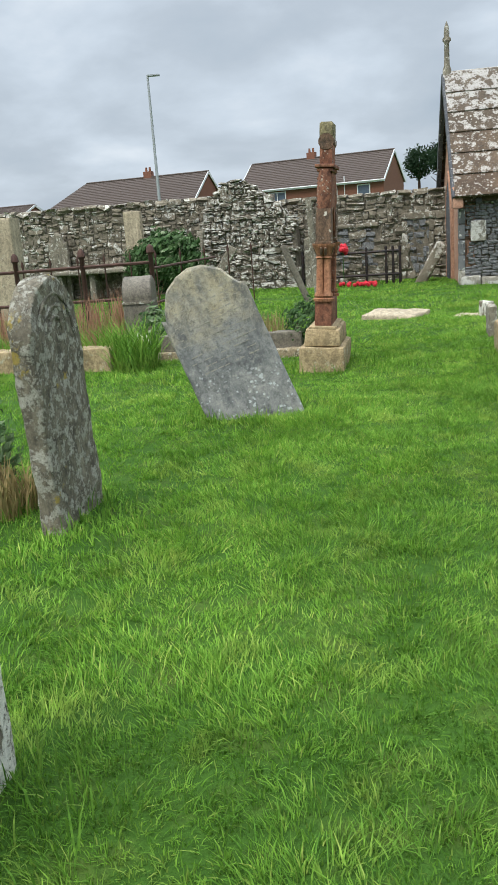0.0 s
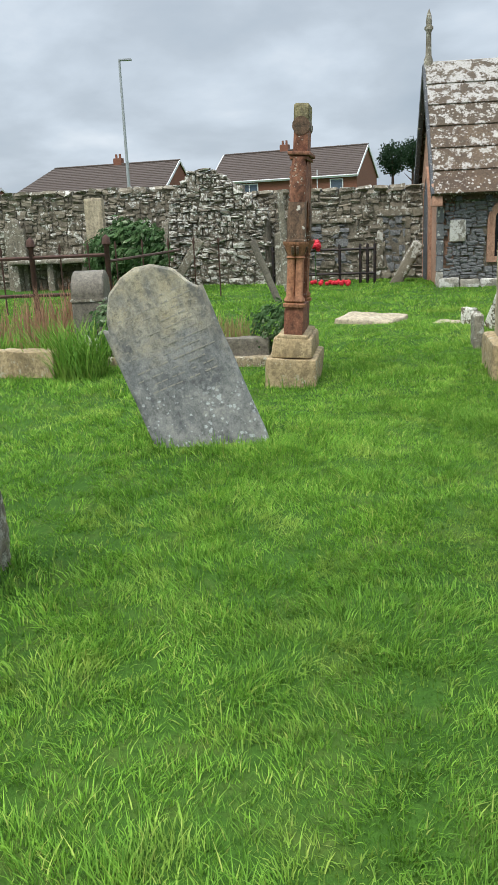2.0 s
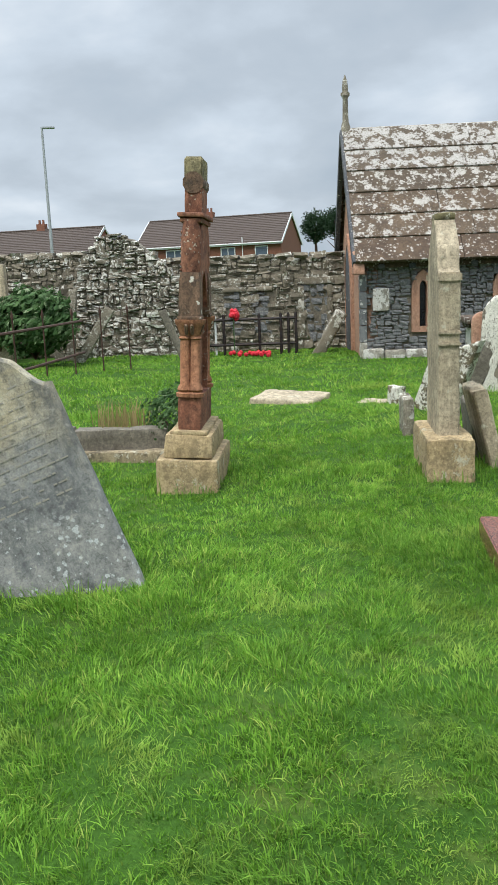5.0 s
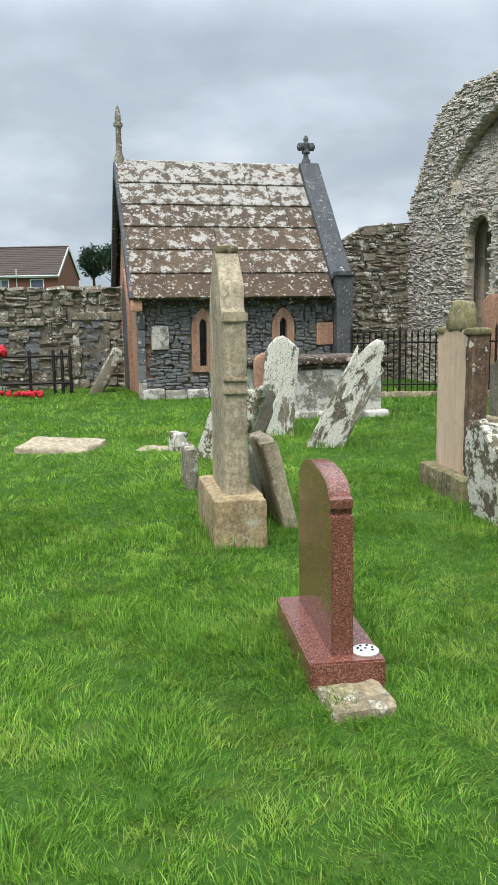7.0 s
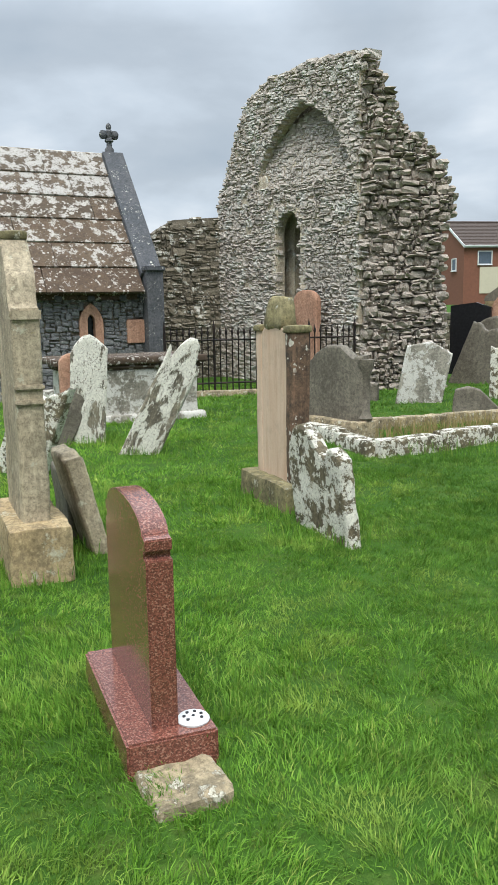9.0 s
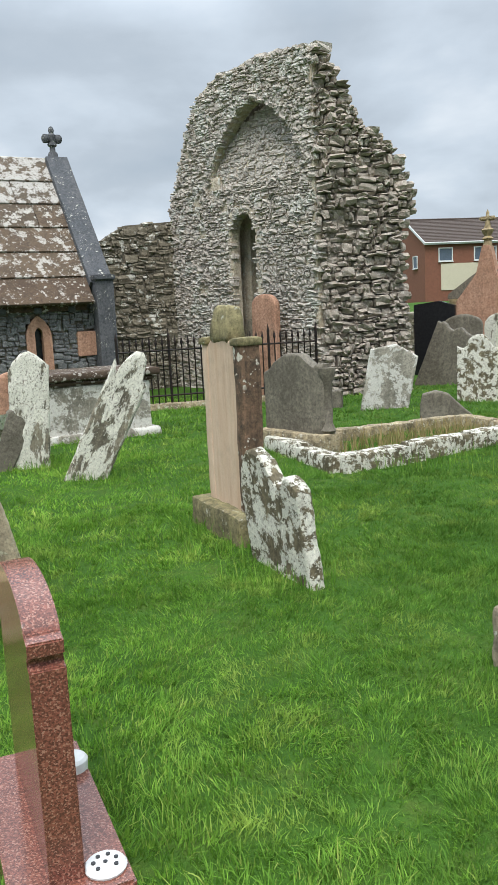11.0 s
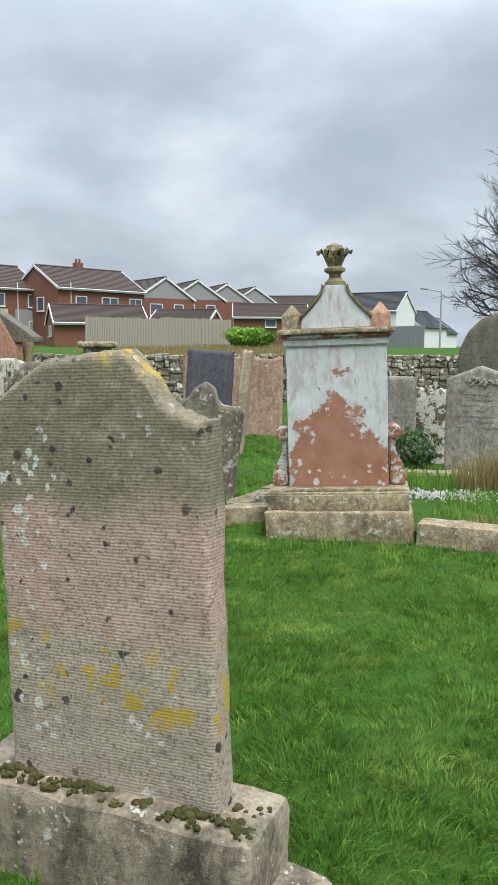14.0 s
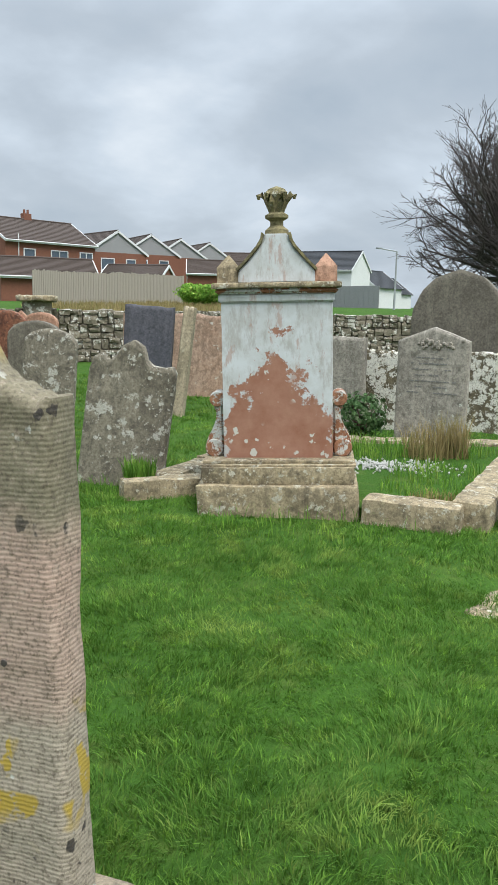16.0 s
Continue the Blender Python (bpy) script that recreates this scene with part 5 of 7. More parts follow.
# polished red granite
k = Nodes("polished_red_granite")
v = k.n.new("ShaderNodeTexVoronoi")
v.inputs["Scale"].default_value = 240
k.l.new(k.co, v.inputs["Vector"])
gr = k.n.new("ShaderNodeRGBToBW")
k.l.new(v.outputs["Color"], gr.inputs[0])
gc = k.mix(k.step(gr.outputs[0], 0.25, 0.75), (0.09, 0.036, 0.026), (0.23, 0.08, 0.055))
gc = k.mix(k.step(gr.outputs[0], 0.72, 0.8), gc, (0.30, 0.15, 0.11))
M_GRANITE = k.finish(gc, 0.16, None, spec=0.5)
rg = thing("headstone", at(-0.825, 6.385, -75), "polished red granite headstone on a granite base", "headstone", "headstones")
part("foundation", block(0.35, 0.25, 0.13, (0.45, 0.0, -0.085), 0.02, 4, 0.02, 3), M_KERB, rg, "cracked pale concrete footing")
part("base", block(0.77, 0.30, 0.13, (0, 0, 0.0), 0.008), M_GRANITE, rg)
gt = [(-0.29, 0), (0.29, 0), (0.29, 0.60), (0.265, 0.605), (0.265, 0.625), (0.285, 0.63), (0.285, 0.67), (0.25, 0.68)] + [(0.25 * math.cos(a), 0.68 + 0.085 * math.sin(a)) for a in [math.pi * i / 14 for i in range(1, 14)]] + [(-0.25, 0.68), (-0.285, 0.67), (-0.285, 0.63), (-0.265, 0.625), (-0.265, 0.605), (-0.29, 0.60)]
part("slab", prism(gt, 0.088, 0.004), M_GRANITE, rg, m=pose(-0.01, -0.008, 0.125) @ Matrix.Diagonal((1.12, 1, 0.94, 1)))
vase = part("vase_lid", lathe([(0.052, 0.125), (0.055, 0.136), (0.05, 0.142), (0.0, 0.145)], 20), M_WHITEP, rg, "white perforated vase lid", pose(0.3, 0.09, 0))
part("vase_lid", lathe([(0.045, 0.125), (0.048, 0.16), (0.04, 0.17), (0.0, 0.172)], 20), M_WHITEP, rg, "white vase lid", pose(-0.2, 0.105, 0))
for i in range(7):
    a = i * 0.9
    part("hole", lathe([(0.006, 0.14), (0.006, 0.147)], 8), M_BLACK, vase, m=pose(0.03 * math.cos(a) * (i > 0), 0.03 * math.sin(a) * (i > 0), 0))

sd = headstone(0.13, 9.6, -73, 0.5, 0.13, poly_top([(-1, 1.28), (-0.8, 1.29), (-0.5, 1.32), (-0.2, 1.35), (0, 1.36), (0.2, 1.35), (0.5, 1.32), (0.8, 1.29), (1, 1.28)], 0.01), M_SAND, "buff sandstone headstone with dark-stained pilasters and yellowed top", base=(0.84, 0.36, 0.2), base_mat=M_OLIVE, nx=40, nz=40, wear=0.003)
for sx in (-1, 1):
    part("pilaster", block(0.1, 0.15, 1.1, (sx * 0.265, 0, 0.19), 0.012, 3, 0.004, sx), M_STAINED if sx > 0 else M_SAND, sd, "dark-stained pilaster spotted with lichen" if sx > 0 else "")
    part("capital", block(0.13, 0.18, 0.055, (sx * 0.265, 0, 1.27), 0.015, 2, 0.004), M_OLIVE, sd)
part("crest", block(0.36, 0.175, 0.26, (0, 0, 1.28), 0.05, 3, 0.02, 3, 0.55), M_OLIVE, sd, "olive-lichened crest stone")
headstone(0.28, 8.64, STD, 0.72, 0.09, poly_top([(-1, 0.42), (-0.85, 0.62), (-0.6, 0.72), (-0.35, 0.73), (0.0, 0.66), (0.25, 0.54), (0.45, 0.52), (0.6, 0.57), (0.75, 0.56), (1, 0.5)]), M_LICHEN, "small broken headstone blotched with white lichen", side=8, back=-3, nx=36, nz=30, wear=0.008)

# ---- graves past the ruin, east side ----
dk = headstone(1.15, 12.52, -56, 0.86, 0.13, poly_top([(-1, 0.8), (-0.8, 0.83), (-0.66, 0.9), (-0.4, 0.96), (-0.2, 1.0), (0.25, 1.0), (0.45, 0.94), (0.7, 0.87), (0.78, 0.9), (1, 0.9)]), M_DARKSTONE, "smooth dark grey headstone with shouldered top", base=(0.98, 0.32, 0.2), base_mat=M_KERB, wear=0.002)
part("scroll", lathe([(0.06, 0), (0.08, 0.03), (0.05, 0.1), (0.05, 0.5), (0.09, 0.6), (0.09, 0.66)], 12), M_DARKSTONE, dk, m=pose(0.43, 0, 0.2))
kp = thing("grave_kerb", IV, "lichened stone kerb round a grave full of dry grass", "kerb")
kerb_run(kp, (1.28, 11.32), (3.42, 12.1), 0.2, 0.17, M_LICHEN, 31, 0.75)
kerb_run(kp, (1.28, 11.32), (0.9, 12.7), 0.2, 0.15, M_LICHEN, 41, 0.7)
kerb_run(kp, (3.55, 12.12), (3.2, 13.2), 0.18, 0.14, M_KERB, 51, 0.6)
kerb_run(kp, (1.3, 12.75), (3.2, 13.25), 0.16, 0.13, M_KERB, 61, 0.7)
for i in range(7):
    clump("dry_grass", 1.75 + 0.22 * i, 11.95 + 0.1 * i + 0.25 * (i % 2), 0.05, 80, 0.3, 0.17, M_STRAW, "dry straw-coloured grass inside a grave kerb", "grass", 60 + i, 0.8, 0.004)
headstone(2.95, 15.3, -15, 0.66, 0.09, top_point(0.92, 0.12), M_LIMEWASH, "pale headstone leaning to one side", side=-11)
headstone(2.05, 16.4, -20, 0.5, 0.3, top_broken(0.32, 0.08, 8), M_RUBBLE, "heap of fallen grey stones", group="", name="fallen_stone")
headstone(2.35, 15.9, -20, 0.3, 0.2, top_broken(0.25, 0.08, 9), M_DARKSTONE, "dark fallen block of stone", group="", name="fallen_stone")
headstone(4.47, 15.55, -28, 0.62, 0.12, top_ogee(0.98, 0.2), M_LICHEN, "lichen-covered headstone with scrolled top")
headstone(3.25, 13.75, -20, 0.62, 0.1, poly_top([(-1, 0.2), (-0.9, 0.34), (-0.4, 0.38), (0.1, 0.34), (0.6, 0.18), (1, 0.08)]), M_DARKSTONE, "low broken stub of a headstone")
headstone(3.72, 12.3, -60, 0.62, 0.1, top_shoulder(1.26, 0.15, 0.75), M_GREY, "tall grey-green headstone with a yellowed top", side=1)
headstone(4.15, 13.3, -60, 0.7, 0.1, top_ogee(1.2, 0.2), M_GREY, "lichened grey headstone standing in grass")
headstone(4.7, 17.9, -40, 0.7, 0.14, top_broken(1.05, 0.08, 12), M_DARKSTONE, "dark brown slab leaning far over", side=-22)
headstone(5.5, 18.6, -30, 0.7, 0.14, top_round(1.2, 0.2), M_DARKSTONE, "dark brown round-topped headstone")
pm = thing("small_pillar", at(5.05, 18.0, -40), "small stone pillar with a pyramid cap", "monument")
part("pillar", block(0.3, 0.3, 0.62, (0, 0, -0.1), 0.015, 2, 0.004), M_PALE, pm)
part("cap", lathe([(0.19, 0.52), (0.19, 0.56), (0.005, 0.76)], square=True), M_PALE, pm)
bh = thing("headstone", at(5.5, 20.0, -40), "polished black granite headstone", "headstone", "headstones")
part("slab", prism([(-0.42, 0.1), (0.42, 0.1), (0.42, 1.36), (0.1, 1.46), (-0.42, 1.4)], 0.12, 0.006), M_BLACK, bh)
part("base", block(1.0, 0.35, 0.16, (0, 0, -0.04), 0.01), M_BLACK, bh)
headstone(4.95, 20.3, -40, 0.22, 0.2, top_point(1.35, 0.03), M_PALE, "square stone gatepost by the ruin", name="stone_post", group="")
# pedimented pink tomb
pt = thing("pediment_tomb", at(7.0, 20.6, -40), "pink rendered tomb with pediment and carved cross finial", "monument")
part("body", block(1.25, 0.7, 1.55, (0, 0, -0.1), 0.02, 2, 0.006), M_BUFF, pt)
part("pediment", prism([(-0.85, 1.45), (0.85, 1.45), (0.85, 1.55), (0.0, 2.15), (-0.85, 1.55)], 0.8, 0.02), M_DARKSTONE, pt)
part("panel", prism([(-0.62, 0.15), (0.5, 0.15), (0.5, 1.4), (0.2, 1.95), (0.08, 2.5), (-0.08, 2.5), (-0.2, 1.95), (-0.62, 1.4)], 0.3, 0.02), M_PINK, pt, "pink faded render panel", pose(0, -0.4, 0))
for x in (-0.72, 0.72):
    part("column", lathe([(0.11, -0.1), (0.11, 0.12), (0.08, 0.18), (0.075, 1.28), (0.11, 1.36), (0.12, 1.46)], 12), M_BUFF, pt, m=pose(x, -0.34, 0))
fn = part("finial", lathe([(0.1, 2.45), (0.08, 2.6), (0.12, 2.63), (0.07, 2.68), (0.13, 2.8), (0.07, 2.84), (0.05, 2.95), (0.03, 3.15), (0.005, 3.2)], 10), M_BUFF, pt, m=pose(0, -0.4, 0))
part("cross_arm", block(0.34, 0.1, 0.09, (0, 0, 2.98), 0.03), M_BUFF, fn)
headstone(8.9, 20.5, -40, 0.7, 0.14, top_point(1.2, 0.35), M_PINK, "brown sandstone headstone with a pointed top")
headstone(3.1, 19.4, -40, 0.5, 0.1, top_round(1.2, 0.15), M_PINK, "round-topped red headstone in front of the ruin")
headstone(1.75, 17.95, -57, 0.6, 0.12, top_round(1.72, 0.2), M_PINK, "red sandstone headstone against the ruined wall")
# railings before the ruin
rl = thing("iron_railing", IV, "black spiked iron railing in front of the ruin", "railing")
q0, q1 = Vector((-0.75, 16.85, 0)), Vector((2.45, 17.3, 0))
part("plinth", block((q1 - q0).length, 0.2, 0.2, (0, 0, -0.1), 0.02, 3, 0.008), M_KERB, rl, m=pose((q0.x + q1.x) / 2, (q0.y + q1.y) / 2, 0, 0, 0, math.degrees(math.atan2(q1.y - q0.y, q1.x - q0.x))))
for z in (0.22, 0.92):
    part("rail", tube([q0 + Vector((0, 0, z)), q1 + Vector((0, 0, z))], 0.015), M_IRON, rl)
for i in range(33):
    p = q0.lerp(q1, i / 32)
    tall = 0.1 if i % 8 == 0 else 0.0
    part("spike" if not tall else "post", lathe([(0.011 + tall * 0.1, 0.08), (0.011 + tall * 0.1, 1.0 + tall), (0.024, 1.03 + tall), (0.016, 1.06 + tall), (0.003, 1.14 + tall)], 6), M_IRON, rl, m=pose(p.x, p.y, 0))

# brown tooled headstone
M_GRIMY = stone_mat("grimy_mossy_base", (0.36, 0.325, 0.265), (0.27, 0.24, 0.195), grime=(0.03, 0.03, 0.026), grime_amt=1.0, lichen_amt=0.1, spot=0.3, bump=1.0)
M_CHALK = stone_mat("broken_white_marble", (0.46, 0.45, 0.42), (0.56, 0.55, 0.52), grime=(0.16, 0.14, 0.1), grime_amt=0.6, bump=0.3, warm=False)
M_LETTER_FAINT = plain_mat("worn_lettering", (0.19, 0.185, 0.17), rough=0.9)
k = Nodes("tooled_brown_sandstone")
fine, mid, big = k.noise(90, 6, 0.75), k.noise(12, 9, 0.74, seed=3), k.noise(2.5, 4, 0.6, seed=5)
sep = k.n.new("ShaderNodeSeparateXYZ")
tc = k.n.new("ShaderNodeTexCoord")
k.l.new(tc.outputs["Object"], sep.inputs[0])
hz_ = k.math("ADD", sep.outputs["Z"], k.math("MULTIPLY", k.math("SUBTRACT", k.noise(4, 5, 0.65, seed=6), 0.5), 0.3))
tan = k.mix(k.step(big, 0.35, 0.65), (0.46, 0.32, 0.25), (0.42, 0.315, 0.245))
olive = k.mix(mid, (0.12, 0.105, 0.065), (0.28, 0.245, 0.165))
greyl = k.mix(mid, (0.24, 0.195, 0.14), (0.50, 0.435, 0.34))
tcol = k.mix(k.step(hz_, 1.02, 1.1), tan, olive)
tcol = k.mix(k.step(hz_, 0.74, 0.68), tcol, greyl)
wv = k.n.new("ShaderNodeTexWave")
wv.wave_type, wv.bands_direction = "BANDS", "Z"
wv.inputs["Scale"].default_value, wv.inputs["Distortion"].default_value, wv.inputs["Detail"].default_value = 34.0, 2.6, 5.0
k.l.new(tc.outputs["Object"], wv.inputs["Vector"])
# tooling grooves darkened in the colour along the low parts of the wave
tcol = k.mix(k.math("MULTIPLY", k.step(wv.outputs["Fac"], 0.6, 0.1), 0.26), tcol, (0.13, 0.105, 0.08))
tcol = k.mix(k.math("MULTIPLY", k.step(mid, 0.55, 0.7), 0.45), tcol, (0.09, 0.08, 0.06))
tcol = k.mix(k.math("MULTIPLY", k.spots(19, 0.22, 3), k.step(k.noise(3.1, 2, 0.5, seed=19), 0.48, 0.54)), tcol, (0.045, 0.04, 0.035))
wh = k.math("MULTIPLY", k.spots(26, 0.3, 14), k.step(k.noise(3.6, 2, 0.5, seed=23), 0.52, 0.56))
tcol = k.mix(wh, tcol, (0.52, 0.52, 0.47))
tcol = k.mix(k.math("MULTIPLY", k.step(fine, 0.5, 0.62), 0.7), tcol, (0.09, 0.07, 0.05))
pit = k.noise(30, 8, 0.78, seed=44)
tcol = k.mix(k.math("MULTIPLY", k.step(pit, 0.54, 0.64), 0.4), tcol, (0.10, 0.08, 0.06))
tcol = k.mix(k.math("MULTIPLY", k.step(pit, 0.46, 0.36), 0.35), tcol, (0.52, 0.42, 0.33))
tcol = k.mix(k.math("MULTIPLY", k.step(fine, 0.45, 0.3), 0.3), tcol, (0.48, 0.40, 0.33))
band = k.math("MULTIPLY", k.step(hz_, 0.46, 0.52), k.step(hz_, 0.74, 0.68))
yl = k.math("MULTIPLY", k.math("MULTIPLY", k.math("MULTIPLY", k.spots(13, 0.5, 29), k.step(k.noise(5, 3, 0.6, seed=31), 0.42, 0.45)), k.step(k.noise(38, 5, 0.7, seed=33), 0.36, 0.44)), band)
yt = k.math("MULTIPLY", k.step(k.math("ADD", sep.outputs["Z"], k.math("MULTIPLY", sep.outputs["X"], 0.5)), 1.45, 1.5), k.step(k.noise(14, 8, 0.72, seed=37), 0.5, 0.54))
tcol = k.mix(k.math("MAXIMUM", yl, k.math("MULTIPLY", yt, k.step(sep.outputs["X"], 0.0, 0.05))), tcol, k.mix(fine, (0.46, 0.31, 0.04), (0.32, 0.24, 0.06)))
th_ = k.math("ADD", k.math("ADD", k.math("MULTIPLY", wv.outputs["Fac"], 0.13), k.math("MULTIPLY", mid, 0.4)), k.math("MULTIPLY", fine, 0.4))
M_TOOLED2 = k.finish(tcol, 0.95, th_, 0.6, 0.006)
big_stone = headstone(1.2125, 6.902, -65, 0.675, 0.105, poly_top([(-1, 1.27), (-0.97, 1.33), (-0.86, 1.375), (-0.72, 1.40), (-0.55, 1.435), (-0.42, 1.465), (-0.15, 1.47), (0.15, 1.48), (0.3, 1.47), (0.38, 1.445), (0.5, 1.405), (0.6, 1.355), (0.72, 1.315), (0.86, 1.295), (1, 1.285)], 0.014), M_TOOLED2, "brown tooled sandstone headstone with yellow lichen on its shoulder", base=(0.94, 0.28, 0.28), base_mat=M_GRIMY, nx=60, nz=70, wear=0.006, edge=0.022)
face = next(c for c in big_stone.children if c.name.startswith("slab"))
face.matrix_basis = pose(0.009, 0.0105, 0, -0.3, -2.4, 0)
# thin discs on the face: the shade of pits is put into their colour
M_PIT_SHADE = plain_mat("painted_pit_shade", (0.05, 0.042, 0.035), (0.085, 0.072, 0.06), rough=0.95)
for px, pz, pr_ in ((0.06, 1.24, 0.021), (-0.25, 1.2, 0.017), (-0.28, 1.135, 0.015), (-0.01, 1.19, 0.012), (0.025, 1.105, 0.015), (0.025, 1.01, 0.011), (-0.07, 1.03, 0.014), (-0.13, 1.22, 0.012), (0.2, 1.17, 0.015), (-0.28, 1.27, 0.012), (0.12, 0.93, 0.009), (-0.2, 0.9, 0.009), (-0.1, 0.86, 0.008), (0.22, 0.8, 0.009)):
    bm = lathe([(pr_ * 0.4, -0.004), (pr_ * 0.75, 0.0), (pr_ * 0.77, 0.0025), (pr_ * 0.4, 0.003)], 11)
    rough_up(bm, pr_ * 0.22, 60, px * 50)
    part("pit", bm, M_PIT_SHADE, face, m=pose(px, -0.0515, pz, 90))
M_MOSS = blade_mat("moss", (0.06, 0.06, 0.018), (0.12, 0.115, 0.04), (0.16, 0.13, 0.06))
bm = bmesh.new()
rng = random.Random(9)
for i in range(700):
    x = rng.uniform(-0.45, 0.45)
    y = rng.choice((rng.uniform(-0.115, -0.05), rng.gauss(-0.055, 0.012), rng.uniform(-0.1, 0.11) if x > 0.36 else -0.06))
    if noise.noise(Vector((x * 9, y * 16, 2))) < 0.0 or (x > 0.36) < (y > -0.04):
        continue
    q = bmesh.ops.create_icosphere(bm, subdivisions=1, radius=rng.choice((rng.uniform(0.004, 0.008), rng.uniform(0.006, 0.014))))
    bmesh.ops.scale(bm, vec=(1.1, 1.0, 0.9), verts=q["verts"])
    for v in q["verts"]:
        v.co *= rng.uniform(0.8, 1.15)
    bmesh.ops.translate(bm, vec=(x, y, 0.283), verts=q["verts"])
tagged(part("moss", bm, M_MOSS, big_stone, "clumps of green-brown moss"), kind="stuff")
ws_ = thing("broken_slab", pose(1.375, 6.325, 0.04, -87, 0, -22), "broken white stone slab lying by a base", "stone")
part("slab", prism([(-0.14, -0.07), (0.02, -0.1), (0.12, -0.06), (0.14, 0.05), (0.05, 0.085), (0.03, 0.03), (-0.05, 0.02), (-0.12, -0.02)], 0.05, 0.004, 0.005), M_CHALK, ws_)
ws_ = thing("broken_slab", pose(1.47, 6.45, 0.0, 0, 10, -62), "dark wedge of stone beside a headstone base", "stone")
part("slab", block(0.16, 0.14, 0.12, (0, 0, -0.06), 0.02, 3, 0.008), M_GRIMY, ws_)

headstone(4.30, 10.63, -50, 0.68, 0.11, poly_top([(-1, 0.9), (-0.9, 1.0), (-0.75, 1.03), (-0.62, 0.98), (-0.45, 1.0), (-0.3, 1.1), (-0.05, 1.16), (0.2, 1.12), (0.3, 1.02), (0.45, 0.98), (0.7, 0.98), (0.9, 1.0), (1, 0.95)]), M_GREY, "grey headstone spotted with lichen, leaning", side=-7, nx=40)
kl = thing("grave_kerb", IV, "worn kerb with a grass tuft beside the tomb", "kerb")
kerb_run(kl, (4.0, 10.2), (4.6, 9.95), 0.2, 0.14, M_KERB, 71, 0.8)
kerb_run(kl, (4.35, 10.15), (6.4, 11.0), 0.2, 0.16, M_KERB, 72, 0.8)
clump("grass_tuft", 4.25, 10.3, 0.1, 200, 0.12, 0.18, M_BLADE, "green grass tuft on a kerb", "grass", 81)

# painted tomb
k = Nodes("flaking_white_paint")
sep = k.n.new("ShaderNodeSeparateXYZ")
tc = k.n.new("ShaderNodeTexCoord")
k.l.new(tc.outputs["Object"], sep.inputs[0])
ax = k.math("ABSOLUTE", k.math("SUBTRACT", sep.outputs["X"], 0.0))
hgt = k.math("ADD", sep.outputs["Z"], k.math("MULTIPLY", ax, 1.5))
hgt = k.math("ADD", hgt, k.math("MULTIPLY", k.math("SUBTRACT", k.noise(4.5, 7, 0.7, seed=3), 0.5), 2.0))
hgt = k.math("ADD", hgt, k.math("MULTIPLY", k.math("SUBTRACT", k.noise(34, 6, 0.75, seed=4), 0.5), 0.5))
fl_ = k.step(hgt, 1.14, 1.2)
fine = k.noise(60, 5, 0.7, seed=5)
white = k.mix(k.step(k.noise(5, 6, 0.65, seed=8), 0.4, 0.7), (0.53, 0.55, 0.55), (0.41, 0.41, 0.385))
white = k.mix(k.math("MULTIPLY", k.step(k.noise(16, 7, 0.75, (1, 1, 0.3), 51), 0.5, 0.62), 0.55), white, (0.30, 0.27, 0.23))
white = k.mix(k.math("MULTIPLY", k.step(k.noise(7, 7, 0.72, (1.3, 1, 0.35), 57), 0.56, 0.62), 0.6), white, (0.36, 0.22, 0.165))
red = k.mix(k.step(k.noise(6, 5, 0.65, seed=9), 0.35, 0.65), (0.26, 0.115, 0.07), (0.33, 0.17, 0.115))
red = k.mix(k.math("MULTIPLY", k.spots(14, 0.3, 6), k.step(k.noise(4, 2, 0.5, seed=10), 0.47, 0.53)), red, (0.5, 0.48, 0.42))
M_FLAKE = k.finish(k.mix(fl_, red, white), 0.85, k.math("ADD", k.math("MULTIPLY", fl_, 0.6), k.math("MULTIPLY", fine, 0.4)), 0.4, 0.006)
MY = -49
mon = thing("painted_tomb", at(4.765, 9.315, MY, 2.3), "pedestal tomb with flaking white paint over red sandstone", "monument")
part("plinth", block(1.11, 0.72, 0.34, (0, 0, -0.12), 0.02, 4, 0.008), M_KERB, mon)
part("step", block(1.05, 0.62, 0.125, (0, 0, 0.215), 0.012, 4, 0.004), M_KERB, mon)
part("moulding", block(1.07, 0.58, 0.022, (0, 0, 0.333), 0.01, 2, 0.002), M_KERB, mon)
part("moulding", block(1.03, 0.5, 0.026, (0, 0, 0.352), 0.012, 2, 0.002), M_KERB, mon)
part("shaft", block(0.76, 0.3, 1.08, (0, 0, 0.37), 0.008, 3, 0.002), M_FLAKE, mon)
part("frieze", block(0.79, 0.33, 0.06, (0, 0, 1.446), 0.01), M_FLAKE, mon)
part("bed_moulding", block(0.83, 0.37, 0.035, (0, 0, 1.505), 0.012), M_PAINTED, mon)
part("cornice", block(0.88, 0.42, 0.04, (0, 0, 1.539), 0.014, 2, 0.003), M_KERB, mon)
pd = [(-0.26, 1.575), (0.26, 1.575), (0.26, 1.655), (0.18, 1.735), (0.115, 1.81), (0.088, 1.855), (0.08, 1.9), (-0.08, 1.9), (-0.088, 1.855), (-0.115, 1.81), (-0.18, 1.735), (-0.26, 1.655)]
part("pediment", prism(pd, 0.24, 0.01), M_FLAKE, mon)
for x in (-1, 1):
    rk = [(0.262, 1.655), (0.182, 1.737), (0.117, 1.812), (0.09, 1.857), (0.082, 1.9)]
    part("coping", prism([(x * a, z) for a, z in rk] + [(x * (a + 0.016), z + 0.012) for a, z in reversed(rk)], 0.27, 0.003), M_OLIVE, mon)
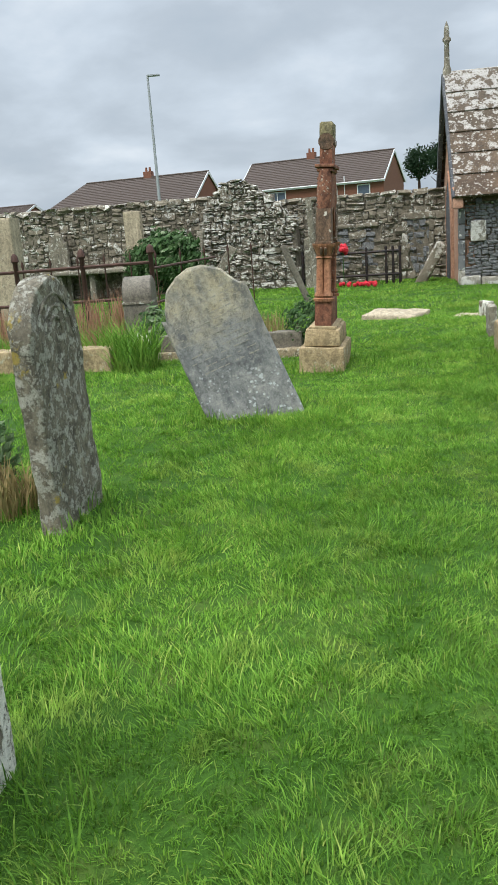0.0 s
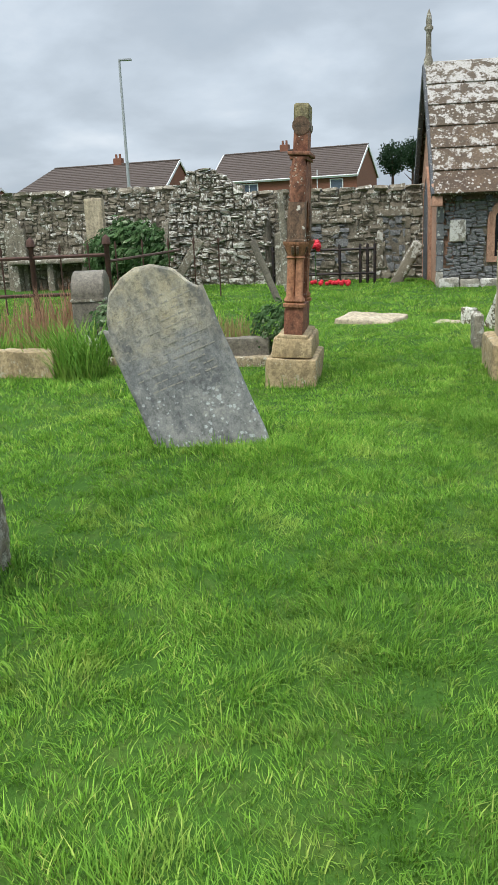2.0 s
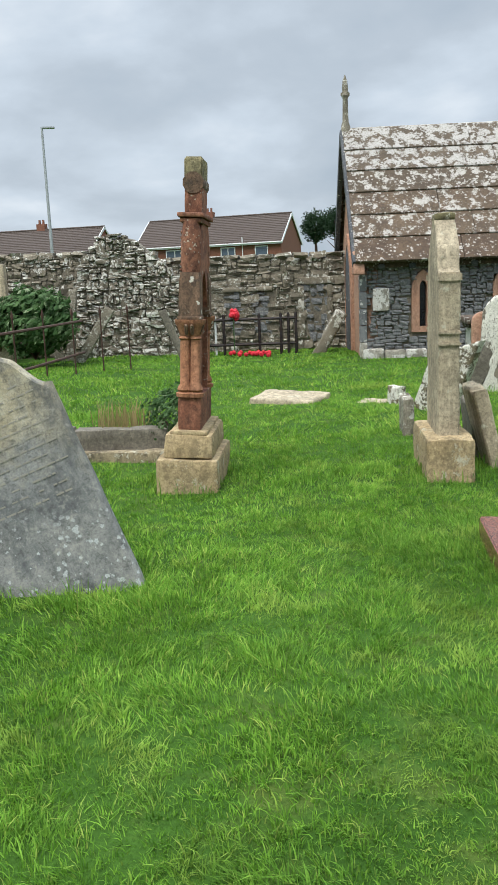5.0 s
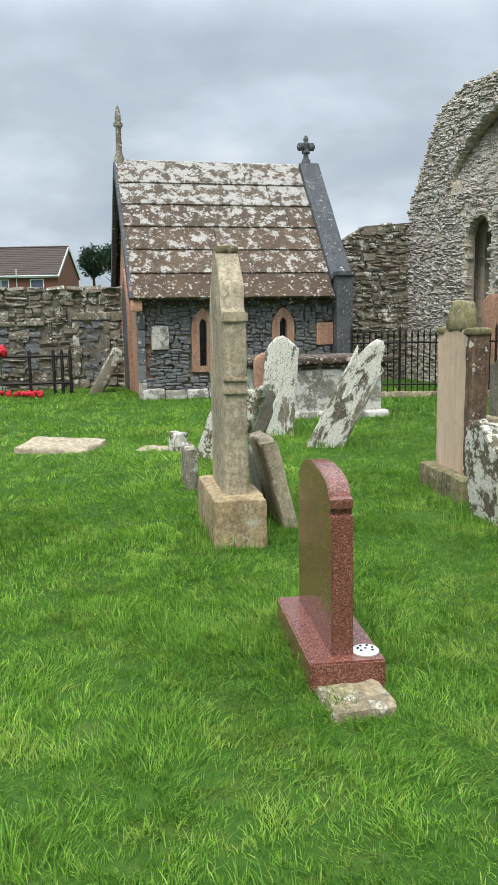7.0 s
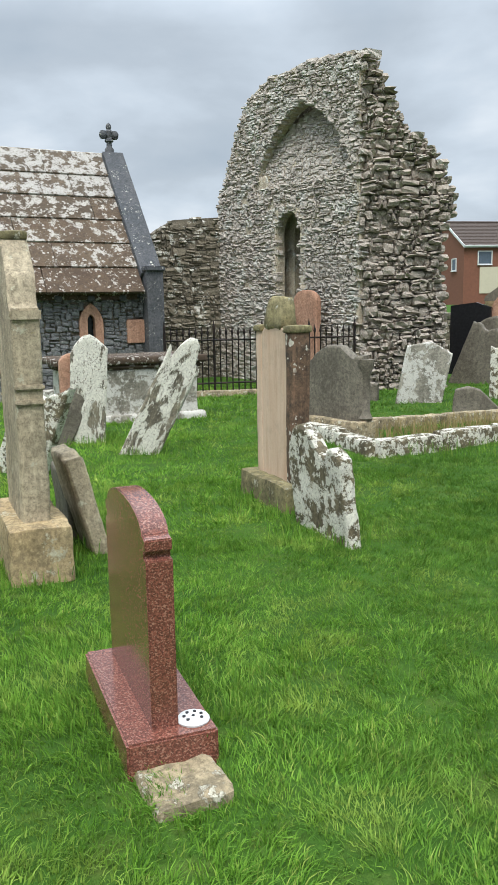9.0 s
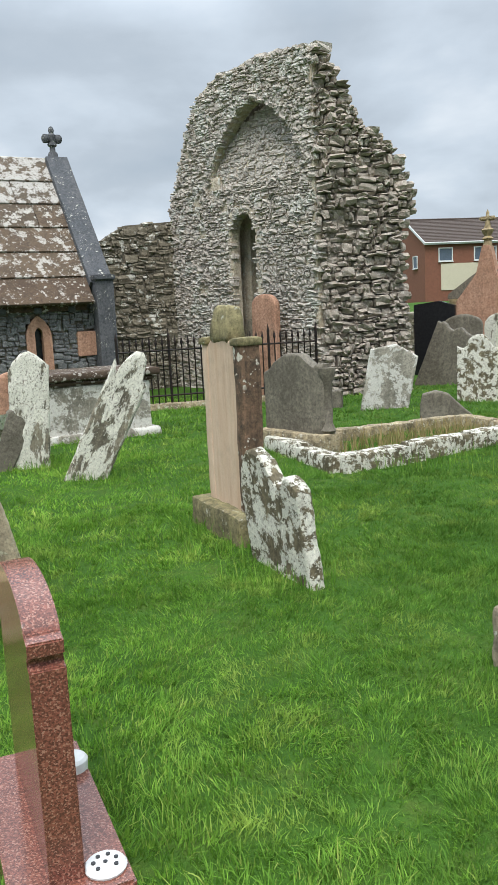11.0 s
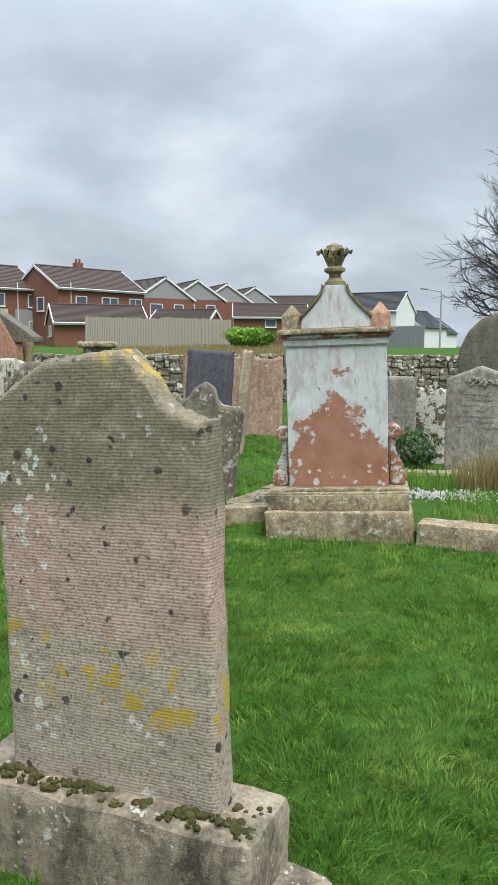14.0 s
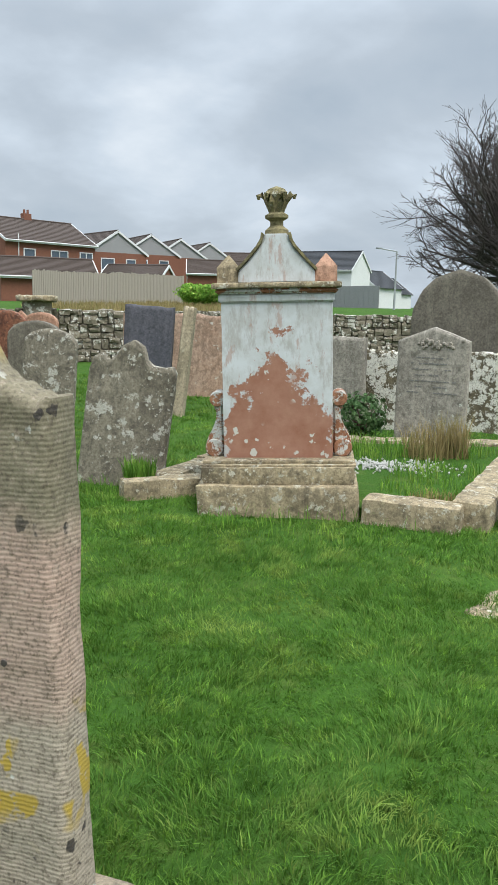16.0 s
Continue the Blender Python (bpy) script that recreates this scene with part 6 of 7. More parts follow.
for x in (-0.335, 0.335):
    part("corner_block", lathe([(0.075, 1.577), (0.075, 1.68), (0.07, 1.69), (0.005, 1.77)], square=True), M_KERB if x < 0 else M_PINK, mon, m=pose(x, 0, 0))
fn = part("finial", lathe([(0.085, 1.98), (0.08, 2.03), (0.045, 2.06), (0.045, 2.09), (0.08, 2.11), (0.08, 2.13), (0.045, 2.15), (0.05, 2.2), (0.075, 2.26), (0.06, 2.3), (0.01, 2.32)], 12), M_OLIVE, mon, "yellow-lichened leaf finial", pose(0, 0, -0.1))
for i in range(6):
    a = i * math.pi / 3
    c, s = math.cos(a), math.sin(a)
    part("leaf", tube([(0.03 * c, 0.03 * s, 2.14), (0.06 * c, 0.06 * s, 2.22), (0.105 * c, 0.105 * s, 2.27), (0.125 * c, 0.125 * s, 2.26), (0.12 * c, 0.12 * s, 2.235)], [0.018, 0.024, 0.022, 0.018, 0.01], 6), M_OLIVE, fn)
for x in (-1, 1):
    sc = [(0.384, 0.374), (0.5, 0.374), (0.515, 0.42), (0.505, 0.5), (0.46, 0.58), (0.43, 0.66), (0.44, 0.72), (0.46, 0.74), (0.455, 0.79), (0.42, 0.83), (0.384, 0.82)]
    part("scroll", prism([(x * a, z) for a, z in sc], 0.18, 0.02), M_PAINTED, mon)
    part("volute", lathe([(0.05, -0.1), (0.055, -0.09), (0.055, 0.09), (0.05, 0.1)], 14), M_PAINTED, mon, m=pose(x * 0.425, 0, 0.785, 90))
    part("volute", lathe([(0.06, -0.1), (0.066, -0.09), (0.066, 0.09), (0.06, 0.1)], 14), M_PAINTED, mon, m=pose(x * 0.45, 0, 0.44, 90))
pk_ = thing("grave_kerb", IV, "stone kerb round the tomb's plot", "kerb")
kerb_run(pk_, (4.93, 8.68), (5.2, 8.08), 0.24, 0.18, M_KERB, 91, 0.8)
kerb_run(pk_, (5.24, 8.06), (8.3, 9.2), 0.26, 0.18, M_KERB, 92, 1.0)
kerb_run(pk_, (6.55, 11.0), (8.25, 9.25), 0.24, 0.14, M_KERB, 93, 0.9)
k = Nodes("white_gravel")
M_GRAVEL = k.finish(k.mix(k.noise(60, 4, 0.8), (0.62, 0.61, 0.57), (0.3, 0.29, 0.26)), 0.9, k.noise(80, 3, 0.7), 1.0, 0.02)
bm = bmesh.new()
rng = random.Random(3)
for i in range(420):
    u, w = rng.gauss(0, 0.28), rng.gauss(0, 0.14)
    q = bmesh.ops.create_icosphere(bm, subdivisions=1, radius=rng.uniform(0.007, 0.016))
    bmesh.ops.translate(bm, vec=(6.25 + u * 0.7 + w * 0.7, 9.45 - u * 0.7 + w * 0.7, ground_z(6.25, 9.45) + 0.1 + rng.uniform(0, 0.015)), verts=q["verts"])
gv_ = part("gravel_patch", bm, M_GRAVEL)
tagged(gv_, "loose white gravel on a grave", "gravel", kind="stuff")
bed = thing("grave_bed", IV, "earth bed of the tomb's plot grown with weeds", "grave bed")
part("earth", prism([(4.9, 8.6), (5.3, 8.2), (8.1, 9.25), (6.5, 10.85), (5.0, 9.9)], 0.1, 0), M_TURF, bed, m=Matrix.Translation((0, 0, 0.04)) @ Matrix(((1, 0, 0, 0), (0, 0, 1, 0), (0, 1, 0, 0), (0, 0, 0, 1))))
for i, (x, y, r, h, mt) in enumerate(((6.9, 9.5, 0.22, 0.35, M_STRAW), (7.1, 9.35, 0.15, 0.42, M_STRAW), (6.3, 9.0, 0.4, 0.12, M_BLADE), (5.7, 8.7, 0.35, 0.1, M_BLADE), (7.3, 9.4, 0.35, 0.14, M_BLADE), (6.6, 9.9, 0.35, 0.22, M_BLADE), (5.45, 8.45, 0.2, 0.08, M_STRAW))):
    clump("weeds", x, y, 0.08, 260, r, h, mt, "weeds and dry stalks on the plot", "weeds", 120 + i, 0.6, 0.004)
bush("ivy_bush", 7.55, 10.75, 0.05, 0.26, 0.26, 0.24, 800, 0.035, M_IVY, "dark ivy at the foot of the headstones", 21)
pl = headstone(7.62, 9.95, STD, 0.72, 0.1, poly_top([(-1, 1.12), (-0.5, 1.19), (0, 1.26), (0.5, 1.2), (1, 1.13)]), M_GREYPALE, "pale grey pedimented headstone with carved leaves", base=(0.9, 0.3, 0.1), base_mat=M_KERB, nx=30, wear=0.002)
bm = bmesh.new()
rng = random.Random(6)
for i in range(26):
    q = bmesh.ops.create_icosphere(bm, subdivisions=1, radius=rng.uniform(0.015, 0.03))
    bmesh.ops.translate(bm, vec=(rng.gauss(0, 0.1), -0.05, 1.08 + rng.gauss(0, 0.02)), verts=q["verts"])
tagged(part("carving", bm, M_GREYPALE, pl), kind="stuff")
inscription(pl, 0.5, 0.6, 0.95, -0.052, M_LETTER_FAINT, 7, 8, 0.018)
headstone(9.75, 11.0, STD, 1.2, 0.16, poly_top([(-1, 1.25), (-0.97, 1.4), (-0.8, 1.62), (-0.5, 1.8), (0, 1.9), (0.5, 1.8), (0.8, 1.62), (0.97, 1.4), (1, 1.25)]), M_DARKSTONE, "large dark round-topped headstone")
headstone(10.6, 10.7, STD, 0.9, 0.14, top_point(1.75, 0.2), M_GREY, "tall grey headstone behind others")
headstone(7.95, 11.35, STD, 0.5, 0.12, top_broken(1.1, 0.02, 4), M_GREYPALE, "plain pale upright grave stone")
headstone(8.5, 11.25, STD, 0.6, 0.14, top_broken(0.92, 0.1, 6), M_LICHEN, "rough lichened headstone with ivy")
headstone(9.1, 10.35, STD, 0.75, 0.13, top_broken(0.92, 0.05, 7), M_LICHEN, "lichened grey headstone standing behind")
headstone(9.6, 9.8, STD, 0.5, 0.13, top_broken(1.0, 0.05, 9), M_DARKSTONE, "dark narrow headstone behind the others")
headstone(5.6, 7.85, -60, 0.3, 0.14, top_broken(0.3, 0.06, 9), M_LICHEN, "low stone block blotched with lichen")
headstone(6.9, 13.75, -50, 0.62, 0.13, top_broken(1.4, 0.015, 3), M_SLATE, "tall leaning blue slate headstone", side=-3)
headstone(7.25, 13.5, -50, 0.14, 0.22, top_broken(1.4, 0.02, 5), M_PALE, "stone edge standing beside the slate", side=-6)
headstone(8.6, 15.2, -45, 1.6, 0.25, top_broken(1.25, 0.06, 3), M_PINKWALL, "remnant of a pink rendered wall", group="", name="wall_remnant")
for x, y, yaw, w, h, mt, lb, sd in ((5.4, 13.6, -50, 0.6, 1.1, M_GREY, "dark grey headstone with round top", -4), (6.3, 15.4, -50, 0.75, 1.15, M_DARKSTONE, "brown-grey headstone with round top", 0), (7.0, 17.6, -50, 0.8, 1.25, M_RED, "red sandstone headstone with curved top", 0), (7.9, 18.0, -50, 0.6, 1.2, M_PINK, "brown headstone with round top", 0), (6.6, 19.2, -50, 0.8, 1.2, M_WHITE, "pale headstone with scalloped top", 0)):
    headstone(x, y, yaw, w, 0.13, top_round(h, w * 0.3), mt, lb, side=sd)
sl = thing("ledger_slab", pose(4.24, 7.22, -0.03, 2, 0, 8), "flat buff slab half sunk in the grass", "gravestone")
part("slab", block(0.74, 0.34, 0.08, (0.1, -0.02, -0.055), 0.03, 4, 0.016), M_KERB, sl)

# ---- east boundary wall ----
EW0, EW1 = Vector((3.6, 25.0, 0)), Vector((26.0, 15.5, 0))
ew_len = (EW1 - EW0).length
ew_m = Matrix.Translation(EW0) @ pose(0, 0, 0, 0, 0, math.degrees(math.atan2(EW1.y - EW0.y, EW1.x - EW0.x)))
wall_e = tagged(new("wall_east"), "low grey rubble boundary wall", "wall", kind="structure")
part("wall_core", prism([(0, -0.3), (ew_len, -0.3), (ew_len, 1.15), (0, 1.15)], 0.4, 0, 0.04), M_MORTAR, wall_e, m=ew_m)
lay(wall_e, ew_m, courses(ew_len, 1.2, lambda x, z: True, (0.16, 0.4), (0.10, 0.2), 71), M_RUBBLE, 0.14, 0.04, 72, limit=200, nearest=(12, 1))
wp = thing("wall_pier", IV, "stone pier with a capstone in the boundary wall", "pier")
part("pier", block(0.6, 0.6, 1.5, (0, 0, -0.1), 0.03, 3, 0.02), M_RUBBLE, wp, m=ew_m @ pose(7.2, 0, 0))
part("capstone", block(0.85, 0.85, 0.12, (0, 0, 1.38), 0.04, 3, 0.02), M_KERB, wp, m=ew_m @ pose(7.2, 0, 0))

# ---- houses and distance ----
M_BRICK = plain_mat("red_brown_brick", (0.22, 0.09, 0.055), (0.16, 0.07, 0.045), rough=0.9, scale=6)
M_TILE = plain_mat("brown_roof_tiles", (0.085, 0.062, 0.05), (0.06, 0.045, 0.038), rough=0.85, scale=9)
M_TILE2 = plain_mat("dark_slate_roof", (0.03, 0.032, 0.036), (0.045, 0.046, 0.05), rough=0.7)
M_UPVC = plain_mat("white_window_plastic", (0.75, 0.75, 0.74), rough=0.4)
M_PANE = plain_mat("reflecting_window_glass", (0.10, 0.13, 0.17), (0.06, 0.08, 0.1), rough=0.08)
M_CLAD = plain_mat("cream_cladding", (0.62, 0.56, 0.42), rough=0.8)
M_GREYCLAD = plain_mat("grey_cladding", (0.31, 0.305, 0.305), rough=0.8)
M_WHITEWALL = plain_mat("white_render", (0.78, 0.78, 0.76), rough=0.85)
M_TIMBER = plain_mat("weathered_fence_timber", (0.36, 0.32, 0.26), (0.28, 0.25, 0.2), rough=0.9)
M_STEEL = plain_mat("galvanised_steel", (0.42, 0.43, 0.44), rough=0.5, metal=0.4)


def house_window(parent, x, y, z, w, h, panes=2, yaw=0):
    fr = new("window")
    fr.parent = parent
    fr.matrix_basis = pose(x, y, z, 0, 0, yaw)
    part("frame", ring([(-w / 2, 0), (w / 2, 0), (w / 2, h), (-w / 2, h)], [(-w / 2 + 0.09, 0.09), (w / 2 - 0.09, 0.09), (w / 2 - 0.09, h - 0.09), (-w / 2 + 0.09, h - 0.09)], -0.06, 0.05), M_UPVC, fr)
    for i in range(1, panes):
        part("mullion", block(0.07, 0.08, h - 0.1, (-w / 2 + w * i / panes, -0.01, 0.05), 0), M_UPVC, fr)
    part("pane", block(w - 0.1, 0.03, h - 0.1, (0, 0.02, 0.05), 0), M_PANE, fr)
    part("sill", block(w + 0.1, 0.16, 0.06, (0, -0.06, -0.06), 0.01), M_UPVC, fr)


def tiled(L, run, rise, mat, rows=16):
    """A roof slope in stepped tile rows, one sheet, from the eave at y = 0 up to +y."""
    bm = bmesh.new()
    prof = [(0.0, -0.08)]
    for i in range(rows):
        prof += [(run * i / rows, rise * i / rows + 0.05), (run * (i + 1) / rows, rise * (i + 1) / rows)]
    prof.append((run, rise - 0.1))
    a = [bm.verts.new((-L / 2, y, z)) for y, z in prof]
    b = [bm.verts.new((L / 2, y, z)) for y, z in prof]
    for i in range(len(prof)):
        k = (i + 1) % len(prof)
        bm.faces.new((a[i], b[i], b[k], a[k]))
    bm.faces.new(a)
    bm.faces.new(b[::-1])
    return bm


def house(x, y, yaw, L, depth, eave, ridge, base_z, label, wall_mat, roof_mat, windows=(), chimney=None, gable_wins=(), pipes=(), panels=(), hip=0.0, gable_mat=None, group="houses"):
    """A gabled house: ridge along local x, front at local -y; windows as (x, z, w, h, panes)."""
    th = thing("house", pose(x, y, base_z, 0, 0, yaw), label, "house", group)
    hd_ = depth / 2
    part("wall", block(L, depth, eave + 0.6, (0, 0, -0.6), 0), wall_mat, th)
    for sx in (-1, 1):
        if sx < 0 and hip:
            continue
        part("gable", prism([(-hd_, eave - 0.01), (hd_, eave - 0.01), (0, ridge - 0.05)], 0.25, 0), gable_mat or wall_mat, th, m=pose(sx * (L / 2 - 0.125), 0, 0, 0, 0, 90))
        for sy in (-1, 1):
            sl = math.hypot(hd_ + 0.3, ridge - eave + 0.15)
            part("bargeboard", block(0.07, sl, 0.22, (0, 0, -0.2), 0), M_UPVC, th, m=pose(sx * (L / 2 + 0.12), sy * (hd_ + 0.3) / 2, (eave - 0.15 + ridge) / 2 + 0.05, -sy * math.degrees(math.atan2(ridge - eave + 0.15, hd_ + 0.3)), 0, 0))
    for sy in (-1, 1):
        m = pose(0, -hd_ - 0.3, eave - 0.15) if sy < 0 else pose(0, hd_ + 0.3, eave - 0.15, 0, 0, 180)
        bm = tiled(L + 0.3, hd_ + 0.3, ridge - eave + 0.15, roof_mat)
        if hip:
            for v in bm.verts:
                f = max(0.0, v.co.z / (ridge - eave + 0.15))
                if (v.co.x < 0) == (sy < 0):
                    v.co.x += (hip * f) if sy < 0 else (-hip * f)
        part("roof", bm, roof_mat, th, m=m)
    part("fascia", block(L + 0.3, 0.06, 0.2, (0, -hd_ - 0.3, eave - 0.3), 0), M_UPVC, th)
    part("gutter", tube([(-L / 2 - 0.15, -hd_ - 0.38, eave - 0.14), (L / 2 + 0.15, -hd_ - 0.38, eave - 0.14)], 0.06), M_UPVC, th)
    part("ridge_tiles", tube([(-L / 2 + hip, 0, ridge + 0.03), (L / 2 + 0.15, 0, ridge + 0.03)], 0.1), roof_mat, th)
    for wx, wz, w, h, n in windows:
        house_window(th, wx, -hd_ - 0.02, wz, w, h, n)
    for sx, wy, wz, w, h in gable_wins:
        house_window(th, sx * (L / 2 + 0.02), wy, wz, w, h, 1, 90 if sx > 0 else -90)
    for px in pipes:
        part("downpipe", tube([(px, -hd_ - 0.08, -0.4), (px, -hd_ - 0.08, eave + 0.5)], 0.05), M_UPVC, th)
    for px, pz, w, h, mt in panels:
        part("cladding", block(w, 0.06, h, (px, -hd_ - 0.03, pz), 0), mt, th)
    if chimney is not None:
        part("chimney", block(0.9, 0.6, 1.0, (chimney, 0.2, ridge - 0.4), 0.02), M_BRICK, th)
        for dx in (-0.2, 0.2):
            part("chimney_pot", lathe([(0.13, 0), (0.11, 0.4)], 8), M_BRICK, th, m=pose(chimney + dx, 0.2, ridge + 0.6))
    return th

house(-52.4, 70.7, 9.1, 16.66, 7.4, 3.65, 6.24, 1.0, "brick bungalow with a brown tiled roof beyond the wall", M_BRICK, M_TILE, chimney=1.8, hip=3.0)
house(-35.85, 80.6, 4.6, 15.18, 7.6, 4.25, 7.0, 1.0, "brick house with brown tiled roof and white windows", M_BRICK, M_TILE, windows=((-3.4, 2.55, 1.9, 1.3, 2), (2.2, 2.55, 1.5, 1.3, 2), (5.6, 2.55, 1.3, 1.3, 1), (-6.2, 2.55, 1.5, 1.3, 2)), pipes=(3.7,), chimney=-1.0)
house(-70.1, 68.9, 9, 10, 7, 3.2, 4.70, 1.0, "brick bungalow with a brown roof, partly hidden", M_BRICK, M_TILE, chimney=-2.5)
lp = thing("street_lamp", pose(-45.4, 65.15, 1.45), "tall grey steel street lamp", "street lamp")
part("pole", tube([(0, 0, 0), (0, 0, 14.00)], [0.16, 0.10], 8), M_STEEL, lp)
part("lantern", block(1.1, 0.4, 0.16, (0.55, 0, 13.85), 0.04), M_STEEL, lp, m=pose(0, 0, 0, 0, 0, 30))

M_CONIFER = blade_mat("conifer_leaves", (0.012, 0.03, 0.012), (0.025, 0.05, 0.02), (0.04, 0.06, 0.025))


def clipped_tree(x, y, z, r, h, seed):
    """A small tree: bare trunk with limbs under a dense uneven crown of leaf clumps."""
    rng = random.Random(seed)
    th = thing("tree", pose(x, y, z), "small dark evergreen tree with a rounded crown", "tree", "evergreen trees")
    bm = tube([(0, 0, 0), (0.05, 0, h * 0.5), (0, 0, h)], [0.16, 0.12, 0.05], 7)
    for i in range(12):
        a = rng.uniform(0, 6.28)
        z0 = h * rng.uniform(0.55, 0.85)
        add_bm(bm, tube([(0, 0, z0), (r * 0.7 * math.cos(a), r * 0.7 * math.sin(a), z0 + r * rng.uniform(0.1, 0.7))], [0.05, 0.015], 5))
    part("trunk", bm, M_RUST, th)
    vs, fs = [], []
    for i in range(2600):
        d = Vector((rng.gauss(0, 1), rng.gauss(0, 1), rng.gauss(0, 1))).normalized()
        q = d * r * (1 + 0.4 * noise.noise(d * 2.6 + Vector((seed, 3, 1)))) * rng.uniform(0.45, 1.05)
        c = Vector((q.x, q.y, h * 0.98 + q.z * 1.1))
        a = Vector((rng.gauss(0, 1), rng.gauss(0, 1), rng.gauss(0, 1))).normalized()
        b = a.orthogonal().normalized()
        s, k = rng.uniform(0.05, 0.13), len(vs)
        vs += [c - a * s, c + b * s * 0.5, c + a * s, c - b * s * 0.5]
        fs.append((k, k + 1, k + 2, k + 3))
    me = bpy.data.meshes.new("crown")
    me.from_pydata(vs, [], fs)
    me.materials.append(M_CONIFER)
    new("crown", me).parent = th


clipped_tree(-19.0, 60.0, 0.9, 1.0, 4.35, 3)
clipped_tree(-19.3, 66.0, 0.9, 1.0, 5.0, 4)
house(32.77, 85.14, 6.0, 11.50, 8.4, 5.29, 7.71, 1.6, "red brick semi-detached houses with a dark tiled roof", M_BRICK, M_TILE, windows=((-3.6, 3.4, 1.5, 1.3, 1), (0.6, 3.4, 2.4, 1.3, 2), (5.0, 3.4, 1.3, 1.3, 1), (1.2, 0.9, 2.2, 1.2, 2), (5.0, 0.9, 1.3, 1.2, 1)), panels=((-1.0, 0.7, 6.2, 2.5, M_CLAD), (4.9, 0.7, 4.0, 2.5, M_GREYCLAD)), gable_wins=((-1, -2.2, 2.9, 1.0, 1.2),), pipes=(3.2,))
house(43.20, 81.19, 4.0, 10.30, 8.4, 5.29, 7.55, 1.6, "red brick house with a dark tiled roof and chimney", M_BRICK, M_TILE, windows=((-2.6, 3.2, 1.3, 1.3, 1), (0.8, 3.2, 2.0, 1.3, 2), (4.0, 3.2, 1.6, 1.3, 2)), gable_wins=((-1, -1.0, 3.0, 1.3, 1.4),), chimney=0.0, pipes=(-3.8,))
house(53.68, 84.71, -97.2, 10.09, 7.0, 4.87, 7.17, 1.6, "brick house with a white-boarded gable facing the yard", M_BRICK, M_TILE, gable_wins=((1, -1.2, 2.97, 1.6, 1.3), (1, 1.6, 2.97, 1.2, 1.3)), windows=((1.5, 3.17, 1.3, 1.2, 1),), gable_mat=M_GREYCLAD)
house(62.29, 88.43, -108.8, 9.47, 7.0, 5.22, 7.52, 1.6, "brick house with a white-boarded gable facing the yard", M_BRICK, M_TILE, gable_wins=((1, -1.2, 3.32, 1.6, 1.3), (1, 1.6, 3.32, 1.2, 1.3)), windows=((1.5, 3.52, 1.3, 1.2, 1),), gable_mat=M_GREYCLAD)
house(70.27, 92.36, -111.0, 9.46, 7.0, 5.39, 7.69, 1.6, "brick house with a white-boarded gable facing the yard", M_BRICK, M_TILE, gable_wins=((1, -1.2, 3.49, 1.6, 1.3), (1, 1.6, 3.49, 1.2, 1.3)), windows=((1.5, 3.69, 1.3, 1.2, 1),), gable_mat=M_GREYCLAD)
house(78.38, 96.01, -111.4, 9.54, 7.0, 5.57, 7.87, 1.6, "brick house with a white-boarded gable facing the yard", M_BRICK, M_TILE, gable_wins=((1, -1.2, 3.67, 1.6, 1.3), (1, 1.6, 3.67, 1.2, 1.3)), windows=((1.5, 3.87, 1.3, 1.2, 1),), gable_mat=M_GREYCLAD)
house(35.52, 64.90, -20, 7.5, 4.6, 1.98, 3.38, 1.25, "low red garage with a tiled roof", M_BRICK, M_TILE, windows=((0, 0.78, 1.2, 0.9, 1),), gable_wins=((-1, 0, 0.78, 1.2, 0.9),))
house(47.65, 68.80, -60, 6, 4.6, 2.09, 3.49, 1.25, "low brick outbuilding with a tiled roof", M_BRICK, M_TILE, windows=((0, 0.89, 1.2, 0.9, 1),), gable_wins=((-1, 0, 0.89, 1.2, 0.9),))
house(61.97, 72.47, -40, 8, 4.6, 3.30, 4.70, 1.25, "low brick bungalow at the end of the row", M_BRICK, M_TILE, windows=((0, 2.10, 1.2, 0.9, 1),), gable_wins=((-1, 0, 2.10, 1.2, 0.9),))
house(84.15, 90.00, -50, 16, 4.6, 5.82, 7.22, 1.25, "low brick house far off", M_BRICK, M_TILE, windows=((0, 4.62, 1.2, 0.9, 1),), gable_wins=((-1, 0, 4.62, 1.2, 0.9),))

# timber fence on the bank
fence = thing("timber_fence", IV, "long weathered timber board fence on a grassy bank", "fence")
F0, F1 = Vector((28.79, 54.94, 0)), Vector((42.04, 55.38, 0))
rng = random.Random(8)
yaw_f = math.degrees(math.atan2(F1.y - F0.y, F1.x - F0.x))
for i in range(96):
    p = F0.lerp(F1, i / 95)
    part("board", block((F1 - F0).length / 96 - 0.015, 0.03, 2.82 + rng.uniform(-0.05, 0.05) + (0.12 if i > 45 else 0), (0, 0, 0.5), 0), M_TIMBER, fence, m=pose(p.x, p.y, 0, 0, 0, yaw_f))
bush("hedge", 40.02, 50.68, 1.3, 2.2, 1.2, 0.75, 2600, 0.13, M_BLADE, "clipped green hedge on the bank", 31)
bk = rng
bank_vs, bank_fs = [], []
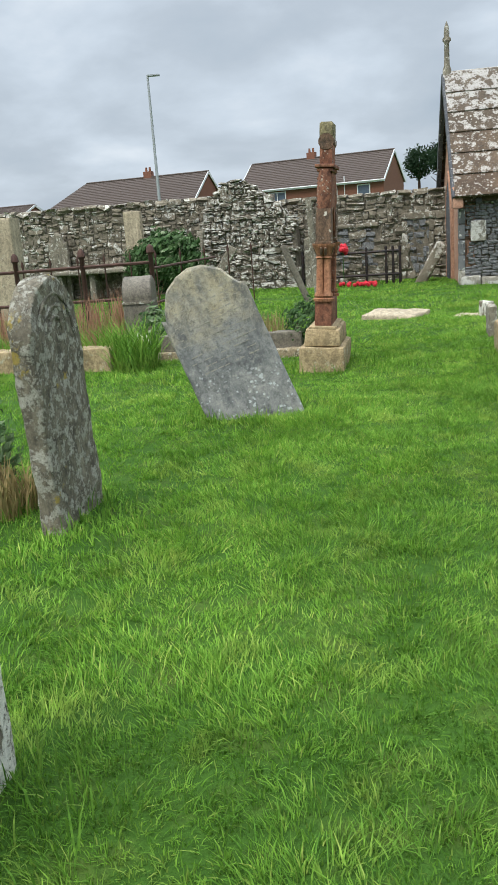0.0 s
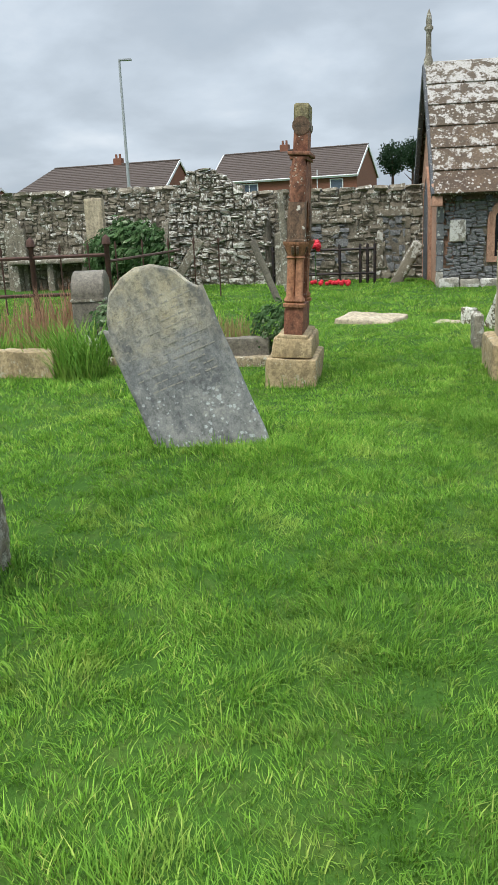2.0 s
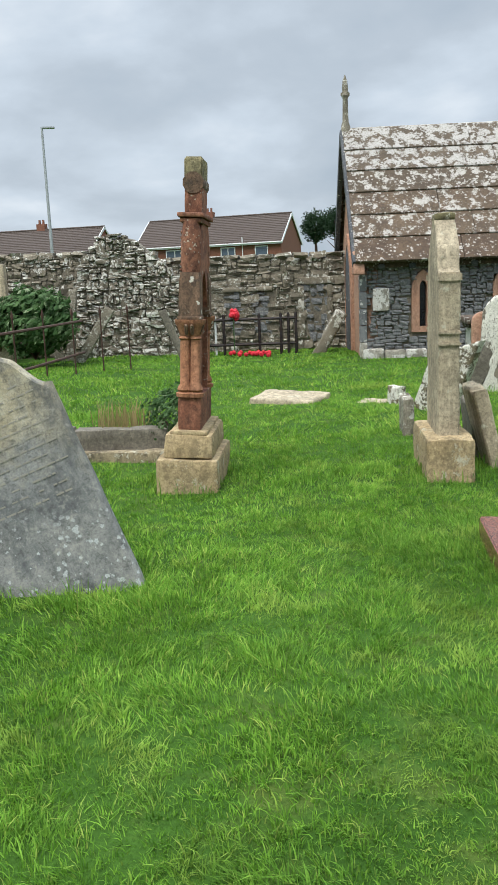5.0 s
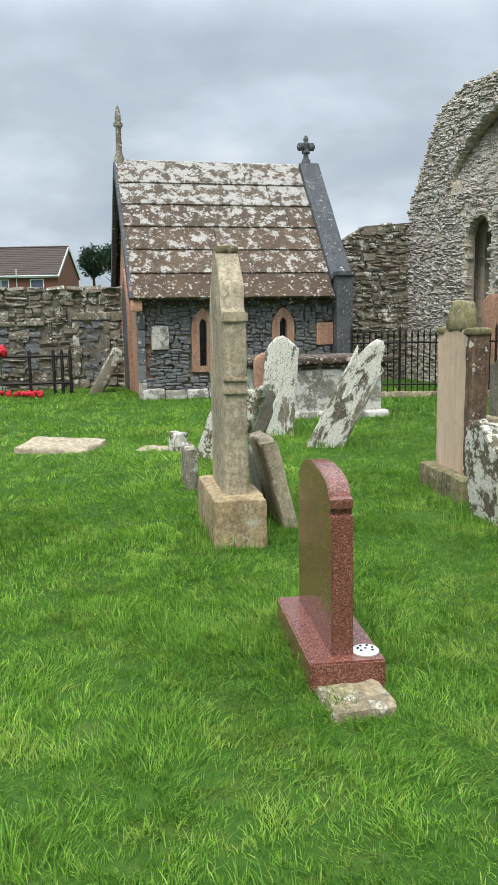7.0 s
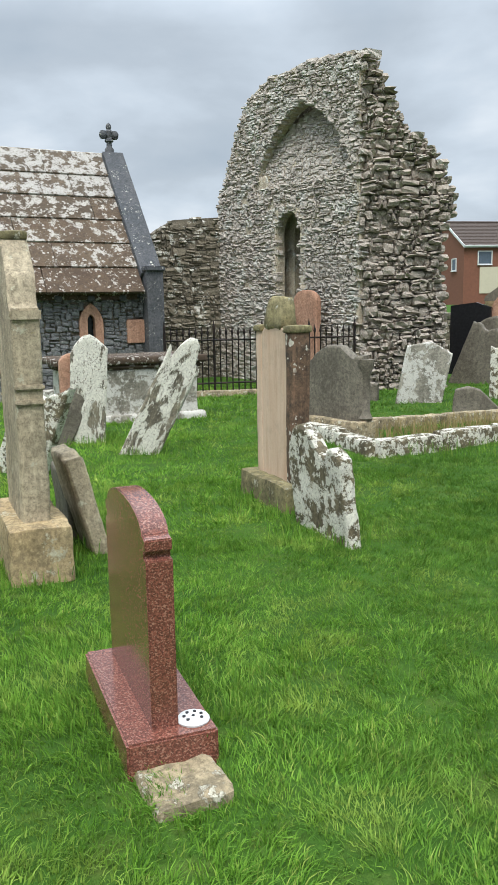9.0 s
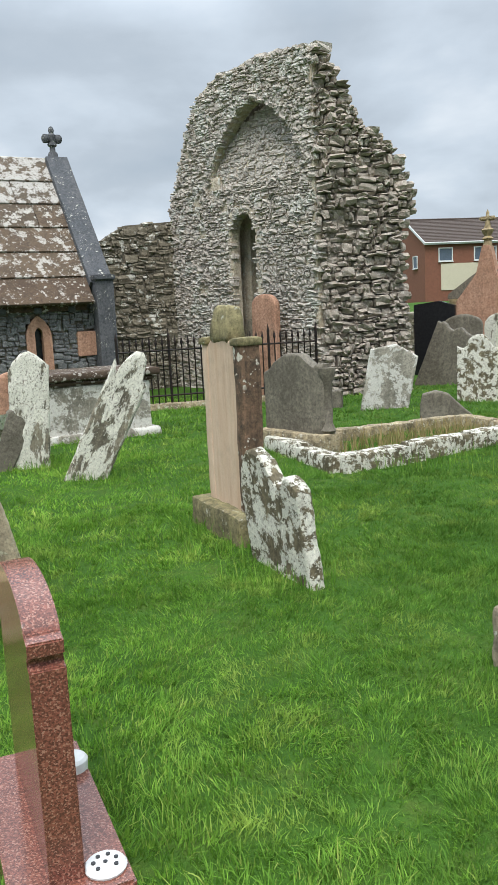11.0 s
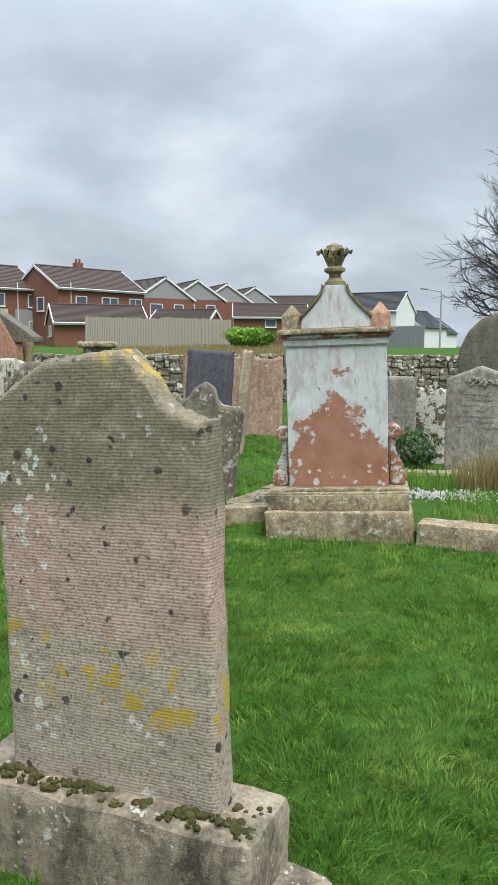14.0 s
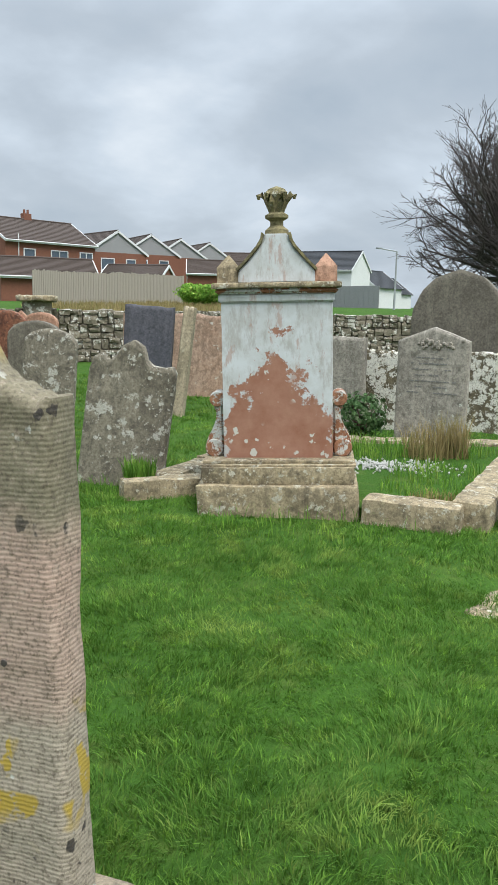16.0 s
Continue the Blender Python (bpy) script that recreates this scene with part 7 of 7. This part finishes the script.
for i in range(9000):
    t_, o_ = bk.random(), bk.uniform(-13.0, -0.5)
    p = F0.lerp(F1, t_ * 1.25 - 0.1)
    d_ = Vector((math.cos(radians(yaw_f + 90)), math.sin(radians(yaw_f + 90)), 0))
    q = p + d_ * o_
    z_, hh, a_ = ground_z(q.x, q.y), bk.uniform(0.15, 0.5), bk.uniform(0, 6.28)
    k_i = len(bank_vs)
    bank_vs += [(q.x - 0.04 * math.cos(a_), q.y - 0.04 * math.sin(a_), z_), (q.x + 0.04 * math.cos(a_), q.y + 0.04 * math.sin(a_), z_), (q.x + bk.uniform(-0.12, 0.12), q.y + bk.uniform(-0.12, 0.12), z_ + hh)]
    bank_fs.append((k_i, k_i + 1, k_i + 2))
me = bpy.data.meshes.new("bank_grass")
me.from_pydata(bank_vs, [], bank_fs)
me.materials.append(M_STRAW)
tagged(new("bank_grass", me), "long straw-coloured grass on the bank below the fence", "grass", kind="stuff")
house(85.5, 78.2, -75, 10.33, 6, 4.81, 7.23, 1.25, "white rendered house with a dark slate roof", M_WHITEWALL, M_TILE2, windows=((2.0, 2.81, 1.0, 1.3, 1), (-2.0, 2.81, 0.9, 0.9, 1)))
house(99.54, 81.63, -168.6, 9, 6.5, 3.02, 5.42, 1.25, "smaller white rendered house with a slate roof", M_WHITEWALL, M_TILE2, gable_wins=((1, 0, 1.82, 1.0, 1.2),))
house(108.67, 86.15, -168.6, 9, 6.5, 2.37, 4.77, 1.25, "smaller white rendered house with a slate roof", M_WHITEWALL, M_TILE2, gable_wins=((1, 0, 1.17, 1.0, 1.2),))
gf_ = thing("garden_fence", pose(78.14, 68.40, 1.25, 0, 0, -108.6), "grey panel fence before the white house", "fence")
for i in range(14):
    part("panel", block(1.0, 0.06, 2.53, (-7 + i * 1.02, 0, 0), 0.01), M_GREYCLAD, gf_)
lp = thing("street_lamp", pose(57.26, 46.34, 1.0), "slim steel street lamp with a long arm", "street lamp")
part("pole", tube([(0, 0, 0), (0, 0, 4.96)], [0.1, 0.06], 8), M_STEEL, lp)
part("arm", tube([(0, 0, 4.96), (-0.9, 0.9, 5.16)], 0.05, 6), M_STEEL, lp)
part("lantern", block(0.7, 0.25, 0.12, (-1.2, 0.9, 5.11), 0.03), M_STEEL, lp)


def bare_tree(x, y, z, fork, rx, rz, seed):
    """A wide leafless tree: limbs fanning from a low fork to a dome of fine twigs."""
    rng = random.Random(seed)
    th = thing("tree", pose(x, y, z), "wide leafless winter tree with fine dense twigs", "tree")
    limbs, vs, fs = [], [], []

    def rand_side(d):
        q = Vector((rng.gauss(0, 1), rng.gauss(0, 1), rng.gauss(0, 1)))
        return (q - q.dot(d) * d).normalized()

    def bough(p, d, ln, r0, r1, steps, lift):
        """Points and radii of one slightly wandering bough."""
        pts, rs = [p.copy()], [r0]
        for i in range(steps):
            d = (d + rand_side(d) * rng.gauss(0, 0.09) + Vector((0, 0, lift))).normalized()
            p = p + d * ln / steps
            pts.append(p.copy())
            rs.append(r0 + (r1 - r0) * (i + 1) / steps)
        return pts, rs

    def thin(pts, rs):
        for a, b, ra, rb in zip(pts, pts[1:], rs, rs[1:]):
            q = (b - a).orthogonal().normalized()
            w = (b - a).cross(q).normalized()
            k = len(vs)
            for c, rr in ((a, ra), (b, rb)):
                vs.extend([c + q * rr, c - q * 0.5 * rr + w * 0.87 * rr, c - q * 0.5 * rr - w * 0.87 * rr])
            fs.extend([(k, k + 1, k + 4, k + 3), (k + 1, k + 2, k + 5, k + 4), (k + 2, k, k + 3, k + 5)])

    def offshoots(pts, count, f0, ln, spread):
        for c in range(count):
            f = (f0 + (1 - f0) * (c + rng.random()) / count) * (len(pts) - 1)
            i = min(len(pts) - 2, int(f))
            d = (pts[i + 1] - pts[i]).normalized()
            a = rng.uniform(*spread)
            yield pts[i].lerp(pts[i + 1], f - i), (d * math.cos(a) + rand_side(d) * math.sin(a)).normalized(), ln * rng.uniform(0.6, 1.1)

    top = Vector((0, 0, fork))
    limbs.append(([Vector((0, 0, -0.3)), Vector((0.03, 0, fork * 0.5)), top + Vector((0, 0, 0.2))], [0.42, 0.36, 0.34]))
    for i in range(90):
        el = math.radians(3 + 85 * ((i + 0.5) / 90) ** 0.85)
        az = i * 2.39996 + rng.uniform(-0.2, 0.2)
        d = Vector((math.cos(el) * math.cos(az), math.cos(el) * math.sin(az), math.sin(el)))
        reach = 1 / math.sqrt((math.cos(el) / rx) ** 2 + (math.sin(el) / rz) ** 2) * rng.uniform(0.66, 0.78) * (1 + 0.28 * math.sin(2 * el))
        start = (d + Vector((0, 0, 0.06))).normalized()
        pts, rs = bough(top - Vector((0, 0, rng.uniform(0, 0.5))), start, reach, rng.uniform(0.09, 0.13), 0.03, 6, 0.0)
        limbs.append((pts, rs))
        for p, d1, l1 in offshoots(pts, 11, 0.18, reach * 0.27, (0.4, 0.95)):
            p1, r1 = bough(p, d1, l1, 0.032, 0.014, 3, 0.015)
            thin(p1, r1)
            for q, d2, l2 in offshoots(p1, 8, 0.2, l1 * 0.5, (0.35, 0.95)):
                p2, r2 = bough(q, d2, l2, 0.014, 0.008, 2, 0.03)
                thin(p2, r2)
                for w, d3, l3 in offshoots(p2, 3, 0.3, l2 * 0.65, (0.25, 0.7)):
                    thin(*bough(w, d3, l3, 0.009, 0.006, 1, 0.03))
    bm = bmesh.new()
    for pts, rs in limbs:
        add_bm(bm, tube(pts, rs, 7))
    part("trunk", bm, M_BARK, th)
    me = bpy.data.meshes.new("crown")
    me.from_pydata(vs, [], fs)
    me.materials.append(M_BARK)
    new("crown", me).parent = th


M_BARK = plain_mat("grey_brown_bark", (0.055, 0.045, 0.042), (0.08, 0.066, 0.06), rough=0.95, scale=14, bump=0.5)
bare_tree(37.42, 24.5, 0.6, 2.3, 6.2, 8.1, 5)

# ---- grass ----
NP = np.random.default_rng(7)


def smooth_noise(x, y, cell, seed):
    """Value noise on arrays."""
    g = np.random.default_rng(seed).random((256, 256))
    fx, fy = x / cell, y / cell
    ix, iy = np.floor(fx).astype(int), np.floor(fy).astype(int)
    tx, ty = fx - ix, fy - iy
    tx, ty = tx * tx * (3 - 2 * tx), ty * ty * (3 - 2 * ty)
    p = lambda i, j: g[i % 256, j % 256]
    return (p(ix, iy) * (1 - tx) + p(ix + 1, iy) * tx) * (1 - ty) + (p(ix, iy + 1) * (1 - tx) + p(ix + 1, iy + 1) * tx) * ty


# heights of the turf on a fine grid, read back by interpolation
HX0, HY0, HS, HNX, HNY = -16.0, -3.0, 0.2, 166, 146
HG = np.array([[ground_z(HX0 + i * HS, HY0 + j * HS) for i in range(HNX)] for j in range(HNY)])


def turf_height(x, y):
    fx, fy = np.clip((x - HX0) / HS, 0, HNX - 1.01), np.clip((y - HY0) / HS, 0, HNY - 1.01)
    ix, iy = fx.astype(int), fy.astype(int)
    tx, ty = fx - ix, fy - iy
    return (HG[iy, ix] * (1 - tx) + HG[iy, ix + 1] * tx) * (1 - ty) + (HG[iy + 1, ix] * (1 - tx) + HG[iy + 1, ix + 1] * tx) * ty


PATHLINE = ((-0.2, 2.2), (-0.9, 5.2), (-0.4, 7.0), (2.6, 7.8))


def plan_distance(x, y):
    d = np.full(x.shape, 1e9)
    for (ax, ay), (bx, by) in zip(PATHLINE, PATHLINE[1:]):
        t = np.clip(((x - ax) * (bx - ax) + (y - ay) * (by - ay)) / ((bx - ax) ** 2 + (by - ay) ** 2), 0, 1)
        d = np.minimum(d, np.hypot(x - ax - t * (bx - ax), y - ay - t * (by - ay)))
    return d


def grass(name, density, blades, lo, hi, width, h0, h1, spread, label, plain=False):
    """Splayed tufts of blades over the band of plan between lo and hi metres of the mown strip."""
    count = int(25 * 18.4 * density)
    x, y = NP.uniform(-13, 12, count), NP.uniform(0.6, 19, count)
    d = plan_distance(x, y)
    keep = (d >= lo) & (d < hi)
    x, y = x[keep], y[keep]
    lush = smooth_noise(x, y, 0.16, 2) * 0.35 + smooth_noise(x, y, 0.4, 3) * 0.35 + smooth_noise(x, y, 1.1, 5) * 0.3
    tall = (h0 + (h1 - h0) * lush ** 2.0 * 1.8) * NP.uniform(0.75, 1.25, len(x))
    sway = smooth_noise(x, y, 0.5, 9) * 12.56
    x, y, tall, sway = (np.repeat(q, blades) for q in (x, y, tall, sway))
    n = len(x)
    ang, rad = NP.uniform(0, 6.283, n), spread * np.abs(NP.normal(0, 1, n))
    x, y = x + rad * np.cos(ang), y + rad * np.sin(ang)
    h = tall * NP.uniform(0.55, 1.1, n)
    lean = h * NP.uniform(0.15, 1.5, n)
    flow = ang + NP.normal(0, 0.6, n)
    ox, oy = (np.cos(flow) + 0.6 * np.cos(sway)) * lean * 0.8, (np.sin(flow) + 0.6 * np.sin(sway)) * lean * 0.8
    face = NP.uniform(0, 6.283, n)
    w = width * NP.uniform(0.7, 1.4, n)
    px, py = np.cos(face) * w / 2, np.sin(face) * w / 2
    z = turf_height(x, y) - 0.01
    root = [np.stack([x - px, y - py, z], 1), np.stack([x + px, y + py, z], 1)]
    mid = [np.stack([x + ox * 0.35 + k * px, y + oy * 0.35 + k * py, z + h * 0.62], 1) for k in (0.75, -0.75)]
    rows = root + ([] if plain else mid) + [np.stack([x + ox, y + oy, z + h], 1)]
    order, cuts = ([0, 1, 2], [0]) if plain else ([0, 1, 2, 3, 3, 2, 4], [0, 4])
    v = np.stack(rows, 1).astype(np.float32)
    loops = ((np.arange(n) * len(rows))[:, None] + np.array([order])).ravel()
    starts = ((np.arange(n) * len(order))[:, None] + np.array([cuts])).ravel()
    me = bpy.data.meshes.new(name)
    me.vertices.add(n * len(rows))
    me.vertices.foreach_set("co", v.ravel())
    me.loops.add(n * len(order))
    me.loops.foreach_set("vertex_index", loops.astype(np.int32))
    me.polygons.add(n * len(cuts))
    me.polygons.foreach_set("loop_start", starts.astype(np.int32))
    me.update(calc_edges=True)
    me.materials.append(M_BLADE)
    return tagged(new(name, me), label, "grass", kind="stuff")


grass("grass", 610, 17, 0.0, 1.7, 0.0043, 0.028, 0.062, 0.038, "dense mown green grass with longer tufts")
grass("grass", 360, 14, 1.7, 3.4, 0.0058, 0.026, 0.066, 0.036, "dense mown green grass with longer tufts")
grass("grass", 180, 12, 3.4, 6.5, 0.011, 0.026, 0.075, 0.05, "mown green grass between graves", True)
grass("grass", 62, 9, 6.5, 14.0, 0.02, 0.03, 0.08, 0.08, "mown green grass towards the chapel and walls", True)
# longer fringes left by the mower round the stones
for i, (x, y, r) in enumerate(((-2.75, 3.0, 0.42), (-2.9, 5.3, 0.5), (-3.15, 7.4, 0.5), (-1.5, 8.2, 0.5), (-0.8, 6.45, 0.45), (0.05, 9.4, 0.45), (0.28, 8.6, 0.4), (1.15, 6.85, 0.52), (-1.43, 1.06, 0.4), (4.75, 9.0, 0.8), (2.4, 11.7, 0.9), (-1.5, 12.7, 0.4), (-0.8, 11.9, 0.4), (4.1, 10.5, 0.45))):
    rng = random.Random(i)
    n = int(500 * r)
    vs, fs = tuft_mesh(n, r, 0.125, 200 + i, 0.8, 0.0032)
    me = bpy.data.meshes.new("long_grass")
    me.from_pydata(vs, [], fs)
    me.materials.append(M_BLADE)
    ob = new("long_grass", me)
    ob.location = (x, y, ground_z(x, y))
    tagged(ob, "longer grass left round the foot of a stone", "grass", kind="stuff")
